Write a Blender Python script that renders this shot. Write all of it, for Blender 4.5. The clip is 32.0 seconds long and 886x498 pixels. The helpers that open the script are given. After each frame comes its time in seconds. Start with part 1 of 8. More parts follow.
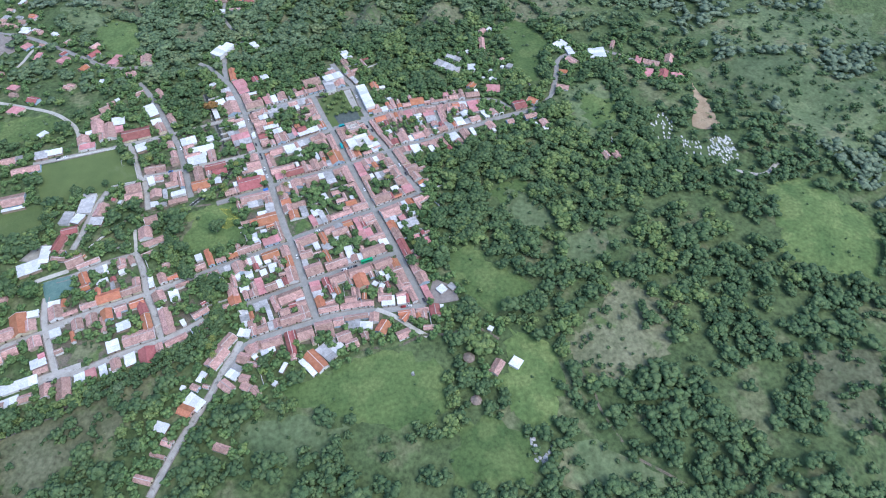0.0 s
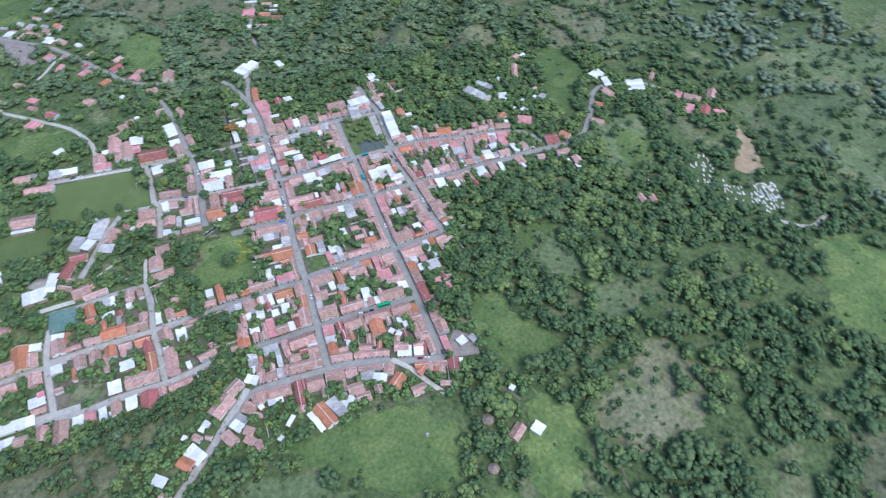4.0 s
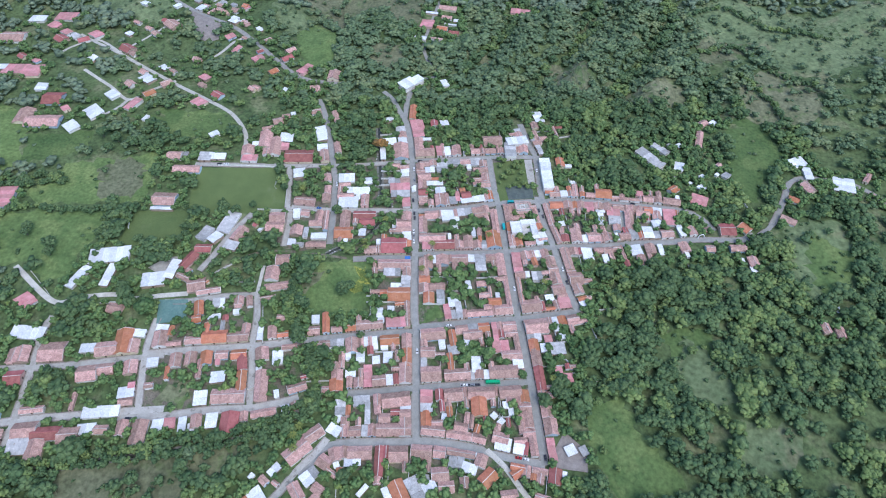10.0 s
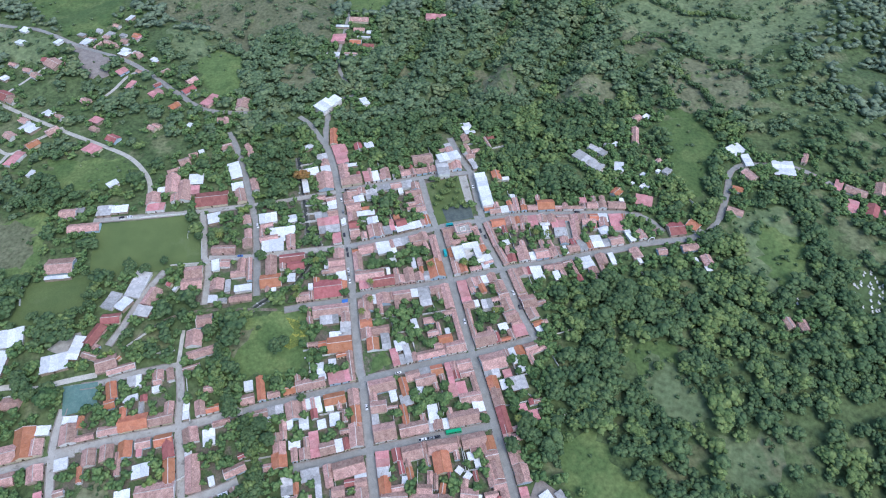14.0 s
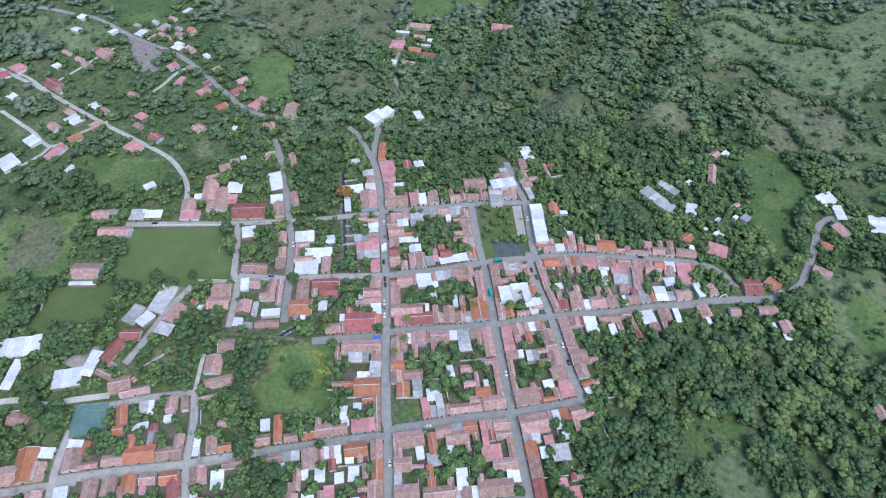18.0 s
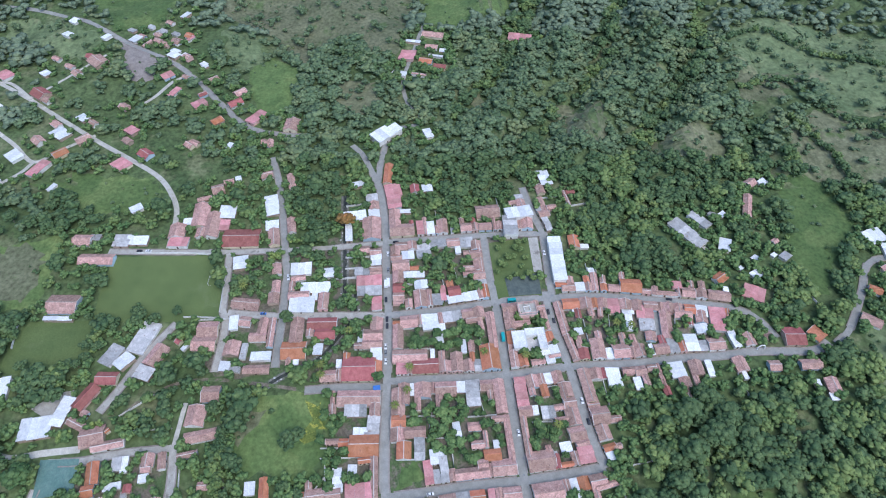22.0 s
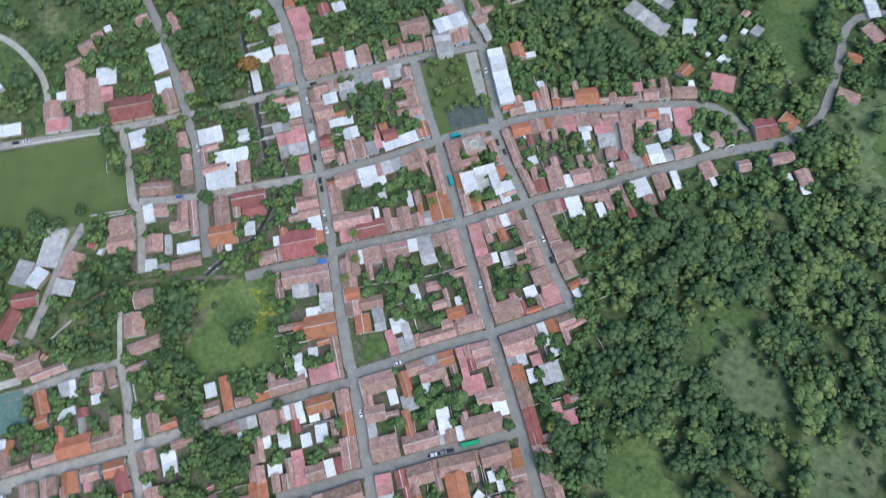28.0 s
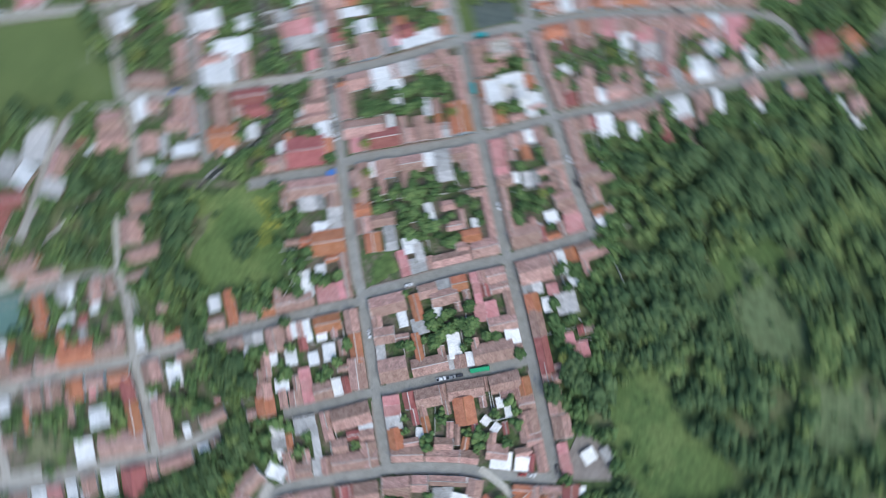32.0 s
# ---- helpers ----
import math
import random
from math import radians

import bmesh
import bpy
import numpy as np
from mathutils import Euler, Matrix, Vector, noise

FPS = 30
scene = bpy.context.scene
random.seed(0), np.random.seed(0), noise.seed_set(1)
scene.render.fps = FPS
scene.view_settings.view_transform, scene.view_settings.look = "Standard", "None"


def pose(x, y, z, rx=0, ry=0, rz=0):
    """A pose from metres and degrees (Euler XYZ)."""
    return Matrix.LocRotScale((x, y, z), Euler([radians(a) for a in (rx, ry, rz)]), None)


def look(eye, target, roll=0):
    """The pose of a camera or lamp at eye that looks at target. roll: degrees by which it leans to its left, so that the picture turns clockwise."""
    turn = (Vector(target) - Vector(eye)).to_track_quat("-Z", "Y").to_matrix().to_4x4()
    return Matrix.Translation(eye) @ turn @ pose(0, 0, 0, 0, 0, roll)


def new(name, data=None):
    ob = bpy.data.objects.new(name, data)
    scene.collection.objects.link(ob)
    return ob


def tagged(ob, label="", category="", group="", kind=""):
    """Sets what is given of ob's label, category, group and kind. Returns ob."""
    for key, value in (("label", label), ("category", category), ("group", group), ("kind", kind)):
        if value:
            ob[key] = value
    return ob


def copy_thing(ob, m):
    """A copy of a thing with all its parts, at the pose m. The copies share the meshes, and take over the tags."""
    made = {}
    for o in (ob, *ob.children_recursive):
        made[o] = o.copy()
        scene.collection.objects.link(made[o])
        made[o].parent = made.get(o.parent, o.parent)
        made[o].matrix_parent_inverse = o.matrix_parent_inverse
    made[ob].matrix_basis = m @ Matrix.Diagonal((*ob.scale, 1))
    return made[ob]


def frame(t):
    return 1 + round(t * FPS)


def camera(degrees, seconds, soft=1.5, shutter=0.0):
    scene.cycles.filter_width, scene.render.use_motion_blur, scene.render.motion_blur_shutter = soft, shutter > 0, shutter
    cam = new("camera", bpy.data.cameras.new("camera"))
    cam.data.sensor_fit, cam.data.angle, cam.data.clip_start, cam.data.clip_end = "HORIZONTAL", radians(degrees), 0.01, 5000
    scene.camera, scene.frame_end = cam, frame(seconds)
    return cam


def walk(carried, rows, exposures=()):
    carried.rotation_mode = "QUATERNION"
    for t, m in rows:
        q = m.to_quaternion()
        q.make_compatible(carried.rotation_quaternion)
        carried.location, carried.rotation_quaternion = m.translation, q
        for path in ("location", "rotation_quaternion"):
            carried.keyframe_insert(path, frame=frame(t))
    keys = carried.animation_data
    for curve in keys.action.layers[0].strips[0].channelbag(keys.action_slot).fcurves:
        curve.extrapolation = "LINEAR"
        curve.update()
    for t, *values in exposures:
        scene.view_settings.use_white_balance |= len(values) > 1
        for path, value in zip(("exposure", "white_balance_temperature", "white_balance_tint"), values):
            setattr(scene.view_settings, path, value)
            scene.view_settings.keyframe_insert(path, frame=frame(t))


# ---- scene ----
cam = camera(70.3, 32.0, 1.1, 0.7)
PATH = [
    (0, (-14.382, -379.909, 420.356), (-13.887, -378.726, 418.821), 1.1),
    (0.5, (-12.826, -374.475, 420.399), (-12.339, -373.289, 418.864), 1.2),
    (1, (-11.159, -368.688, 420.443), (-10.67, -367.502, 418.909), 1.3),
    (1.5, (-9.407, -362.949, 420.565), (-8.915, -361.764, 419.032), 1.4),
    (2, (-7.724, -357.297, 420.624), (-7.342, -356.073, 419.089), 1.4),
    (2.5, (-5.986, -351.497, 420.636), (-5.401, -350.351, 419.104), 1.5),
    (3, (-4.275, -345.977, 420.831), (-3.714, -344.82, 419.299), 1.6),
    (3.5, (-2.121, -340.578, 420.987), (-1.625, -339.392, 419.455), 1.5),
    (4, (-0.097, -335.235, 421.052), (0.34, -334.027, 419.519), 1.5),
    (4.5, (1.642, -329.684, 420.902), (1.974, -328.442, 419.37), 1.5),
    (6.5, (5.96, -306.784, 417.02), (6.09, -305.491, 415.5), 1.5),
    (7, (6.307, -300.263, 416.219), (6.393, -298.967, 414.698), 1.4),
    (7.5, (6.263, -294.16, 415.14), (6.334, -292.863, 413.619), 1.5),
    (8, (6.305, -288.196, 413.739), (6.373, -286.902, 412.217), 1.6),
    (8.5, (6.305, -282.153, 412.165), (6.372, -280.859, 410.642), 1.6),
    (9, (6.273, -275.959, 410.536), (6.338, -274.666, 409.011), 1.7),
    (9.5, (6.175, -269.686, 408.834), (6.237, -268.394, 407.309), 1.8),
    (10, (6.023, -263.243, 407.055), (6.085, -261.952, 405.528), 1.9),
    (10.5, (6.253, -256.85, 405.246), (6.312, -255.56, 403.719), 1.9),
    (11, (6.712, -250.571, 403.228), (6.775, -249.28, 401.701), 1.9),
    (11.5, (6.791, -244.546, 401.265), (6.88, -243.258, 399.738), 1.9),
    (12, (7.369, -238.601, 399.038), (7.492, -237.314, 397.512), 2.0),
    (12.5, (8.538, -232.867, 396.734), (8.703, -231.583, 395.209), 1.8),
    (13, (10.063, -227.342, 394.78), (10.273, -226.065, 393.255), 1.6),
    (13.5, (11.587, -221.578, 392.967), (11.833, -220.307, 391.443), 1.4),
    (14, (13.332, -216.184, 391.365), (13.573, -214.911, 389.841), 1.3),
    (14.5, (14.982, -210.115, 389.796), (15.217, -208.842, 388.271), 1.3),
    (15, (16.058, -203.469, 388.399), (16.226, -202.189, 386.871), 1.2),
    (15.5, (16.865, -196.713, 387.113), (16.969, -195.43, 385.582), 1.2),
    (17.5, (18.515, -173.375, 378.311), (18.614, -172.088, 376.783), 1.3),
    (18, (19.663, -167.08, 376.794), (19.759, -165.795, 375.265), 1.2),
    (18.5, (20.839, -160.678, 375.297), (20.93, -159.395, 373.765), 1.1),
    (19, (21.727, -154.49, 373.791), (21.816, -153.209, 372.258), 1.1),
    (19.5, (22.386, -148.103, 372.142), (22.456, -146.822, 370.607), 1.1),
    (20, (22.662, -141.96, 370.596), (22.728, -140.681, 369.06), 1.0),
    (20.5, (22.898, -135.871, 368.863), (22.963, -134.592, 367.326), 1.0),
    (21, (22.959, -129.748, 367.08), (23.024, -128.471, 365.542), 1.0),
    (21.5, (23.484, -123.515, 365.11), (23.547, -122.238, 363.572), 1.1),
    (22, (23.804, -117.215, 363.07), (23.866, -115.939, 361.531), 1.1),
    (22.5, (23.991, -110.962, 361.076), (24.053, -109.687, 359.536), 1.0),
    (23, (24.151, -104.701, 359.077), (24.211, -103.426, 357.537), 1.1),
    (23.5, (24.474, -98.612, 357.078), (24.533, -97.338, 355.537), 1.1),
    (24, (25.037, -92.983, 355.098), (25.095, -91.707, 353.559), 1.0),
    (24.5, (25.613, -87.589, 352.838), (25.686, -86.312, 351.3), 0.9),
    (25, (27.011, -82.154, 350.554), (27.325, -80.91, 349.02), 0.8),
    (25.5, (29.031, -77.693, 348.664), (29.407, -76.475, 347.123), 0.7),
    (26, (31.538, -74.397, 347.45), (31.842, -73.44, 345.721), 0.7),
    (26.5, (34.017, -70.824, 347.045), (34.269, -70.024, 345.23), 0.3),
    (28.5, (47.257, -49.82, 347.592), (47.297, -49.351, 345.648), -5.0),
    (29, (47.954, -43.943, 345.778), (47.957, -43.68, 343.795), -8.8),
    (29.5, (47.598, -39.137, 343.578), (47.601, -38.882, 341.594), -8.2),
    (30, (47.261, -36.041, 340.984), (47.26, -35.782, 339.001), -7.8),
    (30.5, (45.801, -33.339, 339.072), (45.696, -33.075, 337.093), -12.9),
    (31, (43.826, -30.158, 336.817), (43.632, -29.915, 334.842), -16.8),
    (31.5, (41.289, -26.831, 334.726), (41.076, -26.602, 332.75), -17.3),
    (31.6, (40.706, -25.995, 334.554), (40.495, -25.771, 332.578), -18.0),
    (31.7, (40.240, -25.221, 334.364), (40.079, -24.980, 332.386), -15.3),
    (31.8, (39.589, -24.137, 334.099), (39.499, -23.882, 332.117), -10.4),
    (31.9, (38.960, -23.092, 333.843), (38.941, -22.835, 331.860), -4.4),
    (32, (38.378, -22.124, 333.606), (38.424, -21.876, 331.622), 1.8),
]
walk(cam, [(t, look(eye, target, roll)) for t, eye, target, roll in PATH], [(0.0, 0.97, 5780, 11), (4.5, 0.93, 5780, 11), (20.0, 0.80, 5830, 11), (24.5, 0.77, 5880, 11), (26.5, 0.66, 6080, 9), (29.0, 0.58, 6200, 5), (32.0, 0.59, 6200, 5)])

# ---- sky and light: a bright overcast afternoon ----

world = bpy.data.worlds.new("overcast_sky")
scene.world = world
world.use_nodes = True
sky = world.node_tree.nodes.new("ShaderNodeTexSky")
sky.sky_type, sky.sun_disc = "NISHITA", False
sky.sun_elevation, sky.sun_rotation, sky.dust_density, sky.air_density, sky.ozone_density = radians(58), radians(150), 1.0, 1.0, 1.0
world.node_tree.links.new(sky.outputs[0], world.node_tree.nodes["Background"].inputs[0])
world.node_tree.nodes["Background"].inputs[1].default_value = 0.15
sun = new("sun", bpy.data.lights.new("sun", "SUN"))
sun.data.energy, sun.data.angle, sun.data.color = 1.2, radians(42), (1.0, 0.97, 0.93)
sun.rotation_euler = (radians(32), 0, radians(-150 + 180))

# ---- materials ----
def mat(name, dark, light, scale=0.15, fine=3.0, rough=0.9, metal=0.0, bump=0.15, wave=0.0, vary=0.12, island=0.0, patch=None, patch_scale=0.3, patch_at=0.58, grain=0.22):
    """Two scales of noise between a dark and a light colour, an optional third colour in patches, ribs, and a change from object to object."""
    m = bpy.data.materials.new(name)
    m.use_nodes = True
    nt = m.node_tree
    nodes, links = nt.nodes, nt.links
    bsdf = nodes["Principled BSDF"]
    bsdf.inputs["Roughness"].default_value, bsdf.inputs["Metallic"].default_value = rough, metal
    bsdf.inputs["Specular IOR Level"].default_value = 0.25
    co = nodes.new("ShaderNodeTexCoord").outputs["Object"]
    info = nodes.new("ShaderNodeObjectInfo")

    def noise_tex(s, detail):
        n = nodes.new("ShaderNodeTexNoise")
        n.noise_dimensions = "4D"
        n.inputs["Scale"].default_value, n.inputs["Detail"].default_value, n.inputs["Roughness"].default_value = s, detail, 0.6
        links.new(co, n.inputs["Vector"])
        w = nodes.new("ShaderNodeMath")
        w.operation = "MULTIPLY"
        w.inputs[1].default_value = 37.0
        links.new(info.outputs["Random"], w.inputs[0])
        links.new(w.outputs[0], n.inputs["W"])
        return n.outputs["Fac"]

    def mix(fac, a, b, kind="MIX"):
        x = nodes.new("ShaderNodeMix")
        x.data_type, x.blend_type = "RGBA", kind
        for val, sock in ((fac, x.inputs[0]), (a, x.inputs[6]), (b, x.inputs[7])):
            if isinstance(val, (int, float)):
                sock.default_value = val
            elif isinstance(val, tuple):
                sock.default_value = (*val, 1)
            else:
                links.new(val, sock)
        return x.outputs[2]

    def ramp(fac, lo, hi, a=0.0, b=1.0):
        r = nodes.new("ShaderNodeMapRange")
        for k, v in enumerate((lo, hi, a, b)):
            r.inputs[1 + k].default_value = v
        links.new(fac, r.inputs[0])
        return r.outputs[0]

    big, small = noise_tex(scale, 3), noise_tex(fine, 4)
    col = mix(ramp(big, 0.32, 0.68), dark, light)
    if patch:
        col = mix(ramp(noise_tex(patch_scale, 5), patch_at, patch_at + 0.08), col, patch)
    g = nodes.new("ShaderNodeHueSaturation")
    links.new(col, g.inputs["Color"])
    links.new(ramp(small, 0.3, 0.7, 1 - grain, 1 + grain), g.inputs["Value"])
    col = g.outputs[0]
    if vary:
        g = nodes.new("ShaderNodeHueSaturation")
        links.new(col, g.inputs["Color"])
        links.new(ramp(info.outputs["Random"], 0, 1, 1 - vary * 1.6, 1 + vary * 1.6), g.inputs["Value"])
        links.new(ramp(info.outputs["Random"], 0, 1, 0.5 + vary * 0.06, 0.5 - vary * 0.06), g.inputs["Hue"])
        col = g.outputs[0]
    if island:
        geo = nodes.new("ShaderNodeNewGeometry")
        g = nodes.new("ShaderNodeHueSaturation")
        links.new(col, g.inputs["Color"])
        links.new(ramp(geo.outputs["Random Per Island"], 0, 1, 1 - island, 1 + island), g.inputs["Value"])
        links.new(ramp(geo.outputs["Random Per Island"], 0, 1, 0.515, 0.485), g.inputs["Hue"])
        col = g.outputs[0]
    links.new(col, bsdf.inputs["Base Color"])
    height = small
    if wave:
        wv = nodes.new("ShaderNodeTexWave")
        wv.wave_profile, wv.bands_direction = "SIN", "X"
        wv.inputs["Scale"].default_value, wv.inputs["Distortion"].default_value = wave, 0.6
        links.new(co, wv.inputs["Vector"])
        height = wv.outputs["Fac"]
    if bump:
        b = nodes.new("ShaderNodeBump")
        b.inputs["Strength"].default_value, b.inputs["Distance"].default_value = bump, 0.1
        links.new(height, b.inputs["Height"])
        links.new(b.outputs[0], bsdf.inputs["Normal"])
    return m


M = dict(
    ground=mat("scrub_ground", (0.064, 0.098, 0.037), (0.115, 0.150, 0.060), 0.02, 0.3, 1.0, vary=0, grain=0.5, patch=(0.150, 0.165, 0.08), patch_scale=0.03, patch_at=0.54),
    meadow=mat("meadow_grass", (0.076, 0.124, 0.040), (0.128, 0.178, 0.058), 0.035, 0.35, 1.0, vary=0.1, grain=0.35, patch=(0.145, 0.190, 0.064), patch_scale=0.04, patch_at=0.52),
    # naturally pale grass, with a little distance haze greyed into its colour
    pasture=mat("pale_hill_grass", (0.098, 0.138, 0.062), (0.158, 0.194, 0.092), 0.03, 0.25, 1.0, vary=0.1, grain=0.4, patch=(0.185, 0.19, 0.10), patch_scale=0.025, patch_at=0.56),
    lawn=mat("pitch_grass", (0.088, 0.124, 0.042), (0.122, 0.158, 0.054), 0.04, 1.5, 1.0, vary=0.05, patch=(0.135, 0.165, 0.07), patch_scale=0.03),
    dry=mat("dry_grass", (0.118, 0.130, 0.066), (0.186, 0.186, 0.106), 0.04, 0.3, 1.0, vary=0.1, grain=0.45, patch=(0.10, 0.14, 0.05), patch_scale=0.05),
    asphalt=mat("worn_cobble_asphalt", (0.252, 0.244, 0.216), (0.335, 0.322, 0.286), 0.25, 4.0, 0.9, vary=0.04, patch=(0.22, 0.22, 0.22), patch_scale=0.2, patch_at=0.6),
    concrete=mat("pale_concrete", (0.34, 0.314, 0.27), (0.46, 0.43, 0.375), 0.2, 3.0, 0.9, vary=0.05, patch=(0.22, 0.20, 0.17), patch_scale=0.25),
    clay=mat("bare_orange_clay", (0.30, 0.215, 0.13), (0.44, 0.33, 0.21), 0.1, 1.0, 1.0, vary=0.05, patch=(0.14, 0.16, 0.07), patch_scale=0.12, patch_at=0.6),
    stone=mat("pale_outcrop_stone", (0.30, 0.29, 0.27), (0.46, 0.45, 0.42), 0.5, 3.0, 0.95, vary=0.2),
    dirt=mat("trodden_dirt", (0.40, 0.37, 0.31), (0.56, 0.53, 0.46), 0.2, 2.0, 1.0, vary=0.05, patch=(0.26, 0.25, 0.17), patch_scale=0.3, patch_at=0.62),
    yard=mat("bare_yard_soil", (0.13, 0.11, 0.08), (0.24, 0.20, 0.15), 0.12, 0.9, 1.0, vary=0.1, grain=0.4, patch=(0.10, 0.14, 0.055), patch_scale=0.10, patch_at=0.47),
    kerb=mat("pavement_concrete", (0.22, 0.185, 0.16), (0.33, 0.285, 0.25), 0.3, 3.0, 0.9, vary=0.05),
    bed=mat("stony_creek_bed", (0.11, 0.105, 0.085), (0.23, 0.22, 0.19), 0.25, 1.6, 0.95, vary=0.05, grain=0.45, patch=(0.085, 0.11, 0.05), patch_scale=0.2, patch_at=0.55),
    water=mat("dark_creek_water", (0.03, 0.035, 0.03), (0.075, 0.075, 0.06), 0.3, 2.0, 0.25, vary=0, patch=(0.16, 0.15, 0.12), patch_scale=0.4, patch_at=0.6),
    t=mat("old_clay_tile", (0.36, 0.205, 0.165), (0.58, 0.37, 0.30), 0.4, 2.4, 0.95, bump=0.6, wave=2.2, vary=0.16, grain=0.48, patch=(0.24, 0.165, 0.14), patch_scale=1.0, patch_at=0.58),
    o=mat("new_orange_tile", (0.42, 0.15, 0.075), (0.55, 0.24, 0.14), 0.3, 2.2, 0.9, bump=0.5, wave=2.2, vary=0.12, patch=(0.38, 0.16, 0.10), patch_scale=0.4),
    p=mat("faded_pink_sheet", (0.47, 0.19, 0.18), (0.60, 0.30, 0.28), 0.25, 1.5, 0.6, bump=0.25, wave=1.4, vary=0.12),
    r=mat("dark_red_roof", (0.27, 0.085, 0.075), (0.40, 0.15, 0.13), 0.3, 2.0, 0.8, bump=0.4, wave=1.8, vary=0.12),
    w=mat("bright_zinc_sheet", (0.67, 0.655, 0.625), (0.83, 0.812, 0.78), 0.3, 1.5, 0.45, 0.15, bump=0.25, wave=1.4, vary=0.10, patch=(0.58, 0.55, 0.51), patch_scale=0.3, patch_at=0.64),
    g=mat("weathered_grey_sheet", (0.33, 0.315, 0.295), (0.52, 0.495, 0.465), 0.35, 1.5, 0.7, 0.1, bump=0.25, wave=1.4, vary=0.2, patch=(0.27, 0.22, 0.18), patch_scale=0.4, patch_at=0.6),
    mortar=mat("pale_ridge_mortar", (0.42, 0.36, 0.32), (0.62, 0.56, 0.51), 0.8, 3.0, 0.95, vary=0.2),
    wall_white=mat("limewashed_wall", (0.58, 0.55, 0.50), (0.74, 0.72, 0.68), 0.3, 2.0, 0.95, vary=0.08),
    wall_cream=mat("cream_wall", (0.52, 0.44, 0.30), (0.66, 0.58, 0.42), 0.3, 2.0, 0.95, vary=0.1),
    wall_adobe=mat("bare_adobe_wall", (0.30, 0.22, 0.16), (0.45, 0.35, 0.27), 0.4, 2.0, 0.95, vary=0.1),
    wall_blue=mat("pale_blue_wall", (0.36, 0.46, 0.52), (0.48, 0.57, 0.62), 0.4, 2.0, 0.95, vary=0.1),
    wall_rose=mat("rose_wall", (0.55, 0.34, 0.29), (0.66, 0.45, 0.39), 0.4, 2.0, 0.95, vary=0.1),
    thatch=mat("brown_thatch", (0.17, 0.13, 0.10), (0.30, 0.24, 0.19), 0.5, 3.0, 1.0, vary=0.1, grain=0.4),
    wood=mat("dark_door_wood", (0.07, 0.045, 0.03), (0.13, 0.09, 0.06), 0.8, 5.0, 0.7, vary=0.2),
    glass=mat("dark_window", (0.02, 0.025, 0.03), (0.04, 0.045, 0.05), 0.8, 4.0, 0.15, bump=0, vary=0.1),
    bark=mat("grey_bark", (0.10, 0.08, 0.06), (0.17, 0.14, 0.11), 1.0, 6.0, 1.0, vary=0.1),
    leaf=mat("forest_leaves", (0.058, 0.100, 0.042), (0.118, 0.172, 0.068), 0.10, 1.1, 0.9, bump=0, vary=0.0, grain=0.34, island=0.16, patch=(0.135, 0.19, 0.065), patch_scale=0.035, patch_at=0.6),
    yard_leaf=mat("yard_tree_leaves", (0.070, 0.125, 0.045), (0.135, 0.205, 0.070), 0.09, 1.2, 0.9, bump=0, vary=0.18, grain=0.34, island=0.18, patch=(0.16, 0.215, 0.06), patch_scale=0.06, patch_at=0.6),
    # grey-green hill foliage in both, paled further to carry distance haze
    hazed_scrub_leaf=mat("hazed_scrub_leaves", (0.110, 0.150, 0.090), (0.182, 0.226, 0.136), 0.08, 0.8, 0.9, bump=0, vary=0.0, grain=0.3, island=0.18, patch=(0.16, 0.19, 0.09), patch_scale=0.02, patch_at=0.58),
    hazed_hill_leaf=mat("hazed_slope_leaves", (0.086, 0.130, 0.061), (0.155, 0.208, 0.102), 0.09, 0.9, 0.9, bump=0, vary=0.0, grain=0.32, island=0.18, patch=(0.172, 0.208, 0.095), patch_scale=0.024, patch_at=0.53),
    light_leaf=mat("light_feathery_leaves", (0.105, 0.155, 0.05), (0.18, 0.235, 0.08), 0.10, 1.1, 0.9, bump=0, vary=0.0, grain=0.32, island=0.18),
    flower=mat("yellow_flowering_weeds", (0.10, 0.15, 0.04), (0.20, 0.22, 0.05), 0.1, 1.2, 1.0, vary=0.05, grain=0.4, patch=(0.36, 0.34, 0.07), patch_scale=0.3, patch_at=0.5),
    palm=mat("palm_fronds", (0.10, 0.13, 0.03), (0.20, 0.22, 0.06), 0.3, 2.0, 0.8, bump=0, vary=0.15, island=0.3),
    rust=mat("orange_blossom_leaves", (0.16, 0.12, 0.04), (0.30, 0.16, 0.05), 0.2, 1.5, 0.9, bump=0, vary=0.1, island=0.4),
)


M["bare"] = M["kerb"]

from mathutils.geometry import delaunay_2d_cdt as mathutils_delaunay


# ---- small mesh tools ----
def mesh_of(name, verts, faces, *mats):
    me = bpy.data.meshes.new(name)
    me.from_pydata(verts, [], faces)
    for m in mats:
        me.materials.append(m)
    return me


def part(name, me, parent, label=""):
    ob = new(name, me)
    ob.parent = parent
    return tagged(ob, label)


def box_data(x0, y0, z0, x1, y1, z1):
    v = [(x0, y0, z0), (x1, y0, z0), (x1, y1, z0), (x0, y1, z0), (x0, y0, z1), (x1, y0, z1), (x1, y1, z1), (x0, y1, z1)]
    f = [(3, 2, 1, 0), (4, 5, 6, 7), (0, 1, 5, 4), (1, 2, 6, 5), (2, 3, 7, 6), (3, 0, 4, 7)]
    return v, f


def join_data(*lots):
    v, f = [], []
    for a, b in lots:
        n = len(v)
        v += a
        f += [tuple(i + n for i in q) for q in b]
    return v, f


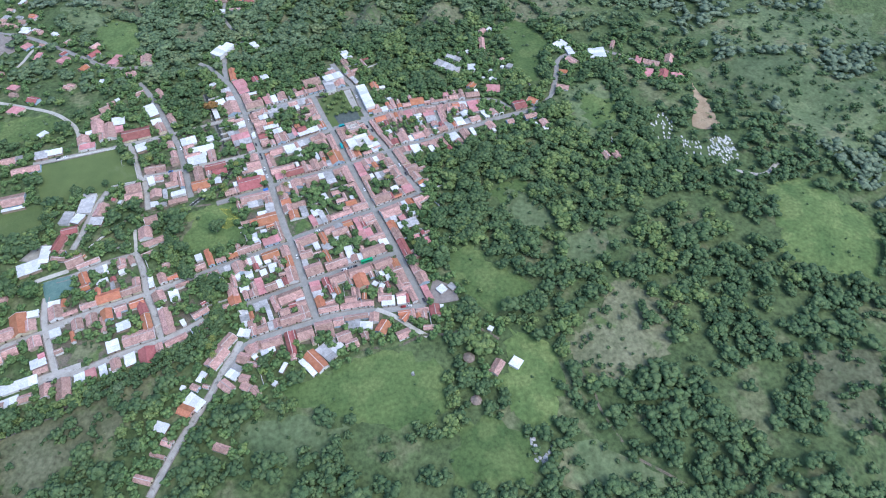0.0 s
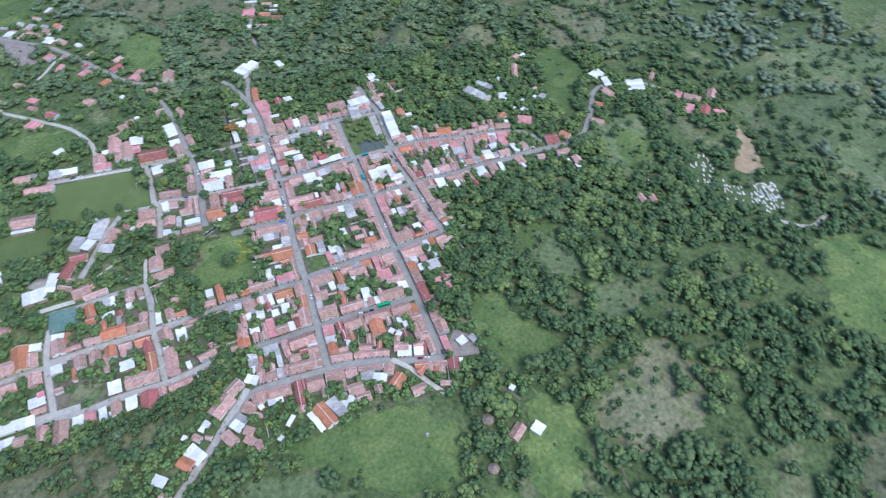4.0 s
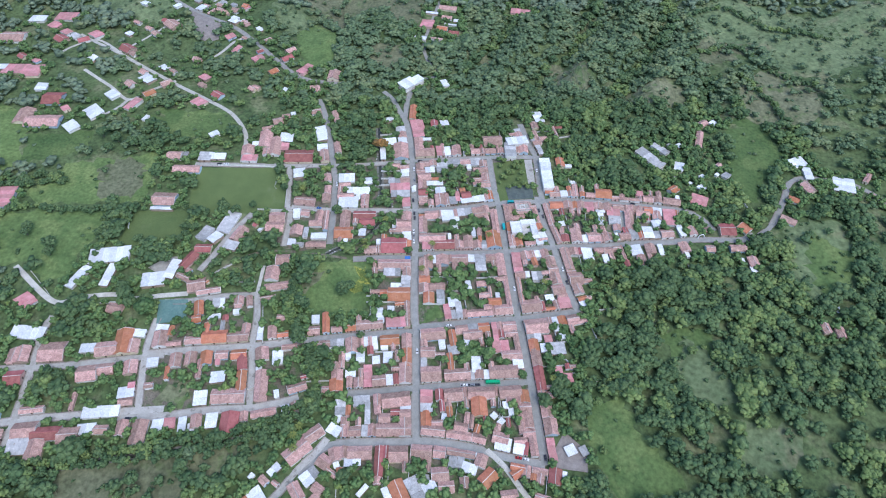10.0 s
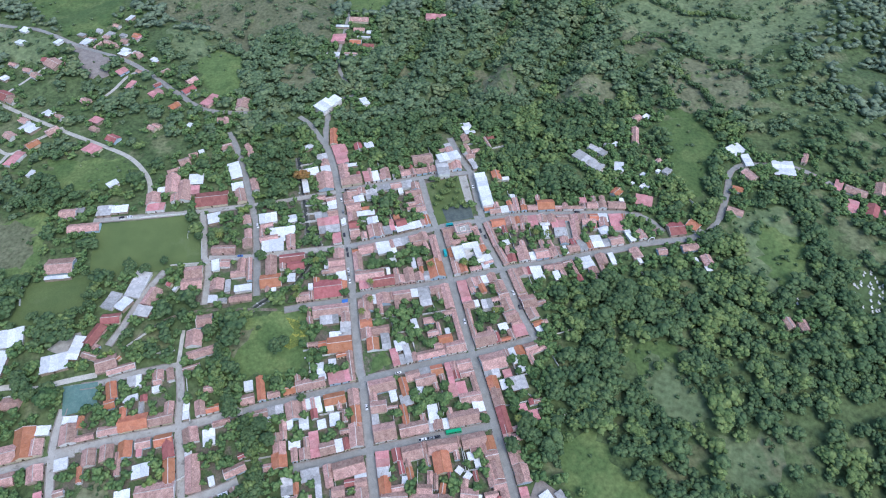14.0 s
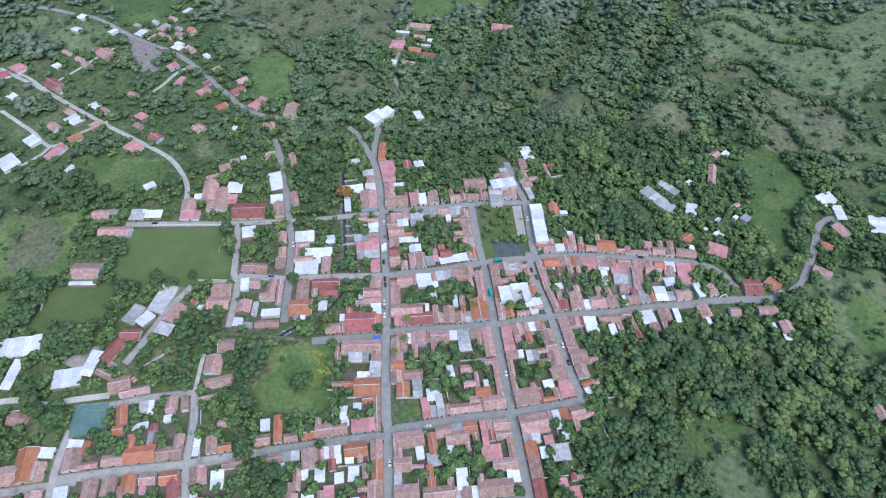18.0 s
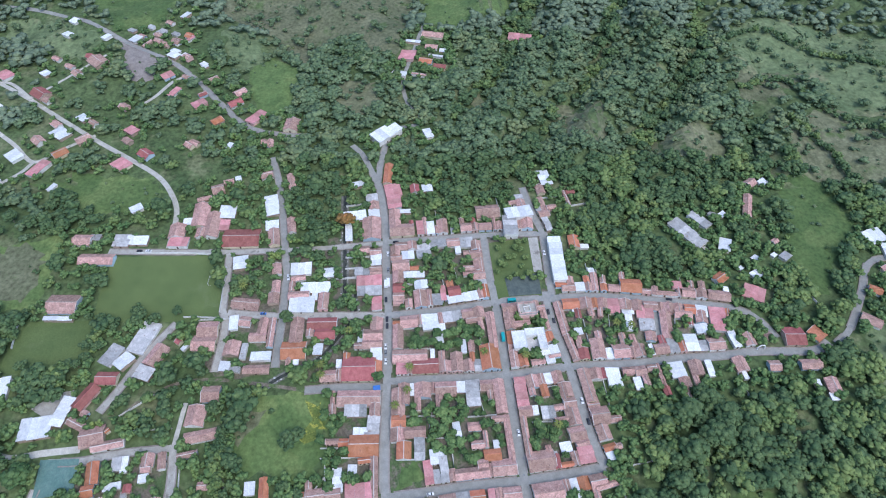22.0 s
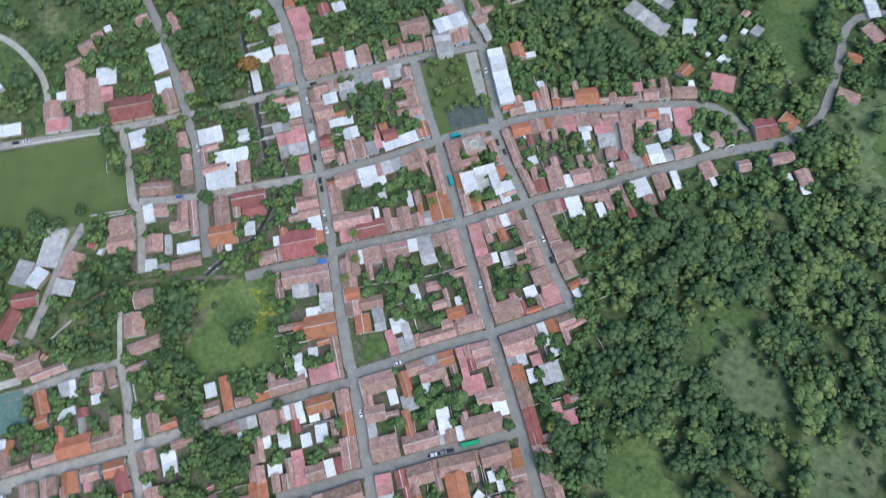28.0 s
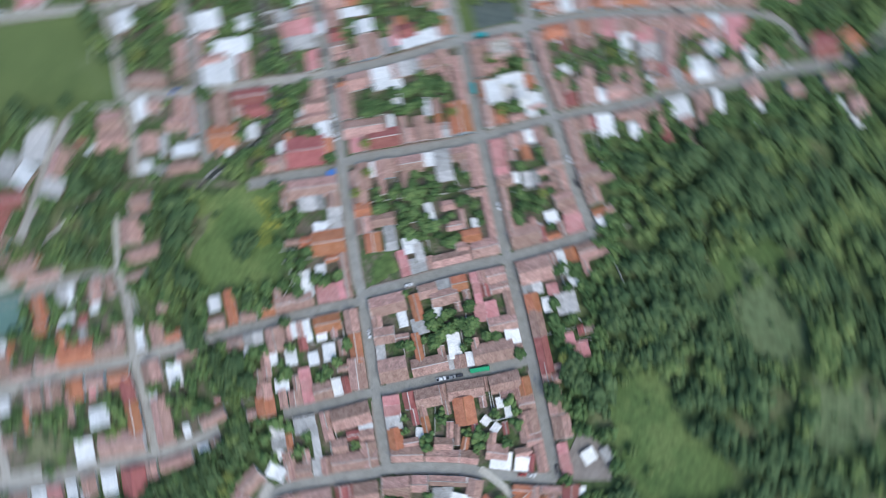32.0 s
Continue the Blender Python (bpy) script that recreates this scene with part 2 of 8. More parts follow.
def big_mesh(name, verts, tris, m):
    """A mesh from arrays, for what has very many faces."""
    me = bpy.data.meshes.new(name)
    me.vertices.add(len(verts))
    me.vertices.foreach_set("co", np.ascontiguousarray(verts, dtype=np.float32).ravel())
    me.loops.add(tris.size)
    me.loops.foreach_set("vertex_index", np.ascontiguousarray(tris, dtype=np.int32).ravel())
    me.polygons.add(len(tris))
    me.polygons.foreach_set("loop_start", np.arange(0, tris.size, 3, dtype=np.int32))
    me.polygons.foreach_set("use_smooth", np.ones(len(tris), dtype=bool))
    me.update(calc_edges=True)
    me.materials.append(m)
    return me


# ---- the ground ----
def height(x, y):
    """Flat under the town, gently rolling in the country round it."""
    x, y = np.asarray(x, float), np.asarray(y, float)
    out = np.maximum.reduce([(np.abs(x) - 330) / 160, (y - 330) / 160, (-190 - y) / 120, np.zeros_like(x)])
    roll = 5.0 * np.sin(x / 47 + 1.1) * np.sin(y / 61 + 0.4) + 3.0 * np.sin(x / 23 + y / 31) + 2.0 * np.sin(y / 17 - x / 29)
    # wooded ravines and spurs behind the town run down from the north-east
    wild = np.clip(np.minimum.reduce([(x - 50) / 60, (360 - x) / 50, (y - 245) / 50]), 0, 1)
    along = 0.88 * x - 0.47 * y + 9 * np.sin(y / 38)
    spurs = 7.0 * np.sin(along / 13.5 + 0.6) + 3.0 * np.sin(along / 6.1 + y / 25)
    return np.clip(out, 0, 1) * (roll + 2.0) + wild * spurs


CELL, X0, Y0, NX, NY = 2.0, -640.0, -440.0, 700, 700
taken = np.zeros((NX, NY), dtype=bool)
town = np.zeros((NX, NY), dtype=bool)
meadow_land = np.zeros((NX, NY), dtype=bool)
shrub_land = np.zeros((NX, NY), dtype=bool)
GX, GY = np.meshgrid(X0 + CELL * (np.arange(NX) + 0.5), Y0 + CELL * (np.arange(NY) + 0.5), indexing="ij")


def window_of(x0, y0, x1, y1):
    i0, i1 = max(0, int((x0 - X0) / CELL)), min(NX, int((x1 - X0) / CELL) + 2)
    j0, j1 = max(0, int((y0 - Y0) / CELL)), min(NY, int((y1 - Y0) / CELL) + 2)
    return slice(i0, max(i0, i1)), slice(j0, max(j0, j1))


def take_line(pts, r):
    for (ax, ay), (bx, by) in zip(pts, pts[1:]):
        s = window_of(min(ax, bx) - r, min(ay, by) - r, max(ax, bx) + r, max(ay, by) + r)
        gx, gy = GX[s], GY[s]
        dx, dy = bx - ax, by - ay
        u = np.clip(((gx - ax) * dx + (gy - ay) * dy) / max(dx * dx + dy * dy, 1e-6), 0, 1)
        taken[s] |= (gx - ax - u * dx) ** 2 + (gy - ay - u * dy) ** 2 < r * r


def inside(pts, gx, gy):
    hit = np.zeros(gx.shape, dtype=bool)
    for (ax, ay), (bx, by) in zip(pts, pts[1:] + pts[:1]):
        if ay != by:
            hit ^= ((ay > gy) != (by > gy)) & (gx < (bx - ax) * (gy - ay) / (by - ay) + ax)
    return hit


def take_area(pts, grid=None):
    s = window_of(min(p[0] for p in pts), min(p[1] for p in pts), max(p[0] for p in pts), max(p[1] for p in pts))
    grid = taken if grid is None else grid
    grid[s] |= inside(pts, GX[s], GY[s])


def build_ground():
    xs = np.concatenate([np.linspace(-3500, -700, 15)[:-1], np.arange(-700, 801, 10.0), np.linspace(800, 3500, 15)[1:]])
    ys = np.concatenate([np.linspace(-3500, -500, 15)[:-1], np.arange(-500, 1001, 10.0), np.linspace(1000, 3800, 15)[1:]])
    gx, gy = np.meshgrid(xs, ys, indexing="ij")
    v = np.stack([gx, gy, height(gx, gy)], -1).reshape(-1, 3)
    n = len(ys)
    i, j = np.meshgrid(np.arange(len(xs) - 1), np.arange(n - 1), indexing="ij")
    a = (i * n + j).ravel()
    tris = np.concatenate([np.stack([a, a + n, a + n + 1], 1), np.stack([a, a + n + 1, a + 1], 1)])
    me = big_mesh("ground", v, tris, M["ground"])
    tagged(new("ground", me), "green scrub ground with dry earthy patches", "ground", kind="structure")


def smooth_line(pts, step):
    """Points at even steps along a line whose corners are rounded off."""
    p = [Vector((x, y, 0)) for x, y in pts]
    out = []
    for k in range(len(p) - 1):
        a, b = p[k], p[k + 1]
        ta = (b - p[k - 1]) * 0.5 if k else b - a
        tb = (p[k + 2] - a) * 0.5 if k + 2 < len(p) else b - a
        n = max(1, round((b - a).length / step))
        for i in range(n):
            u = i / n
            out.append(a * (2 * u ** 3 - 3 * u * u + 1) + ta * (u ** 3 - 2 * u * u + u) + b * (3 * u * u - 2 * u ** 3) + tb * (u ** 3 - u * u))
    out.append(p[-1])
    return out


def sides(line, offset):
    out = []
    for k, p in enumerate(line):
        d = (line[min(k + 1, len(line) - 1)] - line[max(k - 1, 0)]).normalized()
        out.append((p.x - d.y * offset, p.y + d.x * offset))
    return out


ROAD_LINES = []
ROAD_LOOK = {"a": ("asphalt", 0.34, "worn grey asphalt street with patched surface"), "c": ("concrete", 0.32, "pale concrete and gravel village street"), "d": ("dirt", 0.30, "trodden dirt track with grassy edges"), "b": ("yard", 0.30, "narrow brown earth path through the grass")}


def ribbon(name, line, half, z, m, ragged=0.0):
    rng = random.Random(name)
    left = [(x, y, z + float(height(x, y))) for x, y in sides(line, half + rng.uniform(-ragged, ragged))]
    right = [(x, y, z + float(height(x, y))) for x, y in sides(line, -half + rng.uniform(-ragged, ragged))]
    n = len(line)
    return mesh_of(name, right + left, [(k, k + 1, n + k + 1, n + k) for k in range(n - 1)], m)


def road(name, width, kind, pts):
    line = smooth_line(pts, 4.0)
    width *= 0.84 if width >= 5 else 0.95
    m, z, label = ROAD_LOOK[kind]
    tagged(new(name, ribbon(name, line, width / 2, z + 0.0015 * len(ROAD_LINES), M[m])), label, "street", kind="structure")
    ROAD_LINES.append((name, width, kind, line))
    take_line(pts, width / 2 + 1.7)


def build_pavements():
    for name, width, kind, line in ROAD_LINES:
        if kind in "db" or width < 4.2:
            continue
        others = [(p, w) for n, w, k, l in ROAD_LINES if n != name for p in l]
        for s in (1, -1):
            inner, outer = sides(line, s * width / 2), sides(line, s * (width / 2 + 0.75))
            v, f = [], []
            for k in range(len(line) - 1):
                mx, my = (outer[k][0] + outer[k + 1][0]) / 2, (outer[k][1] + outer[k + 1][1]) / 2
                if any((p.x - mx) ** 2 + (p.y - my) ** 2 < (w / 2 + 1.8) ** 2 for p, w in others) or not near_house(mx, my):
                    continue
                n = len(v)
                h = float(height(mx, my))
                v += [(*inner[k], h), (*inner[k + 1], h), (*outer[k + 1], h), (*outer[k], h), (*inner[k], h + 0.5), (*inner[k + 1], h + 0.5), (*outer[k + 1], h + 0.5), (*outer[k], h + 0.5)]
                f += [tuple(n + i for i in q) for q in ((4, 5, 6, 7), (0, 1, 5, 4), (1, 2, 6, 5), (2, 3, 7, 6), (3, 0, 4, 7))]
            if f:
                tagged(new("pavement", mesh_of("pavement", v, f, M["kerb"])), "narrow raised concrete pavement beside the street", "pavement", kind="structure")


def near_house(x, y):
    i, j = int((x - X0) / CELL), int((y - Y0) / CELL)
    return 0 <= i < NX and 0 <= j < NY and bool(town[i, j])


FIELDS_LAID = []
FIELD_LOOK = {"meadow": "fresh green meadow with uneven grass", "lawn": "mown green grass pitch", "dry": "dry yellowish pasture with bare soil", "flower": "green weeds with yellow flowers in the meadow", "pasture": "pale hill grass dotted with shrubs", "clay": "bare orange clay slope", "yard": "bare earth and weeds of the yards behind the houses", "bare": "pale bare ground beside the highway"}


def field(name, kind, pts):
    """A patch of grass with a wavering edge, draped over the ground."""
    rng = random.Random(name)
    edge = []
    for (ax, ay), (bx, by) in zip(pts, pts[1:] + pts[:1]):
        n = max(2, int(math.hypot(bx - ax, by - ay) / 5))
        for k in range(n):
            j = 0.3 if kind == "lawn" else 2.0 if name == "clay_slope" else 4.5
            edge.append(Vector((ax + (bx - ax) * k / n + rng.uniform(-j, j), ay + (by - ay) * k / n + rng.uniform(-j, j))))
    n = len(edge)
    inner = []
    x = min(p.x for p in edge)
    while x < max(p.x for p in edge):
        y = min(p.y for p in edge)
        while y < max(p.y for p in edge):
            inner.append((x, y))
            y += 9.0
        x += 9.0
    ring = [(p.x, p.y) for p in edge]
    keep = inside(ring, np.array([p[0] for p in inner]), np.array([p[1] for p in inner]))
    pts2 = edge + [Vector(p) for p, k in zip(inner, keep) if k]
    v, _, f, *_ = mathutils_delaunay(pts2, [], [list(range(n))], 1, 0.01)
    FIELDS_LAID.append(name)
    lift = 0.01 + 0.004 * len(FIELDS_LAID)
    verts = [(p.x, p.y, lift + float(height(p.x, p.y)) + (0.12 if abs(height(p.x, p.y)) > 0.01 else 0)) for p in v]
    me = mesh_of(name, verts, [tuple(q) for q in f], M[kind])
    tagged(new(name, me), FIELD_LOOK[kind], "yard" if kind == "yard" else "grass field", kind="structure")
    if kind != "yard":
        take_area(pts, taken if kind == "lawn" else meadow_land)
    if kind in ("pasture", "dry"):
        take_area(pts, shrub_land)


CREEK_LINES = []


def creek(width, pts):
    """A stony bed with a narrower thread of dark water in it, and loose boulders along the edges."""
    line = smooth_line(pts, 4.0)
    low = 0.012 * int(abs(pts[0][0])) % 0.05
    tagged(new("creek_bed", ribbon("creek_bed", line, width * 0.44, 0.16 + low, M["bed"], 0.8)), "grey stony creek bed with mud and gravel", "creek", kind="structure")
    tagged(new("water", ribbon("water", line, width * 0.2, 0.22 + low, M["water"], 0.6)), "shallow dark creek between stony banks", "creek", kind="structure")
    rng = random.Random(int(pts[0][1]))
    for p, (ax, ay), (bx, by) in zip(line, sides(line, width * 0.3), sides(line, -width * 0.3)):
        for x, y in ((ax, ay), (bx, by)):
            if rng.random() < 0.45:
                ob = new("boulder", BOULDERS[rng.randrange(4)])
                ob.location, ob.rotation_euler = (x + rng.uniform(-0.8, 0.8), y + rng.uniform(-0.8, 0.8), 0.3), (0, 0, rng.uniform(0, 6))
                ob.scale = [rng.uniform(0.5, 1.2)] * 3
                tagged(ob, "grey boulder in the creek bed", "rock", group="boulders of the creek")
    CREEK_LINES.append(line)
    take_line(pts, width * 0.44 if pts[0][1] > 200 else 0.9)


def boulder_mesh(seed):
    bm = bmesh.new()
    bmesh.ops.create_icosphere(bm, subdivisions=1, radius=0.8)
    for v in bm.verts:
        v.co *= 1 + 0.4 * noise.noise(v.co * 1.3 + Vector((seed, 2.0 * seed, 0)))
        v.co.z *= 0.6
    me = bpy.data.meshes.new("boulder")
    bm.to_mesh(me)
    bm.free()
    me.materials.append(M["stone"])
    return me


BOULDERS = [boulder_mesh(k) for k in range(4)]


# ---- houses ----
WALLS = ("wall_white", "wall_white", "wall_cream", "wall_adobe", "wall_rose", "wall_white", "wall_blue")
ROOF_WORD = {"t": "old weathered clay-tile", "o": "bright orange tile", "p": "faded pink sheet-metal", "r": "dark red", "w": "bright zinc sheet", "g": "weathered grey sheet", "W": "broad bright zinc", "G": "grey sheet-metal", "c": "flat unfinished concrete"}
house_rng = random.Random(11)


def slab(p, q, r, s, t):
    """A sheet through four corners, t thick."""
    a = [Vector(k) for k in (p, q, r, s)]
    n = (a[1] - a[0]).cross(a[3] - a[0]).normalized() * t
    v = [tuple(k) for k in a] + [tuple(k + n) for k in a]
    return v, [(3, 2, 1, 0), (4, 5, 6, 7), (0, 1, 5, 4), (1, 2, 6, 5), (2, 3, 7, 6), (3, 0, 4, 7)]


KERB = 0.8
SEGMENTS = []


def nearest_street(x, y):
    """The distance from a point to the nearest street's middle line, the way there, the street's width and its bearing."""
    if not SEGMENTS:
        for name, width, kind, line in ROAD_LINES:
            if kind not in "db" and width > 4:
                SEGMENTS.append(np.array([(a.x, a.y, b.x - a.x, b.y - a.y, width) for a, b in zip(line, line[1:])]))
        SEGMENTS[:] = [np.concatenate(SEGMENTS)]
    q = SEGMENTS[0]
    u = np.clip(((x - q[:, 0]) * q[:, 2] + (y - q[:, 1]) * q[:, 3]) / (q[:, 2] ** 2 + q[:, 3] ** 2), 0, 1)
    vx, vy = q[:, 0] + u * q[:, 2] - x, q[:, 1] + u * q[:, 3] - y
    k = int(np.argmin(vx * vx + vy * vy))
    return math.hypot(vx[k], vy[k]), (vx[k], vy[k]), q[k, 4], math.degrees(math.atan2(q[k, 3], q[k, 2]))


def meet_street(x, y, w, d, turn):
    """Turn a house that stands on a street square to it, and bring its eaves to the pavement."""
    dist, way, width, bearing = nearest_street(x, y)
    if dist < max(w, d) / 2 + 7:
        off = (turn - bearing + 45) % 90 - 45
        if abs(off) < 14:
            turn -= off
    size = [w, d]
    for axis, sgn in ((0, 1), (0, -1), (1, 1), (1, -1)):
        a = radians(turn + 90 * axis)
        nx, ny = sgn * math.cos(a), sgn * math.sin(a)
        half = size[axis] / 2
        dist, way, width, bearing = nearest_street(x + nx * half, y + ny * half)
        toward = (way[0] * nx + way[1] * ny) / max(dist, 0.01)
        if abs(toward) < 0.85 or dist > 6.5:
            continue
        gap = math.copysign(dist, toward) - width / 2 - KERB
        if 0 < gap < 3.4:
            size[axis] += gap
            x, y = x + nx * gap / 2, y + ny * gap / 2
        elif -5 < gap < 0:
            x, y = x + nx * gap, y + ny * gap
    # what still lies across a street is cut back from it
    for again in range(3):
        q = SEGMENTS[0]
        c, e = math.cos(radians(turn)), math.sin(radians(turn))
        lx, ly = (q[:, 0] - x) * c + (q[:, 1] - y) * e, (q[:, 1] - y) * c - (q[:, 0] - x) * e
        room = q[:, 4] / 2 + 0.3
        over = (np.abs(lx) < size[0] / 2 + room) & (np.abs(ly) < size[1] / 2 + room)
        if not over.any():
            break
        lx, ly, room = lx[over], ly[over], room[over]
        axis = 0 if np.abs(lx).mean() / size[0] > np.abs(ly).mean() / size[1] else 1
        l = (lx, ly)[axis]
        side = 1 if l.mean() > 0 else -1
        near = l[side * l > 0]
        if len(near) == 0:
            break
        cut = size[axis] / 2 - (side * near).min() + room.max() + 0.2
        size[axis] -= cut
        if size[axis] < 2.4:
            return None
        a = radians(turn + 90 * axis)
        x, y = x - side * math.cos(a) * cut / 2, y - side * math.sin(a) * cut / 2
    return x, y, size[0], size[1], turn


def fill_frontages(names):
    """Rows of joined houses close the gaps along the streets of the old town."""
    rng = random.Random(4)
    for name, width, kind, line in ROAD_LINES:
        if name not in names:
            continue
        fine = []
        for a, b in zip(line, line[1:]):
            n = max(1, round((b - a).length))
            fine += [a + (b - a) * (k / n) for k in range(n)]
        for s in (1, -1):
            run = []
            for k in range(len(fine) + 1):
                depth = 0.0
                if k < len(fine):
                    p = fine[k]
                    way = (fine[min(k + 2, len(fine) - 1)] - fine[max(k - 2, 0)]).normalized()
                    nx, ny = -s * way.y, s * way.x
                    for q in range(2, 9):
                        gx, gy = p.x + nx * (width / 2 + KERB + q), p.y + ny * (width / 2 + KERB + q)
                        i, j = int((gx - X0) / CELL), int((gy - Y0) / CELL)
                        if taken[i, j] or meadow_land[i, j] or not town[i, j] or gx > 232 or gx > 205 and gy < 85 or gy > 238:
                            break
                        depth = q + 0.6
                if depth >= 4.5:
                    run.append((p, nx, ny, depth))
                    continue
                pos = 0
                while len(run) - pos >= 5:
                    n = min(len(run) - pos, rng.randint(8, 14))
                    if len(run) - pos - n < 5:
                        n = len(run) - pos
                    piece = run[pos:pos + n]
                    pos += n
                    deep = min(min(q[3] for q in piece), rng.uniform(7.0, 8.4))
                    p, nx, ny, _ = piece[len(piece) // 2]
                    out = width / 2 + KERB + deep / 2
                    turn = math.degrees(math.atan2(ny, nx)) - 90
                    house(p.x + nx * out, p.y + ny * out, n + 0.5, deep, turn, rng.choice("tttttttttwgpo"), "S")
                run = []


def house(x, y, w, d, turn, kind, street):
    """A house whose roof is w by d metres. street: the side that faces the road."""
    rng = house_rng
    placed = (x, y, w, d, turn) if kind in "WGwg" and w * d > 130 else meet_street(x, y, w, d, turn)
    if placed is None:
        return
    x, y, w, d, turn = placed
    if w < d:
        w, d, turn = d, w, turn + 90
        street = {"N": "E", "E": "S", "S": "W", "W": "N"}[street]
    r = radians(turn)
    s = window_of(x - w / 2 - 18, y - w / 2 - 18, x + w / 2 + 18, y + w / 2 + 18)
    lx = (GX[s] - x) * math.cos(r) + (GY[s] - y) * math.sin(r)
    ly = -(GX[s] - x) * math.sin(r) + (GY[s] - y) * math.cos(r)
    taken[s] |= (np.abs(lx) < w / 2 + 0.7) & (np.abs(ly) < d / 2 + 0.7)
    town[s] |= (np.abs(lx) < w / 2 + 9) & (np.abs(ly) < d / 2 + 9)
    tall = kind in "WGc"
    look = {"W": "w", "G": "g"}.get(kind, kind)
    low = rng.uniform(2.7, 3.1) + (3.2 if tall else 0)
    if look in "wg" and w * d < 60:
        low = rng.uniform(2.2, 2.7)
    name = "shed" if look in "wg" and w * d < 60 else "public_building" if tall else "cottage" if math.hypot(x - 40, y - 40) > 190 else "clay_tile_house" if look == "t" else "tiled_house" if look in "or" else "sheet_roof_house"
    wall = M[rng.choice(WALLS if look not in "wg" else ("wall_white", "wall_adobe", "wall_white"))]
    root = new(name)
    root.location, root.rotation_euler = (x, y, float(height(x, y))), (0, 0, r)
    tagged(root, f"{'small' if w * d < 90 else 'long low' if w > 2 * d else 'single-storey'} {name.replace('_', ' ')} with {ROOF_WORD[kind]} roof", "shed" if name == "shed" else "house", group="roofs of the town")
    over = min(0.45, d * 0.08)
    hx, hy = w / 2 - over, d / 2 - over
    if look == "c":
        v, f = join_data(box_data(-hx, -hy, 0, hx, hy, low))
        part("body", mesh_of("body", v, f, wall), root)
        part("roof_slab", mesh_of("roof_slab", *box_data(-w / 2, -d / 2, low, w / 2, d / 2, low + 0.25), M["wall_white"]), root)
        for sx, sy, lx_, ly_ in ((0, -1, w / 2, 0.12), (0, 1, w / 2, 0.12), (-1, 0, 0.12, d / 2), (1, 0, 0.12, d / 2)):
            cx, cy = sx * (w / 2 - 0.12), sy * (d / 2 - 0.12)
            part("parapet", mesh_of("parapet", *box_data(cx - lx_, cy - ly_, low + 0.25, cx + lx_, cy + ly_, low + 1.2), M["wall_white"]), root)
        return
    if look in "tor":
        rise = d / 2 * rng.uniform(0.40, 0.48) if d < 14 else d / 2 * 0.34
        top = low + rise
        e = low - over * rise / (d / 2) * 0.6
        v = [(-hx, -hy, 0), (hx, -hy, 0), (hx, hy, 0), (-hx, hy, 0), (-hx, -hy, low), (hx, -hy, low), (hx, hy, low), (-hx, hy, low), (-hx, 0, top - 0.1), (hx, 0, top - 0.1)]
        f = [(0, 1, 5, 4), (2, 3, 7, 6), (1, 2, 6, 9, 5), (3, 0, 4, 8, 7), (3, 2, 1, 0)]
        part("body", mesh_of("body", v, f, wall), root)
        for sgn in (-1, 1):
            a, b = ((-w / 2, -d / 2, e), (w / 2, -d / 2, e)) if sgn < 0 else ((w / 2, d / 2, e), (-w / 2, d / 2, e))
            n = max(3, int(w / 2.2))
            # the slope sags a little from rafter to rafter, as old roofs do
            va, fa = [], []
            for k in range(n + 1):
                u = k / n
                ex, tx = a[0] + (b[0] - a[0]) * u, a[0] + (b[0] - a[0]) * u
                sag = rng.uniform(-0.07, 0.05)
                va += [(ex, a[1] + rng.uniform(-0.08, 0.08), e + sag), (tx, (a[1]) * 0.5, (e + top) / 2 + sag * 1.3 - 0.05), (tx, 0, top + sag * 0.5)]
            base = len(va)
            va += [(p[0], p[1], p[2] - 0.13) for p in va]
            for k in range(n):
                for q in (0, 1):
                    i = 3 * k + q
                    fa += [(i, i + 3, i + 4, i + 1), (base + i, base + i + 1, base + i + 4, base + i + 3)]
                fa.append((3 * k, base + 3 * k, base + 3 * k + 3, 3 * k + 3))
            for i in (0, 1):
                fa += [(i, i + 1, base + i + 1, base + i), (3 * n + i, base + 3 * n + i, base + 3 * n + i + 1, 3 * n + i + 1)]
            part("roof_slope", mesh_of("roof_slope", va, fa, M[look]), root)
        n = max(2, int(w / 1.5))
        v, f = [], []
        for k in range(n + 1):
            px = -w / 2 + w * k / n
            wig = rng.uniform(-0.04, 0.04)
            v += [(px, -0.24, top + wig - 0.05), (px, -0.1, top + 0.14 + wig), (px, 0.1, top + 0.14 + wig), (px, 0.24, top + wig - 0.05)]
        for k in range(n):
            f += [(4 * k + q, 4 * k + q + 1, 4 * k + q + 5, 4 * k + q + 4)[::-1] for q in range(3)]
        if rng.random() < 0.4:
            end = rng.choice((-1, 1)) * (w / 2 - 0.14)
            lots = [slab((end - 0.16, sg * d / 2, e + 0.06), (end + 0.16, sg * d / 2, e + 0.06), (end + 0.16, 0, top + 0.08), (end - 0.16, 0, top + 0.08), 0.1 * -sg) for sg in (-1, 1)]
            part("verge", mesh_of("verge", *join_data(*lots), M["mortar"]), root)
        part("ridge_cap", mesh_of("ridge_cap", v, f, M["mortar"] if rng.random() < 0.45 else M[look]), root)
    else:
        fall = d * rng.uniform(0.05, 0.09) * rng.choice((-1, 1))
        z0, z1 = low - fall / 2, low + fall / 2
        v = [(-hx, -hy, 0), (hx, -hy, 0), (hx, hy, 0), (-hx, hy, 0), (-hx, -hy, z0), (hx, -hy, z0), (hx, hy, z1), (-hx, hy, z1)]
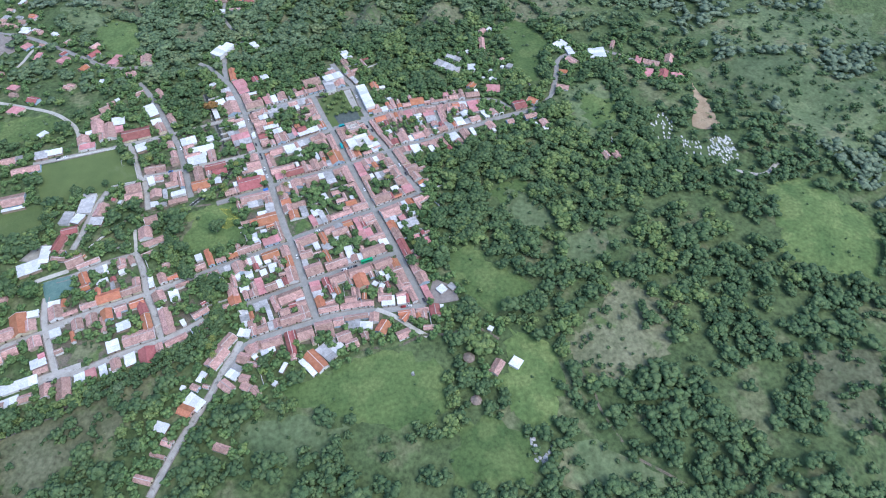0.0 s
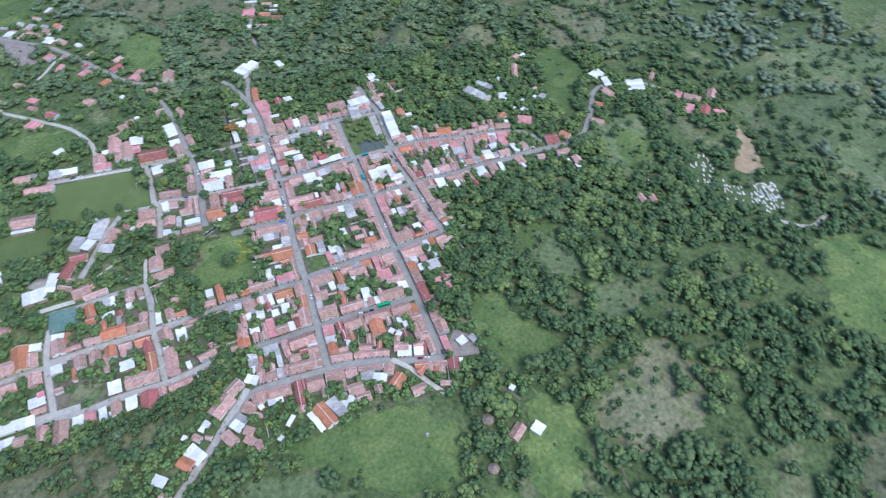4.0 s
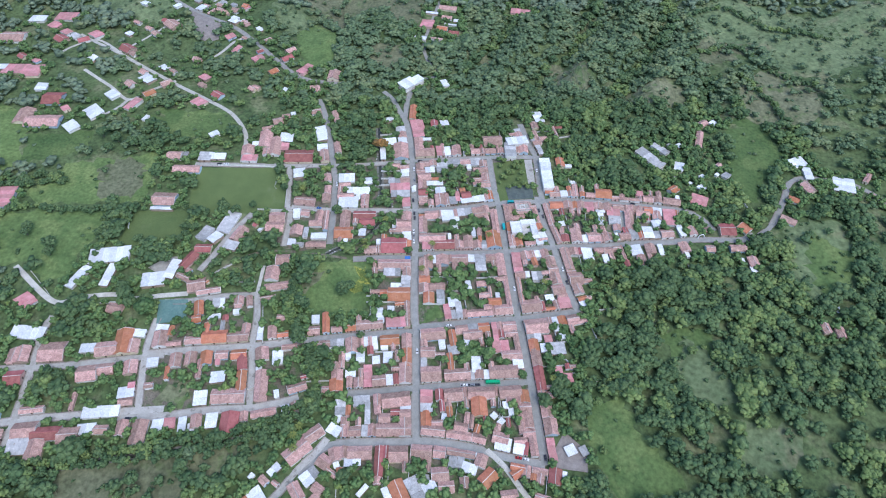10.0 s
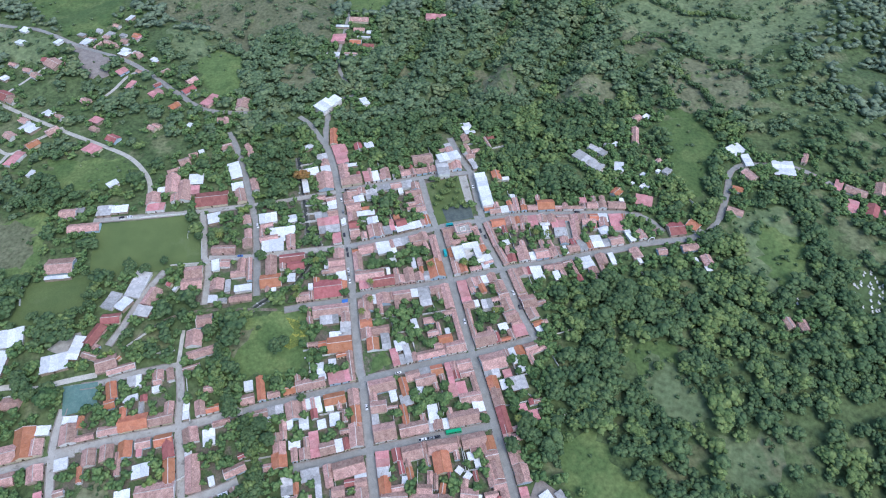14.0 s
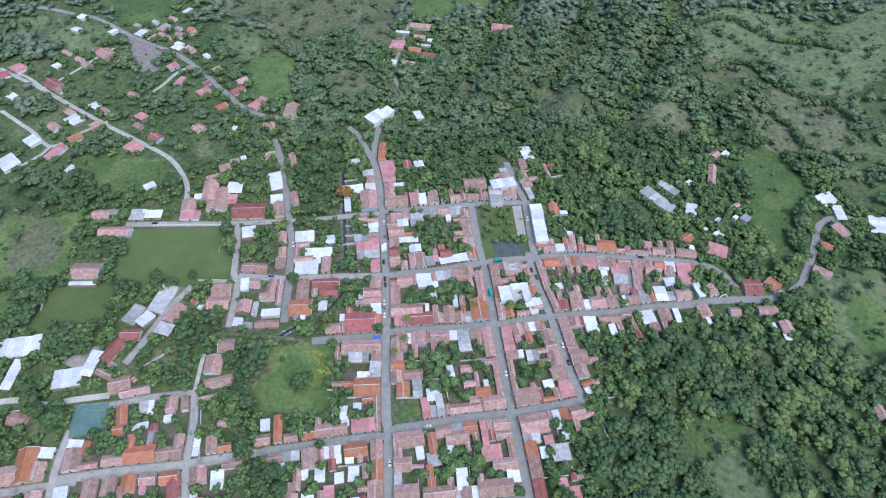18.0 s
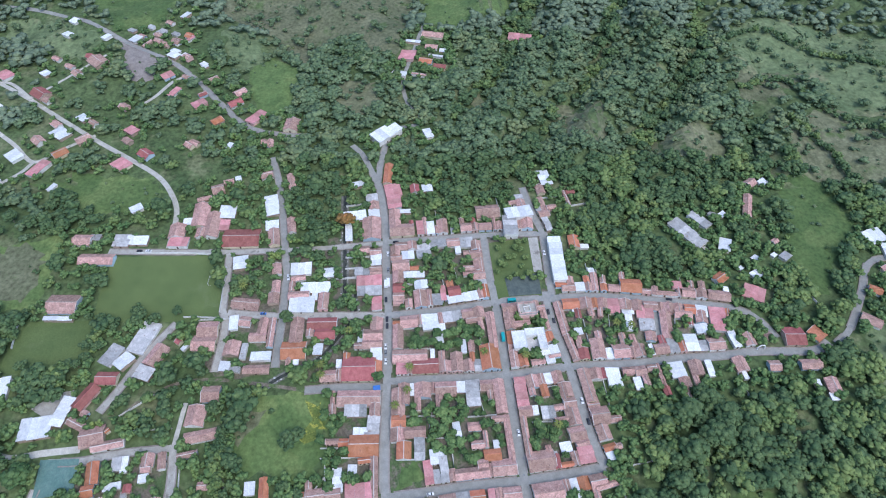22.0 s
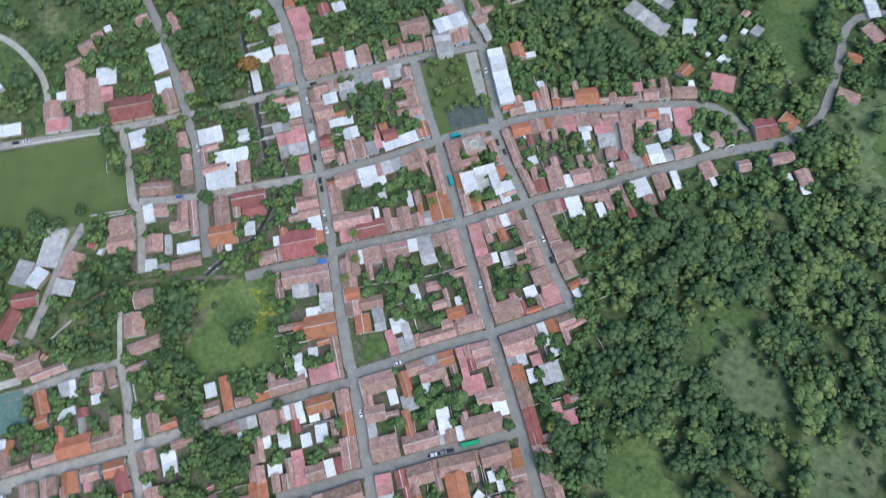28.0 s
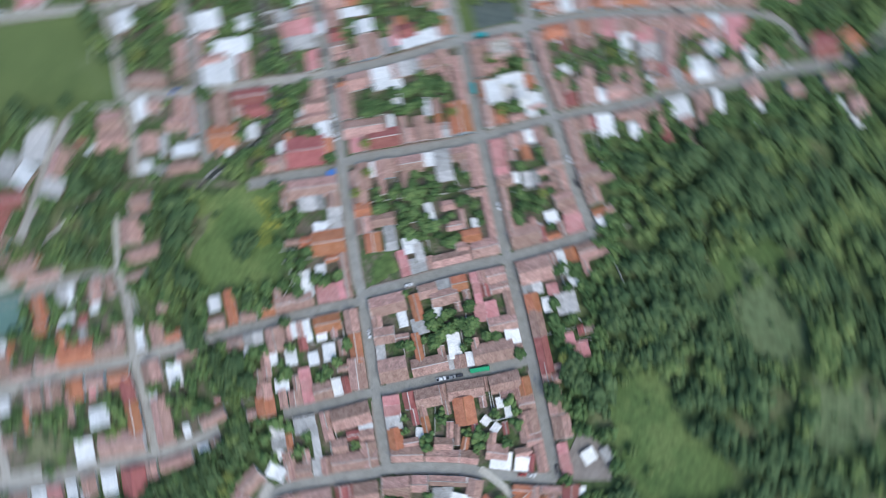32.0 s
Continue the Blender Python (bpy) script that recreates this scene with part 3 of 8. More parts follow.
        f = [(3, 2, 1, 0), (4, 5, 6, 7), (0, 1, 5, 4), (1, 2, 6, 5), (2, 3, 7, 6), (3, 0, 4, 7)]
        part("body", mesh_of("body", v, f, wall), root)
        n = max(1, round(w / 5.5)) if w * d > 50 else 1
        for k in range(n):
            a, b = -w / 2 + w * k / n, -w / 2 + w * (k + 1) / n - (0.05 if n > 1 else 0)
            lift = 0.05 + 0.03 * (k % 2)
            dy = rng.uniform(-0.25, 0.25) if n > 1 else 0
            part("roof_sheet", mesh_of("roof_sheet", *slab((a, -d / 2 + dy, z0 + lift), (b, -d / 2 + dy, z0 + lift), (b, d / 2 + dy, z1 + lift), (a, d / 2 + dy, z1 + lift), 0.07), M[look]), root)
    if name != "shed":
        # a door and windows on the street side
        along, out = (w, hy) if street in "NS" else (d, hx)
        sgn = 1 if street in "NE" else -1
        spots = [(0.0, "door")] if name == "cottage" or math.hypot(x - 50, y - 20) > 120 else [(-0.32, "window"), (0.0, "door"), (0.3, "window")] if along > 6 else [(0.0, "door")]
        for u, what in spots:
            c = u * along
            half, z0, z1 = (0.6, 0.0, 2.1) if what == "door" else (0.55, 0.9, 2.1)
            o0, o1 = sorted((sgn * out, sgn * (out + 0.06)))
            bx = box_data(c - half, o0, z0, c + half, o1, z1) if street in "NS" else box_data(o0, c - half, z0, o1, c + half, z1)
            part(what, mesh_of(what, *bx, M["wood"] if what == "door" else M["glass"]), root)


# ---- trees ----

def dome(rings, segs):
    """A coarse ball, for the dense inside of a crown."""
    v = [(0, 0, 1)]
    for i in range(1, rings):
        a = math.pi * i / rings
        v += [(math.sin(a) * math.cos(k * 2 * math.pi / segs + i), math.sin(a) * math.sin(k * 2 * math.pi / segs + i), math.cos(a)) for k in range(segs)]
    v.append((0, 0, -1))
    t = [(0, 1 + k, 1 + (k + 1) % segs) for k in range(segs)]
    for i in range(rings - 2):
        o = 1 + i * segs
        for k in range(segs):
            q = (k + 1) % segs
            t += [(o + k, o + segs + k, o + segs + q), (o + k, o + segs + q, o + q)]
    o = 1 + (rings - 2) * segs
    t += [(o + k, len(v) - 1, o + (k + 1) % segs) for k in range(segs)]
    return np.array(v), np.array(t)


def crown(seed, lumps, sprigs, flat=0.75, segs=7):
    """A crown of radius about 1 round the origin: rounded boughs of foliage of uneven size, with loose sprigs on them."""
    rng = np.random.default_rng(seed)
    lobes = rng.normal(size=(6, 3))
    lobes[:, 2] = np.abs(lobes[:, 2]) * 0.6
    lobes /= np.linalg.norm(lobes, axis=1)[:, None]
    sizes = rng.uniform(-0.2, 0.3, 6)
    squash = np.array([1, 1, flat])

    def reach(d):
        return 0.62 + (np.maximum(0, d @ lobes.T) ** 4 * sizes).sum(-1)

    v, t = dome(4 if segs > 5 else 3, segs + 2)
    V, T, n = [v * (reach(v) * rng.uniform(0.88, 1.06, len(v)))[:, None] * squash], [t], len(v)
    bv, bt = dome(3, segs)
    boughs = []
    for k in range(lumps):
        a, up = k * 2.4 + rng.uniform(-0.4, 0.4), 1 - 1.15 * (k + 0.5) / lumps + rng.uniform(-0.12, 0.12)
        c = max(0.0, 1 - up * up) ** 0.5
        d = np.array([c * math.cos(a), c * math.sin(a), up])
        r = rng.uniform(0.26, 0.44) * (9 / lumps) ** 0.3
        mid = d * reach(d) * 0.98
        turn, _ = np.linalg.qr(rng.normal(size=(3, 3)))
        V.append((mid + bv @ turn * (r * rng.uniform(0.8, 1.2, len(bv)))[:, None] * np.array([1, 1, 0.85])) * squash)
        T.append(bt + n)
        n += len(bv)
        boughs.append((mid, r))
    for k in range(sprigs):
        mid, r = boughs[rng.integers(len(boughs))]
        d = rng.normal(size=3)
        d[2] = abs(d[2])
        d /= np.linalg.norm(d)
        z = d + rng.normal(size=3) * 0.35
        x = np.cross(z, rng.normal(size=3))
        x /= np.linalg.norm(x)
        y = np.cross(z, x)
        y /= np.linalg.norm(y)
        size = rng.uniform(0.05, 0.12) * (60 / max(sprigs, 30)) ** 0.3
        p = mid + d * r * rng.uniform(0.9, 1.12)
        V.append(np.array([p - x * size - y * size * 0.5, p + x * size - y * size * 0.4, p + x * size * 0.7 + y * size * 0.6, p - x * size * 0.7 + y * size * 0.5]) * squash)
        T.append(np.array([(0, 1, 2), (0, 2, 3)]) + n)
        n += 4
    return np.concatenate(V), np.concatenate(T)


NEAR = [crown(100 + k, 8, 22, 0.7 + 0.06 * (k % 4), 6) for k in range(12)]
YARD = [crown(160 + k, 5, 20, 0.75, 6) for k in range(10)]
MID = [crown(200 + k, 5, 5, 0.75, 5) for k in range(8)]
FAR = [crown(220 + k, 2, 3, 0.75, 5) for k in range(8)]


def wood_of(name, spots, protos, label, leaf):
    """Many crowns in one mesh: spots are rows of x, y, crown radius, crown height."""
    V, T, n = [], [], 0
    rng = np.random.default_rng(len(name) + len(spots))
    for x, y, r, h in spots:
        v, t = protos[rng.integers(len(protos))]
        a = rng.uniform(0, 6.283)
        rot = np.array([(math.cos(a), -math.sin(a), 0), (math.sin(a), math.cos(a), 0), (0, 0, 1)])
        V.append(v @ rot.T * np.array([r, r * rng.uniform(0.85, 1.15), h * 0.62]) + np.array([x, y, float(height(x, y)) + h * 0.5]))
        T.append(t + n)
        n += len(v)
    tagged(new(name, big_mesh(name, np.concatenate(V), np.concatenate(T), M[leaf])), label, "trees", kind="stuff")


def tree_thing(seed, r, h, leaf="leaf"):
    root = new("tree")
    rng = random.Random(seed)
    v, f = [], []
    rings = [(0, 0.3), (0.25, 0.2), (0.5, 0.15)]
    for z, rad in rings:
        for k in range(7):
            a = k * 6.283 / 7
            v.append((math.cos(a) * rad + z * 0.3, math.sin(a) * rad, z * h))
    for q in range(2):
        f += [(7 * q + k, 7 * q + (k + 1) % 7, 7 * q + 7 + (k + 1) % 7, 7 * q + 7 + k) for k in range(7)]
    for k in range(5):
        a = k * 1.26 + rng.random()
        tip = (math.cos(a) * r * 0.55, math.sin(a) * r * 0.55, h * rng.uniform(0.55, 0.75))
        n = len(v)
        for j in range(3):
            b = j * 2.094
            v.append((0.1 * math.cos(b) + 0.1, 0.1 * math.sin(b), h * 0.42))
            v.append((tip[0] + 0.03 * math.cos(b), tip[1] + 0.03 * math.sin(b), tip[2]))
        f += [(n, n + 2, n + 3, n + 1), (n + 2, n + 4, n + 5, n + 3), (n + 4, n, n + 1, n + 5)]
    part("trunk", mesh_of("trunk", v, f, M["bark"]), root)
    cv, ct = crown(300 + seed, 11 if r < 4 else 20, 90 if r < 4 else 320, 0.8, 7)
    part("crown", big_mesh("crown", cv * np.array([r, r, h * 0.5]) + np.array([0, 0, h * 0.6]), ct, M[leaf]), root)
    return root


HEDGES = [
    [(-365, 119), (-340, 129), (-294, 125), (-248, 126)],
    [(-379, 153), (-351, 158), (-318, 164)],
    [(-383, 163), (-360, 167), (-324, 170)],
    [(-262, 118), (-264, 99), (-264, 76)],
    [(-67, 451), (-34, 421), (0, 387)],
    [(-59, 465), (-29, 430), (3, 398)],
    [(333, 449), (380, 470), (426, 431), (495, 405)],
    [(328, 370), (374, 388), (398, 338), (434, 312)],
    [(359, 335), (374, 294), (385, 229)],
]


def plant_trees():
    rng = np.random.default_rng(5)
    yard, near, mid, far = [], [], [], []
    x = X0
    while x < X0 + NX * CELL:
        y = Y0
        while y < 640:
            px, py = x + rng.uniform(-2.6, 2.6), y + rng.uniform(-2.6, 2.6)
            y += 5.0
            i, j = int((px - X0) / CELL), int((py - Y0) / CELL)
            if not (0 <= i < NX and 0 <= j < NY) or taken[i, j]:
                continue
            if meadow_land[i, j]:
                lump = max(0, noise.noise(Vector((px / 16, py / 16, 5.2))) - 0.05)
                if shrub_land[i, j] and rng.random() < 0.03 + 0.8 * max(0, lump - 0.08):
                    r = rng.uniform(2.2, 5.2)
                    mid.append((px, py, r, r * rng.uniform(1.5, 2.1)))
                thick = 0.03 + 0.3 * lump if shrub_land[i, j] else 0.012 + 0.25 * max(0, lump - 0.25)
                for k in range(3):
                    if rng.random() < thick:
                        mid.append((px + rng.uniform(-2, 2), py + rng.uniform(-2, 2), rng.uniform(0.7, 2.6), rng.uniform(1.2, 4.0)))
                continue
            if town[i, j]:
                if rng.random() < (0.34 if px < -150 and py > 200 else 0.78 if px < -60 else 0.84):
                    yard.append((px, py, rng.uniform(2.3, 4.6), rng.uniform(4.0, 7.5)))
                continue
            n = noise.noise(Vector((px / 60, py / 60, 3.1))) + 0.5 * noise.noise(Vector((px / 22, py / 22, 7.7)))
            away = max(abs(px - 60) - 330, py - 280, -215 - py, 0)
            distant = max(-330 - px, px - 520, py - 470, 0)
            open_land, skip = (-0.62, 0.36) if away < 1 else (-0.22 + 0.12 * math.sin(px / 90), 0.74)
            if px > 105 and py < -70 or py < -150:
                open_land, skip = -0.22, 0.55
            if px < -40 and -170 < py < -45 or -120 < px < 335 and 230 < py < 570:
                open_land, skip = -0.75, 0.42
            if px < -140 and 215 < py < 480:
                open_land, skip = 0.0, 0.55
            if n < open_land and rng.random() < 0.85 or rng.random() < skip:
                continue
            r = (3.0 + 3.8 * rng.random() ** 1.5) * (1.12 if n > 0.3 else 0.95)
            along = 0.88 * px - 0.47 * py + 9 * math.sin(py / 38)
            ravine = 50 < px < 360 and py > 245 and math.sin(along / 13.5 + 0.6) < -0.8
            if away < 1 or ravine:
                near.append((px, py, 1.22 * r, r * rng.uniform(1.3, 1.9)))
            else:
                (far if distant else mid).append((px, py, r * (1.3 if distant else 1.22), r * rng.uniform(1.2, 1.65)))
        x += 5.0
    for ends in HEDGES:
        for p in smooth_line(ends, 4.5):
            near.append((p.x + rng.uniform(-2.5, 2.5), p.y + rng.uniform(-2.5, 2.5), rng.uniform(2.8, 5.4), rng.uniform(4.5, 8.5)))
    for line in CREEK_LINES:
        for p in line:
            if p.x < -30 and p.y < 60 and nearest_street(p.x, p.y)[0] > 9:
                for s in (-1, 1) if p.y < -40 else (-1, 1, rng.choice((-0.3, 0.3))):
                    near.append((p.x + rng.uniform(-2, 2), p.y + s * rng.uniform(1.5, 5.5), rng.uniform(2.6, 4.8), rng.uniform(6, 10)))
    order = sorted(yard, key=lambda s: math.hypot(s[0] - 45, s[1] - 30))
    singles, rest = order[:170], order[170:]
    protos = [tree_thing(k, 2.8, 6.0, "yard_leaf") for k in range(5)]
    for p in protos:
        tagged(p, "leafy green yard tree between tiled roofs", "tree", group="yard trees")
    for k, (px, py, r, h) in enumerate(singles):
        m = pose(px, py, float(height(px, py)), 0, 0, rng.uniform(0, 360)) @ Matrix.Diagonal((r / 2.8, r / 2.8, h / 6.0, 1))
        if k < 5:
            protos[k].matrix_basis = m
        else:
            copy_thing(protos[k % 5], pose(0, 0, 0)).matrix_basis = m
    wood_of("yard_trees", rest, YARD, "green trees in the yards behind the houses", "yard_leaf")
    light = [t for k, t in enumerate(near) if noise.noise(Vector((t[0] / 35, t[1] / 35, 1.3))) + (k * 7 % 10) * 0.06 > 0.5]
    chosen = set(light)
    near = [t for t in near if t not in chosen]
    wood_of("light_forest", light, NEAR, "yellow-green feathery trees among the forest", "light_leaf")
    wood_of("forest", near, NEAR, "dense green broadleaf forest round the town", "leaf")
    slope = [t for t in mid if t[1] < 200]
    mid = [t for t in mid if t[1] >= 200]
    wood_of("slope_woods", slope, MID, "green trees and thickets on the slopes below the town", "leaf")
    # both hill sets wear the leaf colours that were paled for haze
    wood_of("hill_woods", mid, MID, "green shrubs and small trees on the rolling slopes, paled for haze", "hazed_hill_leaf")
    wood_of("far_woods", far, FAR, "grey-green shrubs and woods on the far slopes, paled for haze", "hazed_scrub_leaf")




# ---- vehicles ----
PAINT = {}


def paint(colour):
    if colour not in PAINT:
        tone = dict(white=(0.7, 0.7, 0.7), dark=(0.035, 0.035, 0.045), grey=(0.22, 0.23, 0.24), red=(0.35, 0.03, 0.03), teal=(0.03, 0.30, 0.30), green=(0.02, 0.30, 0.13), blue=(0.06, 0.16, 0.42))[colour]
        PAINT[colour] = mat(colour + "_paint", tone, tuple(c * 1.12 for c in tone), 0.5, 4.0, 0.35, bump=0, vary=0.04)
    return PAINT[colour]


TYRE = mat("tyre_rubber", (0.015, 0.015, 0.015), (0.03, 0.03, 0.03), 1.0, 6.0, 0.9, vary=0)


def wheel(parent, x, y, r):
    v, f = [], []
    for s in (-0.1, 0.1):
        for k in range(10):
            a = k * 0.6283
            v.append((x + math.cos(a) * r, y + s, r + math.sin(a) * r))
    f = [(k, (k + 1) % 10, 10 + (k + 1) % 10, 10 + k) for k in range(10)] + [tuple(range(10))[::-1], tuple(range(10, 20))]
    w = part("wheel", mesh_of("wheel", v, f, TYRE), parent)
    o = 0.11 if y > 0 else -0.11
    part("rim", mesh_of("rim", [(x + math.cos(k * 1.047) * r * 0.55, y + o, r + math.sin(k * 1.047) * r * 0.55) for k in range(6)], [(0, 1, 2, 3, 4, 5)], M["g"]), w)


def profile_body(pts, half, taper=0.0):
    """A body drawn from its side outline, narrower towards the roof."""
    top = max(p[1] for p in pts)
    v = []
    for s in (-1, 1):
        for px, pz in pts:
            v.append((px, s * (half - taper * max(0, pz - 0.8) / max(top - 0.8, 0.1)), pz))
    n = len(pts)
    f = [(k, (k + 1) % n, n + (k + 1) % n, n + k)[::-1] for k in range(n)] + [tuple(range(n)), tuple(range(n, 2 * n))[::-1]]
    return v, f


def car(x, y, turn, colour, kind="car"):
    root = new(kind)
    dist, way, width, bearing = nearest_street(x, y)
    slide = min(max(0.0, dist - width / 2 + (1.45 if kind in ("bus", "van") else 1.1)), dist) / max(dist, 0.01)
    if dist < 6:
        x, y = x + way[0] * slide, y + way[1] * slide
    root.location, root.rotation_euler = (x, y, 0.4), (0, 0, radians(turn))
    m = paint(colour)
    if kind == "car":
        part("body", mesh_of("body", *profile_body([(-2.1, 0.35), (2.1, 0.35), (2.15, 0.75), (1.2, 0.9), (-2.0, 0.95), (-2.15, 0.7)], 0.85), m), root)
        part("cabin", mesh_of("cabin", *profile_body([(-1.7, 0.9), (1.0, 0.88), (0.35, 1.38), (-1.2, 1.4)], 0.8, 0.2), M["glass"]), root)
        part("roof", mesh_of("roof", *box_data(-1.1, -0.58, 1.38, 0.3, 0.58, 1.44), m), root)
        for wx in (-1.35, 1.35):
            for wy in (-0.8, 0.8):
                wheel(root, wx, wy, 0.32)
    elif kind == "pickup_truck":
        part("body", mesh_of("body", *profile_body([(-2.5, 0.45), (2.5, 0.45), (2.55, 0.95), (1.4, 1.05), (0.0, 1.05), (-2.5, 1.0)], 0.92), m), root)
        part("cabin", mesh_of("cabin", *profile_body([(-0.5, 1.02), (1.4, 1.02), (0.9, 1.65), (-0.4, 1.68)], 0.86, 0.15), M["glass"]), root)
        part("roof", mesh_of("roof", *box_data(-0.4, -0.68, 1.66, 0.85, 0.68, 1.74), m), root)
        part("cargo_bed", mesh_of("cargo_bed", *box_data(-2.4, -0.75, 1.0, -0.6, 0.75, 1.03), M["glass"]), root)
        for wx in (-1.6, 1.6):
            for wy in (-0.85, 0.85):
                wheel(root, wx, wy, 0.38)
    else:
        half = 5.2 if kind == "bus" else 3.0
        part("body", mesh_of("body", *profile_body([(-half, 0.5), (half, 0.5), (half + 0.1, 1.6), (half - 0.3, 2.95), (-half, 3.0)], 1.22, 0.1), m), root)
        for s in (-1, 1):
            part("window_band", mesh_of("window_band", *box_data(-half + 0.4, s * 1.16 - 0.04, 1.7, half - 0.6, s * 1.16 + 0.04, 2.5), M["glass"]), root)
        part("roof", mesh_of("roof", *box_data(-half + 0.2, -1.0, 2.98, half - 0.5, 1.0, 3.1), m), root)
        for wx in (-half * 0.6, half * 0.65):
            for wy in (-1.1, 1.1):
                wheel(root, wx, wy, 0.48)
    tagged(root, f"{colour} {kind.replace('_', ' ')} parked at the edge of the street", "bus" if "bus" in kind else "car", group="parked vehicles")


# ---- things of the fields and the plaza ----
def wall_line(pts, h=1.9, thick=0.25):
    v, f = [], []
    for (ax, ay), (bx, by) in zip(pts, pts[1:]):
        d = Vector((bx - ax, by - ay)).normalized() * thick / 2
        n = len(v)
        for z in (0, h):
            v += [(ax - d.y, ay + d.x, z), (bx - d.y, by + d.x, z), (bx + d.y, by - d.x, z), (ax + d.y, ay - d.x, z)]
        f += [tuple(n + i for i in q) for q in ((4, 5, 6, 7)[::-1], (0, 1, 5, 4), (1, 2, 6, 5), (2, 3, 7, 6), (3, 0, 4, 7))]
    tagged(new("boundary_wall", mesh_of("boundary_wall", v, f, M["wall_white"])), "long whitewashed boundary wall round a lot", "wall", group="lot walls")


def goal(x, y, turn):
    root = new("football_goal")
    root.location, root.rotation_euler = (x, y, 0.03), (0, 0, radians(turn))
    tagged(root, "white metal football goal on the grass pitch", "goal", group="goals")
    for s in (-3.6, 3.6):
        part("post", mesh_of("post", *box_data(s - 0.08, -0.08, 0, s + 0.08, 0.08, 2.4), M["wall_white"]), root)
        part("back_stay", mesh_of("back_stay", *slab((s - 0.04, 1.5, 0), (s + 0.04, 1.5, 0), (s + 0.04, 0, 2.35), (s - 0.04, 0, 2.35), 0.08), M["wall_white"]), root)
    part("crossbar", mesh_of("crossbar", *box_data(-3.68, -0.08, 2.4, 3.68, 0.08, 2.56), M["wall_white"]), root)


def slab_area(name, pts, m, z, label, category):
    n = len(pts)
    v = [(x, y, 0.0) for x, y in pts] + [(x, y, z) for x, y in pts]
    f = [tuple(range(n, 2 * n))] + [(k, (k + 1) % n, n + (k + 1) % n, n + k) for k in range(n)]
    take_area(pts)
    return tagged(new(name, mesh_of(name, v, f, m)), label, category, kind="structure")


def palm(x, y, h, seed):
    root = new("palm_tree")
    rng = random.Random(seed)
    root.location = (x, y, 0)
    v, f = [], []
    for q in range(4):
        for k in range(6):
            a = k * 1.047
            rad = 0.22 - 0.03 * q
            v.append((math.cos(a) * rad + 0.15 * q, math.sin(a) * rad, h * q / 3))
    for q in range(3):
        f += [(6 * q + k, 6 * q + (k + 1) % 6, 6 * q + 6 + (k + 1) % 6, 6 * q + 6 + k) for k in range(6)]
    part("trunk", mesh_of("trunk", v, f, M["bark"]), root)
    for k in range(13):
        a = k * 0.483 + rng.uniform(-0.1, 0.1)
        L, up = rng.uniform(2.6, 3.4), rng.uniform(0.1, 0.9)
        v, f = [], []
        for q in range(5):
            u = q / 4
            px, pz = 0.45 + L * u, h + up * math.sin(u * 2.2) * 1.2 - 1.6 * u * u
            wd = 0.42 * math.sin(0.35 + u * 2.7)
            for s in (-1, 0, 1):
                qx, qy = px, s * wd
                v.append((qx * math.cos(a) - qy * math.sin(a), qx * math.sin(a) + qy * math.cos(a), pz - abs(s) * 0.18))
        for q in range(4):
            f += [(3 * q, 3 * q + 3, 3 * q + 4, 3 * q + 1), (3 * q + 1, 3 * q + 4, 3 * q + 5, 3 * q + 2)]
        part("frond", mesh_of("frond", v, f, M["palm"]), root)
    tagged(root, "tall coconut palm with yellow-green fronds", "palm", group="palms")


def big_tree(x, y, r, h, seed, leaf="leaf", label="large spreading green tree standing in the open"):
    t = tree_thing(seed, r, h, leaf)
    t.location = (x, y, float(height(x, y)))
    tagged(t, label, "tree", group="large trees")


TOMB = None


def tombs(pts, count, seed):
    """Whitewashed graves in uneven rows inside an area."""
    global TOMB
    rng = random.Random(seed)
    if TOMB is None:
        v, f = join_data(box_data(-0.6, -1.1, 0, 0.6, 1.1, 0.7), box_data(-0.45, 0.7, 0.7, 0.45, 1.05, 1.7), box_data(-0.1, 0.8, 1.7, 0.1, 0.95, 2.5), box_data(-0.4, 0.82, 2.05, 0.4, 0.94, 2.25))
        TOMB = mesh_of("tomb", v, f, M["wall_white"])
    xs, ys = [p[0] for p in pts], [p[1] for p in pts]
    made = 0
    while made < count:
        x, y = rng.uniform(min(xs), max(xs)), rng.uniform(min(ys), max(ys))
        if inside(pts, np.array([x]), np.array([y]))[0]:
            ob = new("tomb", TOMB)
            ob.location, ob.rotation_euler = (x, y, float(height(x, y)) - 0.05), (0, 0, rng.uniform(-0.3, 0.3))
            s = rng.uniform(0.75, 1.2)
            ob.scale = (s, s, rng.uniform(0.6, 1.0))
            tagged(ob, "whitewashed grave with a small cross", "grave", group="graves of the cemetery")
            made += 1
    take_area(pts)


def outcrop(pts, seed):
    """Pale boulders along a line, each an uneven faceted stone."""
    rng = random.Random(seed)
    for (ax, ay), (bx, by) in zip(pts, pts[1:]):
        n = max(2, int(math.hypot(bx - ax, by - ay) / 1.6))
        for k in range(n):
            x, y = ax + (bx - ax) * k / n + rng.uniform(-2, 2), ay + (by - ay) * k / n + rng.uniform(-2, 2)
            bm = bmesh.new()
            bmesh.ops.create_icosphere(bm, subdivisions=2, radius=rng.uniform(0.6, 1.8))
            for v in bm.verts:
                v.co *= 1 + 0.35 * noise.noise(v.co * 1.3 + Vector((k, seed, 0)))
                v.co.z *= 0.6
            me = bpy.data.meshes.new("boulder")
            bm.to_mesh(me)
            bm.free()
            me.materials.append(M["stone"])
            ob = new("boulder", me)
            ob.location = (x, y, float(height(x, y)) + 0.1)
            tagged(ob, "pale bare boulder on the grassy slope", "rock", group="boulders of the outcrop")


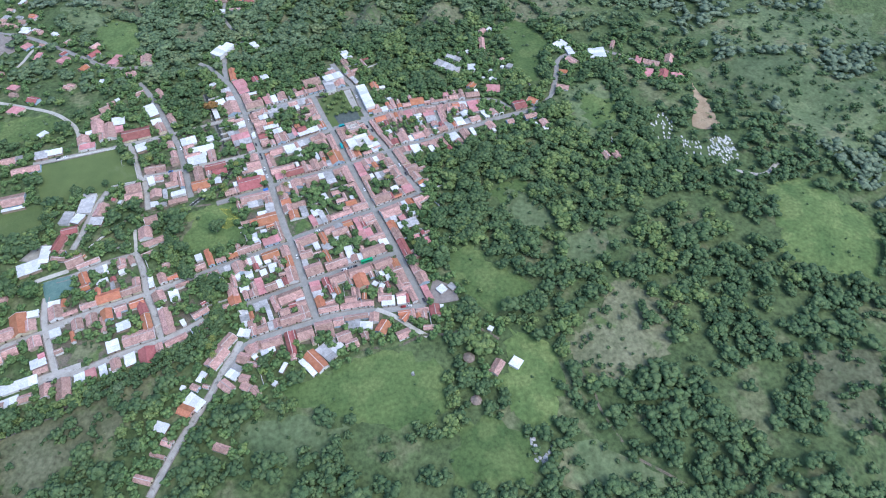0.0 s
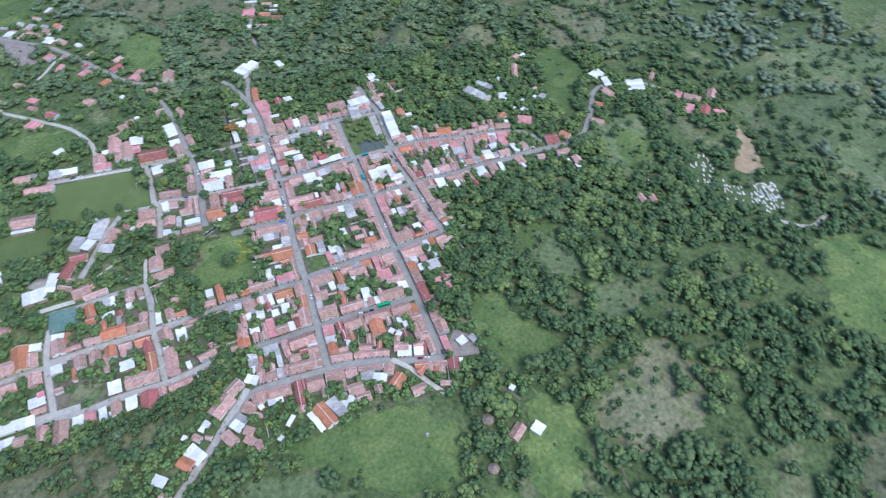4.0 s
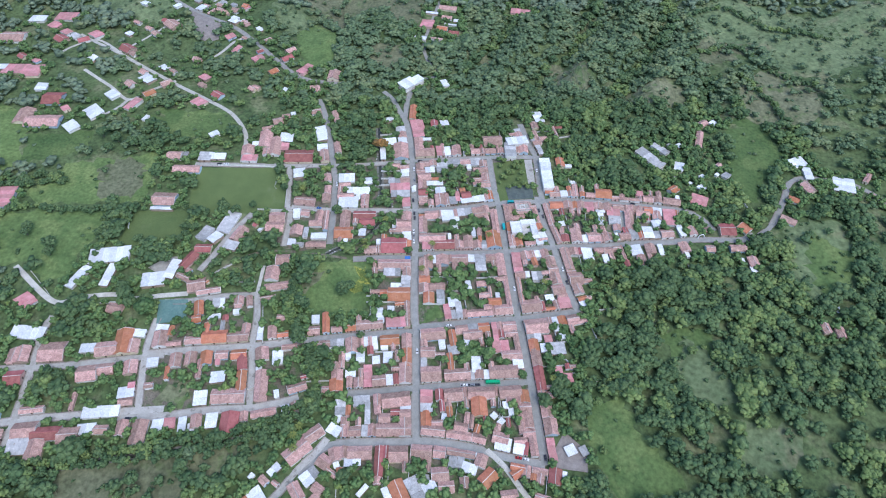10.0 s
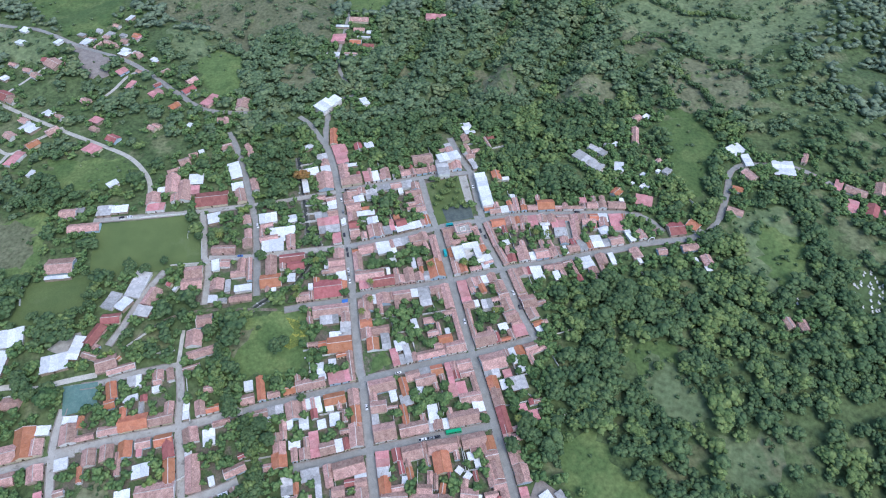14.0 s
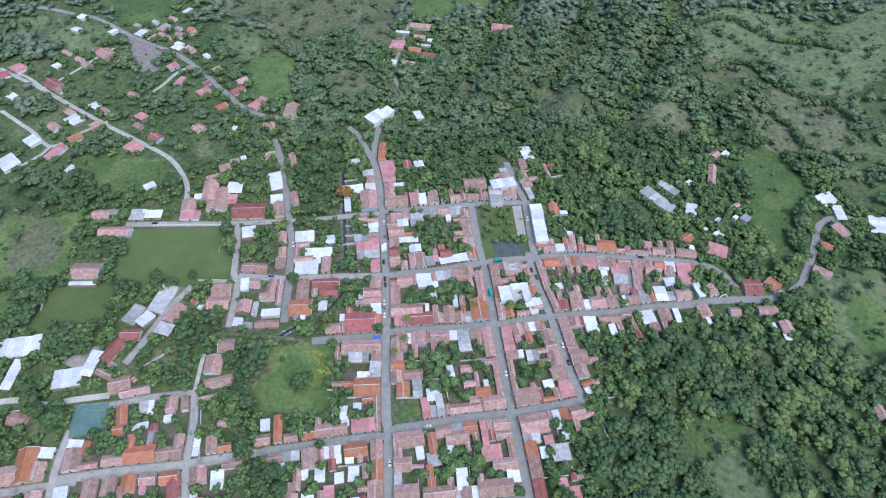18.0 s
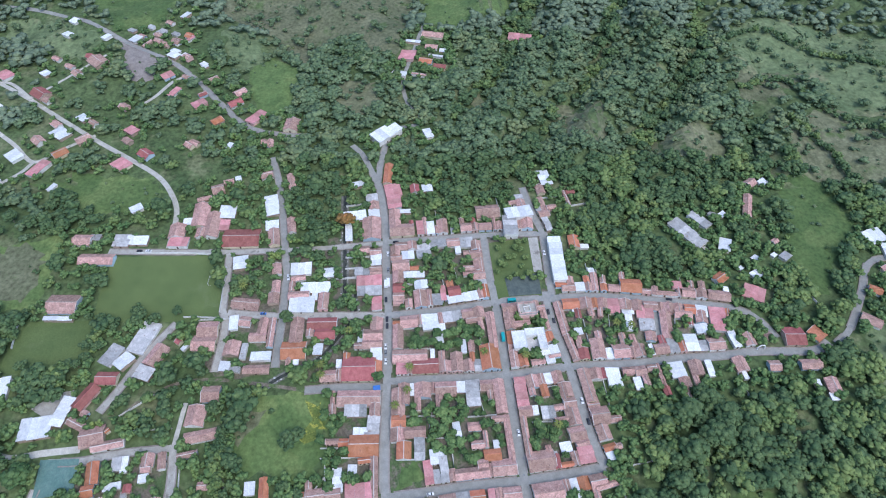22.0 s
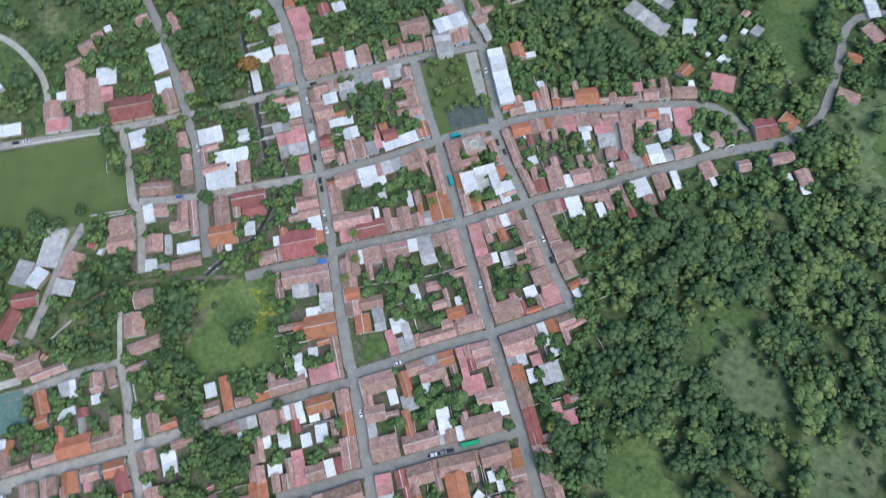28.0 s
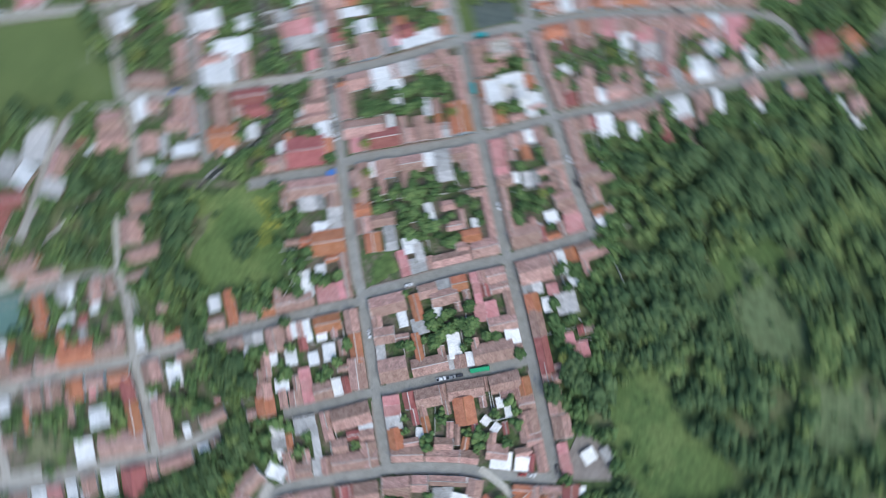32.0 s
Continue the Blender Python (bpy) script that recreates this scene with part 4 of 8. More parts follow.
def awning(x, y, turn, w, d, colour):
    root = new("market_stall")
    root.location, root.rotation_euler = (x, y, 0.06), (0, 0, radians(turn))
    tagged(root, f"{colour} market stall awning on four posts", "stall", group="stalls")
    part("awning", mesh_of("awning", *slab((-w / 2, -d / 2, 2.3), (w / 2, -d / 2, 2.3), (w / 2, d / 2, 2.7), (-w / 2, d / 2, 2.7), 0.06), paint(colour)), root)
    for sx in (-1, 1):
        for sy in (-1, 1):
            cx, cy = sx * (w / 2 - 0.15), sy * (d / 2 - 0.15)
            part("post", mesh_of("post", *box_data(cx - 0.04, cy - 0.04, 0, cx + 0.04, cy + 0.04, 2.5 + sy * 0.15), M["wall_white"]), root)

# ---- the plan: streets, fields, creek, houses ----
def lay_roads():
    road('main_street', 5.9, 'a', [(-2.0, 160.9), (-1.4, 129.3), (-1.0, 95.1), (-1.0, 70.9), (-1.3, 16.3), (-0.1, 0.2), (0.4, -37.1), (0.2, -64.5), (0.6, -87.7)])
    road('main_street_north', 5.8, 'a', [(-2.2, 134.1), (-3.3, 162.8), (-4.5, 191.4), (-6.0, 216.5), (-10.4, 246.7), (-19.0, 271.3), (-26.8, 289.8), (-36.1, 302.0)])
    road('church_lane', 5.0, 'a', [(-12.5, 256.2), (-10.9, 279.2), (-6.5, 305.7), (-3.8, 314.5)])
    road('south_street', 5.8, 'a', [(-76.3, -109.4), (-67.9, -101.4), (-61.7, -93.0), (-52.8, -89.7), (-34.5, -88.9), (-10.2, -89.1), (0.5, -88.3), (14.0, -89.5), (37.7, -93.7), (52.1, -98.5), (66.6, -102.2), (85.5, -106.2)])
    road('bus_street', 5.4, 'a', [(-48.3, -52.8), (-29.7, -52.0), (-1.6, -49.1), (13.9, -48.4), (38.9, -46.8), (60.5, -46.5), (81.8, -45.1)])
    road('cross_street_west', 6.2, 'c', [(-200.0, -19.4), (-165.5, -16.1), (-123.2, -13.4), (-80.5, -8.2)])
    road('bridge_street', 5.4, 'a', [(-80.5, -8.2), (-48.8, -5.3), (-23.4, -3.0), (-1.3, -1.5)])
    road('cross_street', 5.8, 'a', [(0.5, 2.1), (21.5, 4.1), (47.2, 7.1), (79.1, 9.4), (104.8, 12.3), (127.6, 15.8)])
    road('market_street', 5.8, 'a', [(1.1, 74.9), (31.9, 75.6), (74.1, 76.9), (117.1, 82.0), (156.1, 83.1), (189.2, 86.2), (218.7, 87.5), (242.0, 90.2), (261.4, 89.8), (284.3, 90.1), (295.5, 96.2)])
    road('side_lane', 4.2, 'a', [(184.0, 131.5), (183.0, 116.0), (180.5, 88.0)])
    road('creek_street', 5.6, 'a', [(-52.7, 69.9), (-33.2, 71.1), (-1.0, 70.9)])
    road('plaza_street', 5.6, 'a', [(-2.0, 125.0), (38.4, 128.5), (73.4, 134.1), (104.8, 136.6), (144.1, 137.5), (190.2, 132.7), (235.3, 126.0), (252.0, 117.9), (261.5, 100.2)])
    road('field_street', 5.6, 'c', [(-111.6, 130.0), (-79.0, 126.5), (-33.1, 125.9), (-1.0, 124.8)])
    road('north_street', 5.2, 'a', [(-4.0, 191.4), (28.1, 193.4), (74.6, 196.7), (119.2, 196.8)])
    road('north_street_west', 5.2, 'c', [(-4.0, 190.3), (-38.2, 187.3), (-79.0, 185.0), (-119.6, 184.4), (-164.4, 185.4), (-209.2, 186.9)])
    road('second_street', 5.6, 'a', [(72.4, 148.6), (74.6, 116.9), (75.9, 77.6), (79.3, 10.6), (81.2, -15.6), (83.1, -49.9), (85.5, -106.2)])
    road('second_street_north', 5.6, 'a', [(69.5, 196.8), (70.9, 161.1), (73.3, 133.2)])
    road('third_street', 5.6, 'a', [(109.5, 142.5), (111.3, 114.3), (117.1, 82.0), (122.2, 38.7), (127.5, 15.2)])
    road('third_street_north', 5.6, 'a', [(105.1, 247.5), (110.3, 217.0), (115.0, 196.9), (114.4, 160.1), (113.6, 133.1)])
    road('west_street', 5.2, 'a', [(-75.9, 173.1), (-74.8, 151.8), (-73.7, 124.6), (-73.4, 86.6)])
    road('west_street_north', 5.2, 'a', [(-102.6, 287.8), (-92.5, 254.6), (-85.0, 218.2), (-78.3, 179.8), (-73.9, 154.6)])
    road('field_lane', 4.6, 'c', [(-120.0, 184.0), (-117.2, 158.7), (-115.3, 132.4), (-112.0, 125.0), (-110.8, 109.4), (-111.9, 84.4)])
    road('school_lane', 4.5, 'c', [(-144.4, 122.3), (-156.4, 103.3), (-168.2, 75.2), (-176.5, 58.5)])
    road('creek_path', 2.6, 'b', [(-52.7, 69.9), (-77.9, 74.6), (-106.6, 78.6), (-129.3, 77.9), (-149.4, 68.9), (-163.2, 55.4)])
    road('stream_lane', 5.0, 'c', [(-126.0, 34.7), (-122.3, 13.1), (-121.6, -12.7), (-118.0, -34.2), (-115.1, -62.4)])
    road('lot_lane', 3.0, 'd', [(-125.1, 63.4), (-126.0, 34.7)])
    road('court_street', 5.0, 'c', [(-197.0, 27.9), (-178.0, 28.1), (-155.5, 32.2), (-126.0, 34.7)])
    road('low_street', 6.0, 'c', [(-203.2, -68.7), (-172.6, -68.0), (-141.7, -64.3), (-115.2, -63.0), (-95.2, -59.5), (-81.9, -55.5)])
    road('low_street_west', 6.0, 'c', [(-318.9, -76.8), (-286.5, -72.9), (-264.9, -69.5), (-227.1, -66.7), (-190.9, -63.9), (-173.4, -62.9)])
    road('cross_street_far', 5.6, 'c', [(-327.5, -32.7), (-292.1, -30.4), (-252.1, -28.2), (-198.3, -21.8), (-184.1, -20.1)])
    road('court_street_far', 4.6, 'd', [(-325.6, 64.4), (-282.9, 29.0), (-264.1, 32.1), (-238.3, 35.1), (-219.2, 30.9), (-202.0, 33.5), (-180.0, 35.5)])
    road('court_lane', 4.6, 'c', [(-197.5, 12.5), (-198.8, -4.3), (-197.9, -21.8), (-194.5, -43.2), (-190.9, -63.9)])
    road('edge_lane', 4.6, 'c', [(-278.0, 15.3), (-279.5, -0.5), (-276.0, -27.8), (-273.4, -55.4), (-270.4, -89.1)])
    road('south_west_road', 5.2, 'c', [(-58.9, -85.8), (-66.7, -97.0), (-75.6, -105.6), (-78.0, -109.0)])
    road('south_west_road_low', 5.0, 'c', [(-75.6, -105.6), (-87.7, -123.0), (-107.3, -145.3), (-120.5, -161.6), (-135.3, -182.7)])
    road('hill_path', 4.0, 'd', [(47.8, -95.2), (59.2, -107.4), (69.0, -122.9), (77.0, -134.1)])
    road('hill_track', 2.4, 'b', [(73.5, -131.5), (48.8, -134.2), (32.8, -128.1), (14.9, -129.0)])
    road('hill_track_east', 2.4, 'b', [(73.5, -131.5), (93.3, -138.0), (115.7, -141.2), (127.9, -156.6)])
    road('east_road', 5.0, 'a', [(300.2, 94.8), (314.7, 106.4), (335.9, 135.2), (352.0, 160.5), (370.1, 166.8), (391.1, 163.4), (415.4, 155.3), (441.7, 132.1)])
    road('quarter_lane', 3.8, 'd', [(-362.8, 338.0), (-326.5, 309.2), (-300.9, 286.0), (-284.0, 300.5), (-260.1, 319.3)])
    road('quarter_street', 4.4, 'd', [(-391.6, 409.6), (-336.7, 371.5), (-261.4, 315.4), (-221.4, 287.6), (-191.7, 265.1), (-174.3, 240.7), (-167.6, 220.9), (-165.9, 189.2)])
    road('quarter_link', 3.6, 'd', [(-300.9, 286.0), (-307.7, 271.7), (-327.9, 251.5)])
    road('quarter_link_west', 3.4, 'd', [(-336.7, 371.5), (-316.5, 398.4), (-280.8, 436.8)])
    road('quarter_link_north', 3.6, 'd', [(-402.0, 368.9), (-389.0, 386.4), (-367.1, 398.5), (-332.4, 369.1)])
    road('highway', 5.2, 'a', [(-452.9, 548.6), (-424.1, 536.7), (-356.6, 513.5), (-270.5, 457.1), (-218.5, 425.7), (-191.6, 401.7), (-163.6, 366.3), (-132.1, 330.2), (-106.1, 319.3), (-74.0, 314.3)])
    road('highway_lane', 3.6, 'd', [(-198.5, 408.9), (-211.5, 396.7), (-221.4, 374.6), (-232.2, 358.4)])
    road('upper_road', 4.0, 'a', [(3.4, 324.8), (23.2, 332.1), (11.7, 359.3), (7.3, 393.3), (18.7, 439.5), (28.8, 487.3)])
    road('mill_lane', 3.4, 'c', [(216.7, 208.9), (231.8, 186.1), (244.9, 167.3)])
    road('slope_path', 2.0, 'b', [(178.7, -216.0), (171.4, -232.3), (173.5, -255.7), (175.7, -273.7), (192.0, -296.3), (201.1, -308.6)])
    road('cemetery_road', 4.5, 'c', [(423.3, -68.5), (446.6, -81.8), (470.7, -73.8)])


def lay_fields():
    field('yard_ground', 'yard', [(-50, -104), (85, -118), (84, -40), (130, 12), (130, 80), (76, 80), (76, 135), (112, 135), (112, 205), (68, 200), (-45, 195), (-45, 75), (-30, 70), (-28, 5), (-45, -5)])
    field('yard_ground', 'yard', [(130, 85), (225, 88), (225, 128), (115, 137)])
    field('yard_ground', 'yard', [(-205, -75), (-80, -62), (-85, -12), (-205, -22)])
    field('yard_ground', 'yard', [(-200, -18), (-125, -12), (-130, 32), (-200, 26)])
    field('yard_ground', 'yard', [(-120, 85), (-38, 78), (-40, 185), (-118, 184)])
    field('north_east_hills', 'pasture', [(337, 466), (392, 499), (526, 463), (640, 540), (600, 400), (460, 329), (416, 339), (395, 393), (334, 385)])
    field('football_pitch', 'lawn', [(-205, 182), (-130, 181), (-117, 137), (-119, 123), (-202, 125), (-204, 148)])
    field('west_meadow', 'meadow', [(-370, 126), (-271, 128), (-268, 102), (-276, 82), (-280, 45), (-296, 52), (-317, 67), (-341, 59)])
    field('training_pitch', 'lawn', [(-246, 126), (-198, 126), (-200, 101), (-210, 82), (-252, 89)])
    field('river_meadow', 'meadow', [(-326, 187), (-251, 205), (-243, 182), (-242, 136), (-339, 136), (-350, 152)])
    field('west_pasture', 'meadow', [(-430, 270), (-407, 270), (-380, 229), (-372, 183), (-390, 175)])
    field('school_pasture', 'meadow', [(-380, 229), (-322, 237), (-314, 207), (-345, 195), (-369, 187)])
    field('town_meadow', 'meadow', [(-75, 70), (-39, 68), (-39, 45), (-40, 14), (-62, 15), (-92, 18), (-93, 37), (-85, 55)])
    field('flower_strip', 'flower', [(-49, 59), (-39, 61), (-39, 48), (-43, 35), (-49, 33), (-51, 43)])
    field('bare_bank', 'dry', [(-88, 55), (-77, 60), (-76, 47), (-86, 33), (-93, 36)])
    field('corner_lot', 'meadow', [(5, 23), (21, 23), (23, 8), (5, 5)])
    field('play_lot', 'dry', [(-178, -40), (-157, -42), (-157, -61), (-181, -61)])
    field('hill_meadow', 'meadow', [(-13, -135), (13, -135), (31, -133), (48, -135), (69, -152), (80, -162), (72, -192), (60, -201), (28, -196), (1, -178), (-34, -156), (-39, -140)])
    field('south_meadow', 'meadow', [(72, -212), (98, -213), (113, -237), (111, -257), (100, -270), (52, -251), (56, -232)])
    field('south_west_meadow', 'pasture', [(-69, -151), (-28, -163), (-1, -186), (-21, -199), (-57, -189), (-75, -166)])
    field('creek_field', 'dry', [(-230, -113), (-190, -103), (-155, -91), (-147, -103), (-148, -122), (-155, -138), (-229, -136)])
    field('creek_field_east', 'dry', [(-142, -90), (-117, -90), (-119, -104), (-142, -115)])
    field('low_field', 'dry', [(-227, -100), (-198, -98), (-153, -93), (-148, -118), (-173, -134), (-205, -155), (-225, -147)])
    field('forest_clearing', 'meadow', [(121, -62), (147, -57), (151, -81), (176, -111), (166, -135), (127, -133), (119, -97)])
    field('forest_clearing_high', 'meadow', [(187, -4), (206, 0), (227, -6), (218, -51), (198, -60)])
    field('east_clearing', 'meadow', [(324, 259), (355, 251), (361, 202), (335, 170), (314, 135), (297, 130), (300, 179)])
    field('east_slope', 'pasture', [(337, 96), (357, 82), (355, 44), (331, 32), (314, 51)])
    field('east_slope_dry', 'dry', [(175, -179), (212, -159), (252, -138), (265, -168), (259, -200), (234, -222), (197, -218), (167, -212)])
    field('far_pasture', 'meadow', [(441, -95), (477, -101), (485, -136), (507, -167), (447, -225), (417, -201), (394, -173)])
    field('far_pasture_high', 'pasture', [(561, 171), (692, 136), (713, 100), (650, 70), (553, 94)])
    field('ridge_field', 'dry', [(-250, 690), (-90, 700), (30, 690), (21, 566), (14, 478), (0, 431), (-23, 436), (-48, 468), (-83, 458), (-88, 423), (-132, 475), (-185, 510), (-215, 580)])
    field('ridge_field_high', 'meadow', [(32, 650), (120, 650), (127, 540), (117, 504), (59, 477), (26, 486)])
    field('highway_meadow', 'meadow', [(-400, 640), (-290, 655), (-225, 580), (-244, 505), (-269, 483), (-313, 512)])
    field('highway_pasture', 'pasture', [(-417, 520), (-351, 497), (-295, 465), (-305, 427), (-358, 456), (-404, 487)])
    field('bank_field', 'dry', [(-53, 396), (-21, 396), (-14, 361), (-29, 342), (-53, 358)])
    field('bank_meadow', 'meadow', [(-133, 397), (-101, 399), (-94, 363), (-110, 347), (-126, 367)])
    field('hill_field', 'dry', [(230, 306), (264, 316), (293, 310), (290, 284), (257, 275), (225, 286)])
    field('hill_pasture', 'dry', [(346, 292), (380, 331), (418, 343), (438, 305), (422, 253), (382, 240), (340, 255)])
    field('bare_slope', 'dry', [(176, 358), (190, 350), (188, 304), (173, 290), (166, 319)])
    field('bare_slope_low', 'dry', [(74, 385), (91, 360), (87, 348), (72, 352)])
    field('quarter_pasture', 'meadow', [(-262, 270), (-197, 265), (-179, 246), (-223, 224), (-247, 233)])
    field('shore_field', 'dry', [(341, -253), (397, -274), (341, -329), (326, -319), (318, -284)])
    field('middle_clearing_high', 'pasture', [(204, -6), (229, -39), (233, -63), (208, -68), (190, -47)])
    field('middle_clearing_east', 'pasture', [(225, -78), (272, -82), (251, -112), (211, -120)])
    field('south_meadow_east', 'pasture', [(132, -250), (157, -254), (166, -268), (186, -292), (191, -305), (118, -276)])
    field('south_slope', 'meadow', [(139, -149), (163, -174), (155, -207), (133, -236), (113, -232), (110, -211), (113, -191)])
    field('cemetery_slope', 'pasture', [(331, 116), (383, 107), (368, 59), (322, 28), (305, 44)])
    field('far_hill', 'pasture', [(486, 92), (563, 88), (611, 58), (628, 5), (552, -9), (489, 25)])
    field('far_hill_high', 'pasture', [(640, 173), (787, 112), (727, 53), (623, 91)])
    field('far_hill_low', 'pasture', [(547, 3), (653, -26), (567, -109), (533, -79), (514, -35)])
    field('clay_slope', 'clay', [(479, 72), (473, 41), (452, -7), (439, -7), (427, 3), (446, 30)])
    field('creek_plot', 'dry', [(-195, -98), (-161, -101), (-151, -122), (-180, -128)])
    field('creek_plot_high', 'dry', [(-153, -86), (-118, -93), (-123, -109), (-152, -103)])
    field('lane_pasture', 'dry', [(-296, 182), (-272, 199), (-255, 187), (-252, 143), (-281, 144)])
    field('lane_meadow', 'meadow', [(-294, 261), (-190, 258), (-179, 231), (-218, 232), (-252, 246)])
    field('north_lot', 'meadow', [(-310, 518), (-267, 529), (-245, 490), (-288, 476)])
    field('north_lot_east', 'pasture', [(-180, 483), (-139, 471), (-126, 418), (-160, 419)])
    field('plaza_park', 'lawn', [(73, 189), (108, 194), (109, 160), (107, 138), (75, 136), (73, 166)])
    field('highway_yard', 'bare', [(-274, 464), (-251, 444), (-231, 429), (-234, 397), (-250, 397), (-263, 411)])
    field('spur_pasture', 'pasture', [(358, 482), (408, 497), (445, 485), (442, 439), (380, 412), (343, 432)])
    field('spur_dry', 'dry', [(324, 392), (371, 403), (402, 398), (370, 361), (322, 358)])
    field('spur_dry_low', 'dry', [(348, 318), (411, 347), (432, 319), (408, 271), (354, 276)])
    field('spur_meadow', 'pasture', [(456, 443), (497, 447), (452, 358), (426, 363)])
    field('knoll_dry', 'dry', [(238, 307), (273, 317), (291, 299), (269, 275), (238, 280)])
    field('knoll_bare', 'dry', [(151, 359), (164, 363), (175, 328), (166, 296), (149, 307)])
    field('east_strip', 'pasture', [(577, 158), (669, 130), (697, 92), (629, 85), (559, 124)])
    field('east_strip_low', 'pasture', [(560, 73), (625, 43), (607, 14), (552, 7), (534, 42)])
    field('east_strip_far', 'pasture', [(587, 11), (686, -5), (630, -59), (553, -35)])
    field('lane_clearing', 'meadow', [(347, 96), (372, 71), (352, 28), (330, 31), (328, 62)])
    field('hamlet_meadow', 'meadow', [(-145, 412), (-121, 437), (-92, 412), (-93, 353), (-124, 341)])


def lay_creek():
    creek(7, [(-38.6, 241.1), (-36.6, 205.8), (-34.4, 173.6), (-32.7, 144.1)])
    creek(6, [(-25.3, 143.7), (-24.8, 126.2), (-35.3, 107.4), (-45.1, 93.7), (-57.4, 85.7), (-69.3, 79.9), (-81.7, 69.6), (-91.1, 56.3), (-96.8, 41.0), (-97.8, 21.9), (-90.4, 1.8), (-79.8, -17.0), (-72.8, -38.1), (-68.8, -56.9), (-76.3, -69.2)])
    creek(6, [(-68.6, -59.0), (-81.5, -68.5), (-110.7, -83.2), (-147.5, -90.7), (-201.9, -98.4), (-254.5, -105.8), (-293.5, -108.1)])


OLD_TOWN = ("main_street", "main_street_north", "south_street", "bus_street", "cross_street", "market_street", "plaza_street", "second_street", "second_street_north", "third_street", "third_street_north", "north_street", "cross_street_west", "low_street", "bridge_street", "creek_street", "west_street", "side_lane")


def build_houses():
    house(-270.0, 477.0, 9.0, 6.0, -31, 'g', 'S')
    house(-258.0, 468.0, 8.0, 6.0, -31, 't', 'S')
    house(-254.0, 486.0, 8.0, 6.0, -31, 'g', 'S')
    house(-243.0, 473.0, 9.0, 7.0, -31, 't', 'S')
    house(-236.0, 494.0, 9.0, 6.0, -31, 't', 'S')
    house(-227.0, 476.0, 8.0, 6.0, -31, 'g', 'S')
    house(-212.0, 469.0, 8.0, 6.0, -31, 'o', 'S')
    house(-219.0, 442.0, 10.0, 7.0, -31, 'w', 'S')
    house(-208.0, 436.0, 8.0, 7.0, -31, 'w', 'S')
    house(-232.0, 456.0, 8.0, 6.0, -31, 't', 'S')
    house(-314.0, 418.0, 10.0, 6.0, -31, 't', 'S')
    house(-332.0, 433.0, 10.0, 6.0, -31, 't', 'S')
    house(-295.0, 429.0, 14.0, 7.0, -31, 'r', 'S')
    house(-198.0, 406.0, 8.0, 6.0, -31, 't', 'S')
    house(-171.0, 305.0, 9.0, 6.0, -31, 't', 'S')
    house(-140.0, 302.0, 4.0, 4.0, -31, 'w', 'S')
    house(-110.0, 304.0, 9.0, 7.0, -31, 't', 'S')
    house(-318.0, 367.0, 9.0, 7.0, -37, 't', 'N')
    house(-298.0, 333.0, 11.0, 7.0, -38, 't', 'N')
    house(-229.0, 309.0, 9.0, 6.5, -38, 't', 'N')
    house(-211.0, 471.0, 8.0, 7.0, -31, 'o', 'S')
    house(-188.0, 424.0, 7.0, 6.0, -40, 'w', 'S')
    house(-241.0, 462.5, 9.0, 6.0, -31, 't', 'S')
    house(105.0, 93.6, 11.5, 7.5, 5, 'w', 'E')
    house(103.5, 99.5, 4.0, 5.0, 5, 't', 'E')
    house(89.0, 114.5, 13.0, 5.0, 5, 't', 'N')
    house(82.5, 118.0, 5.0, 16.0, 4, 't', 'W')
    house(-222.2, 505.3, 6.7, 11.7, -31, 'w', 'S')
    house(-330.4, 489.9, 10.1, 8.1, -33, 'w', 'N')
    house(-242.7, 477.3, 8.5, 13.6, -31, 'g', 'S')
    house(128.8, 472.8, 24.3, 11.2, -12, 'p', 'W')
    house(-330.3, 466.7, 9.8, 7.8, -33, 'w', 'N')
    house(-207.8, 466.7, 3.8, 15.9, -31, 'p', 'S')
    house(-262.7, 463.3, 10.6, 10.6, -31, 'w', 'S')
    house(37.3, 463.0, 22.3, 10.1, -12, 't', 'W')
    house(-221.7, 460.3, 9.9, 9.9, -31, 't', 'S')
    house(-291.4, 460.2, 7.2, 5.8, -33, 'w', 'N')
    house(-249.8, 456.6, 3.1, 10.1, -31, 't', 'S')
    house(-234.1, 454.5, 14.0, 3.7, -31, 't', 'S')
    house(17.3, 447.7, 15.2, 4.0, -12, 'w', 'E')
    house(-419.8, 446.2, 23.7, 19.5, 0, 'p', 'S')
    house(35.5, 443.0, 12.8, 7.5, -12, 't', 'W')
    house(-451.2, 441.4, 19.2, 15.5, 0, 'w', 'E')
    house(46.6, 439.4, 6.7, 5.6, -12, 'w', 'W')
    house(-218.6, 435.8, 11.9, 6.7, -31, 'w', 'S')
    house(-205.3, 432.4, 9.9, 8.0, -42, 't', 'S')
    house(39.4, 428.9, 14.9, 3.4, -14, 'w', 'W')
    house(11.5, 427.0, 15.3, 15.9, -14, 'p', 'E')
    house(-425.1, 423.6, 14.2, 11.4, -35, 'p', 'E')
    house(-286.9, 421.2, 18.4, 14.8, -43, 't', 'W')
    house(-186.2, 420.4, 6.3, 5.1, 43, 'w', 'W')
    house(29.5, 418.7, 13.4, 9.4, -14, 'o', 'W')
    house(42.9, 410.6, 12.5, 6.5, -14, 'r', 'W')
    house(-335.2, 410.3, 10.1, 8.1, -37, 'w', 'E')
    house(-406.5, 410.0, 12.4, 9.9, -35, 'p', 'E')
    house(-372.3, 408.3, 15.7, 12.6, -35, 'p', 'S')
    house(-302.7, 405.5, 10.3, 8.2, -43, 't', 'W')
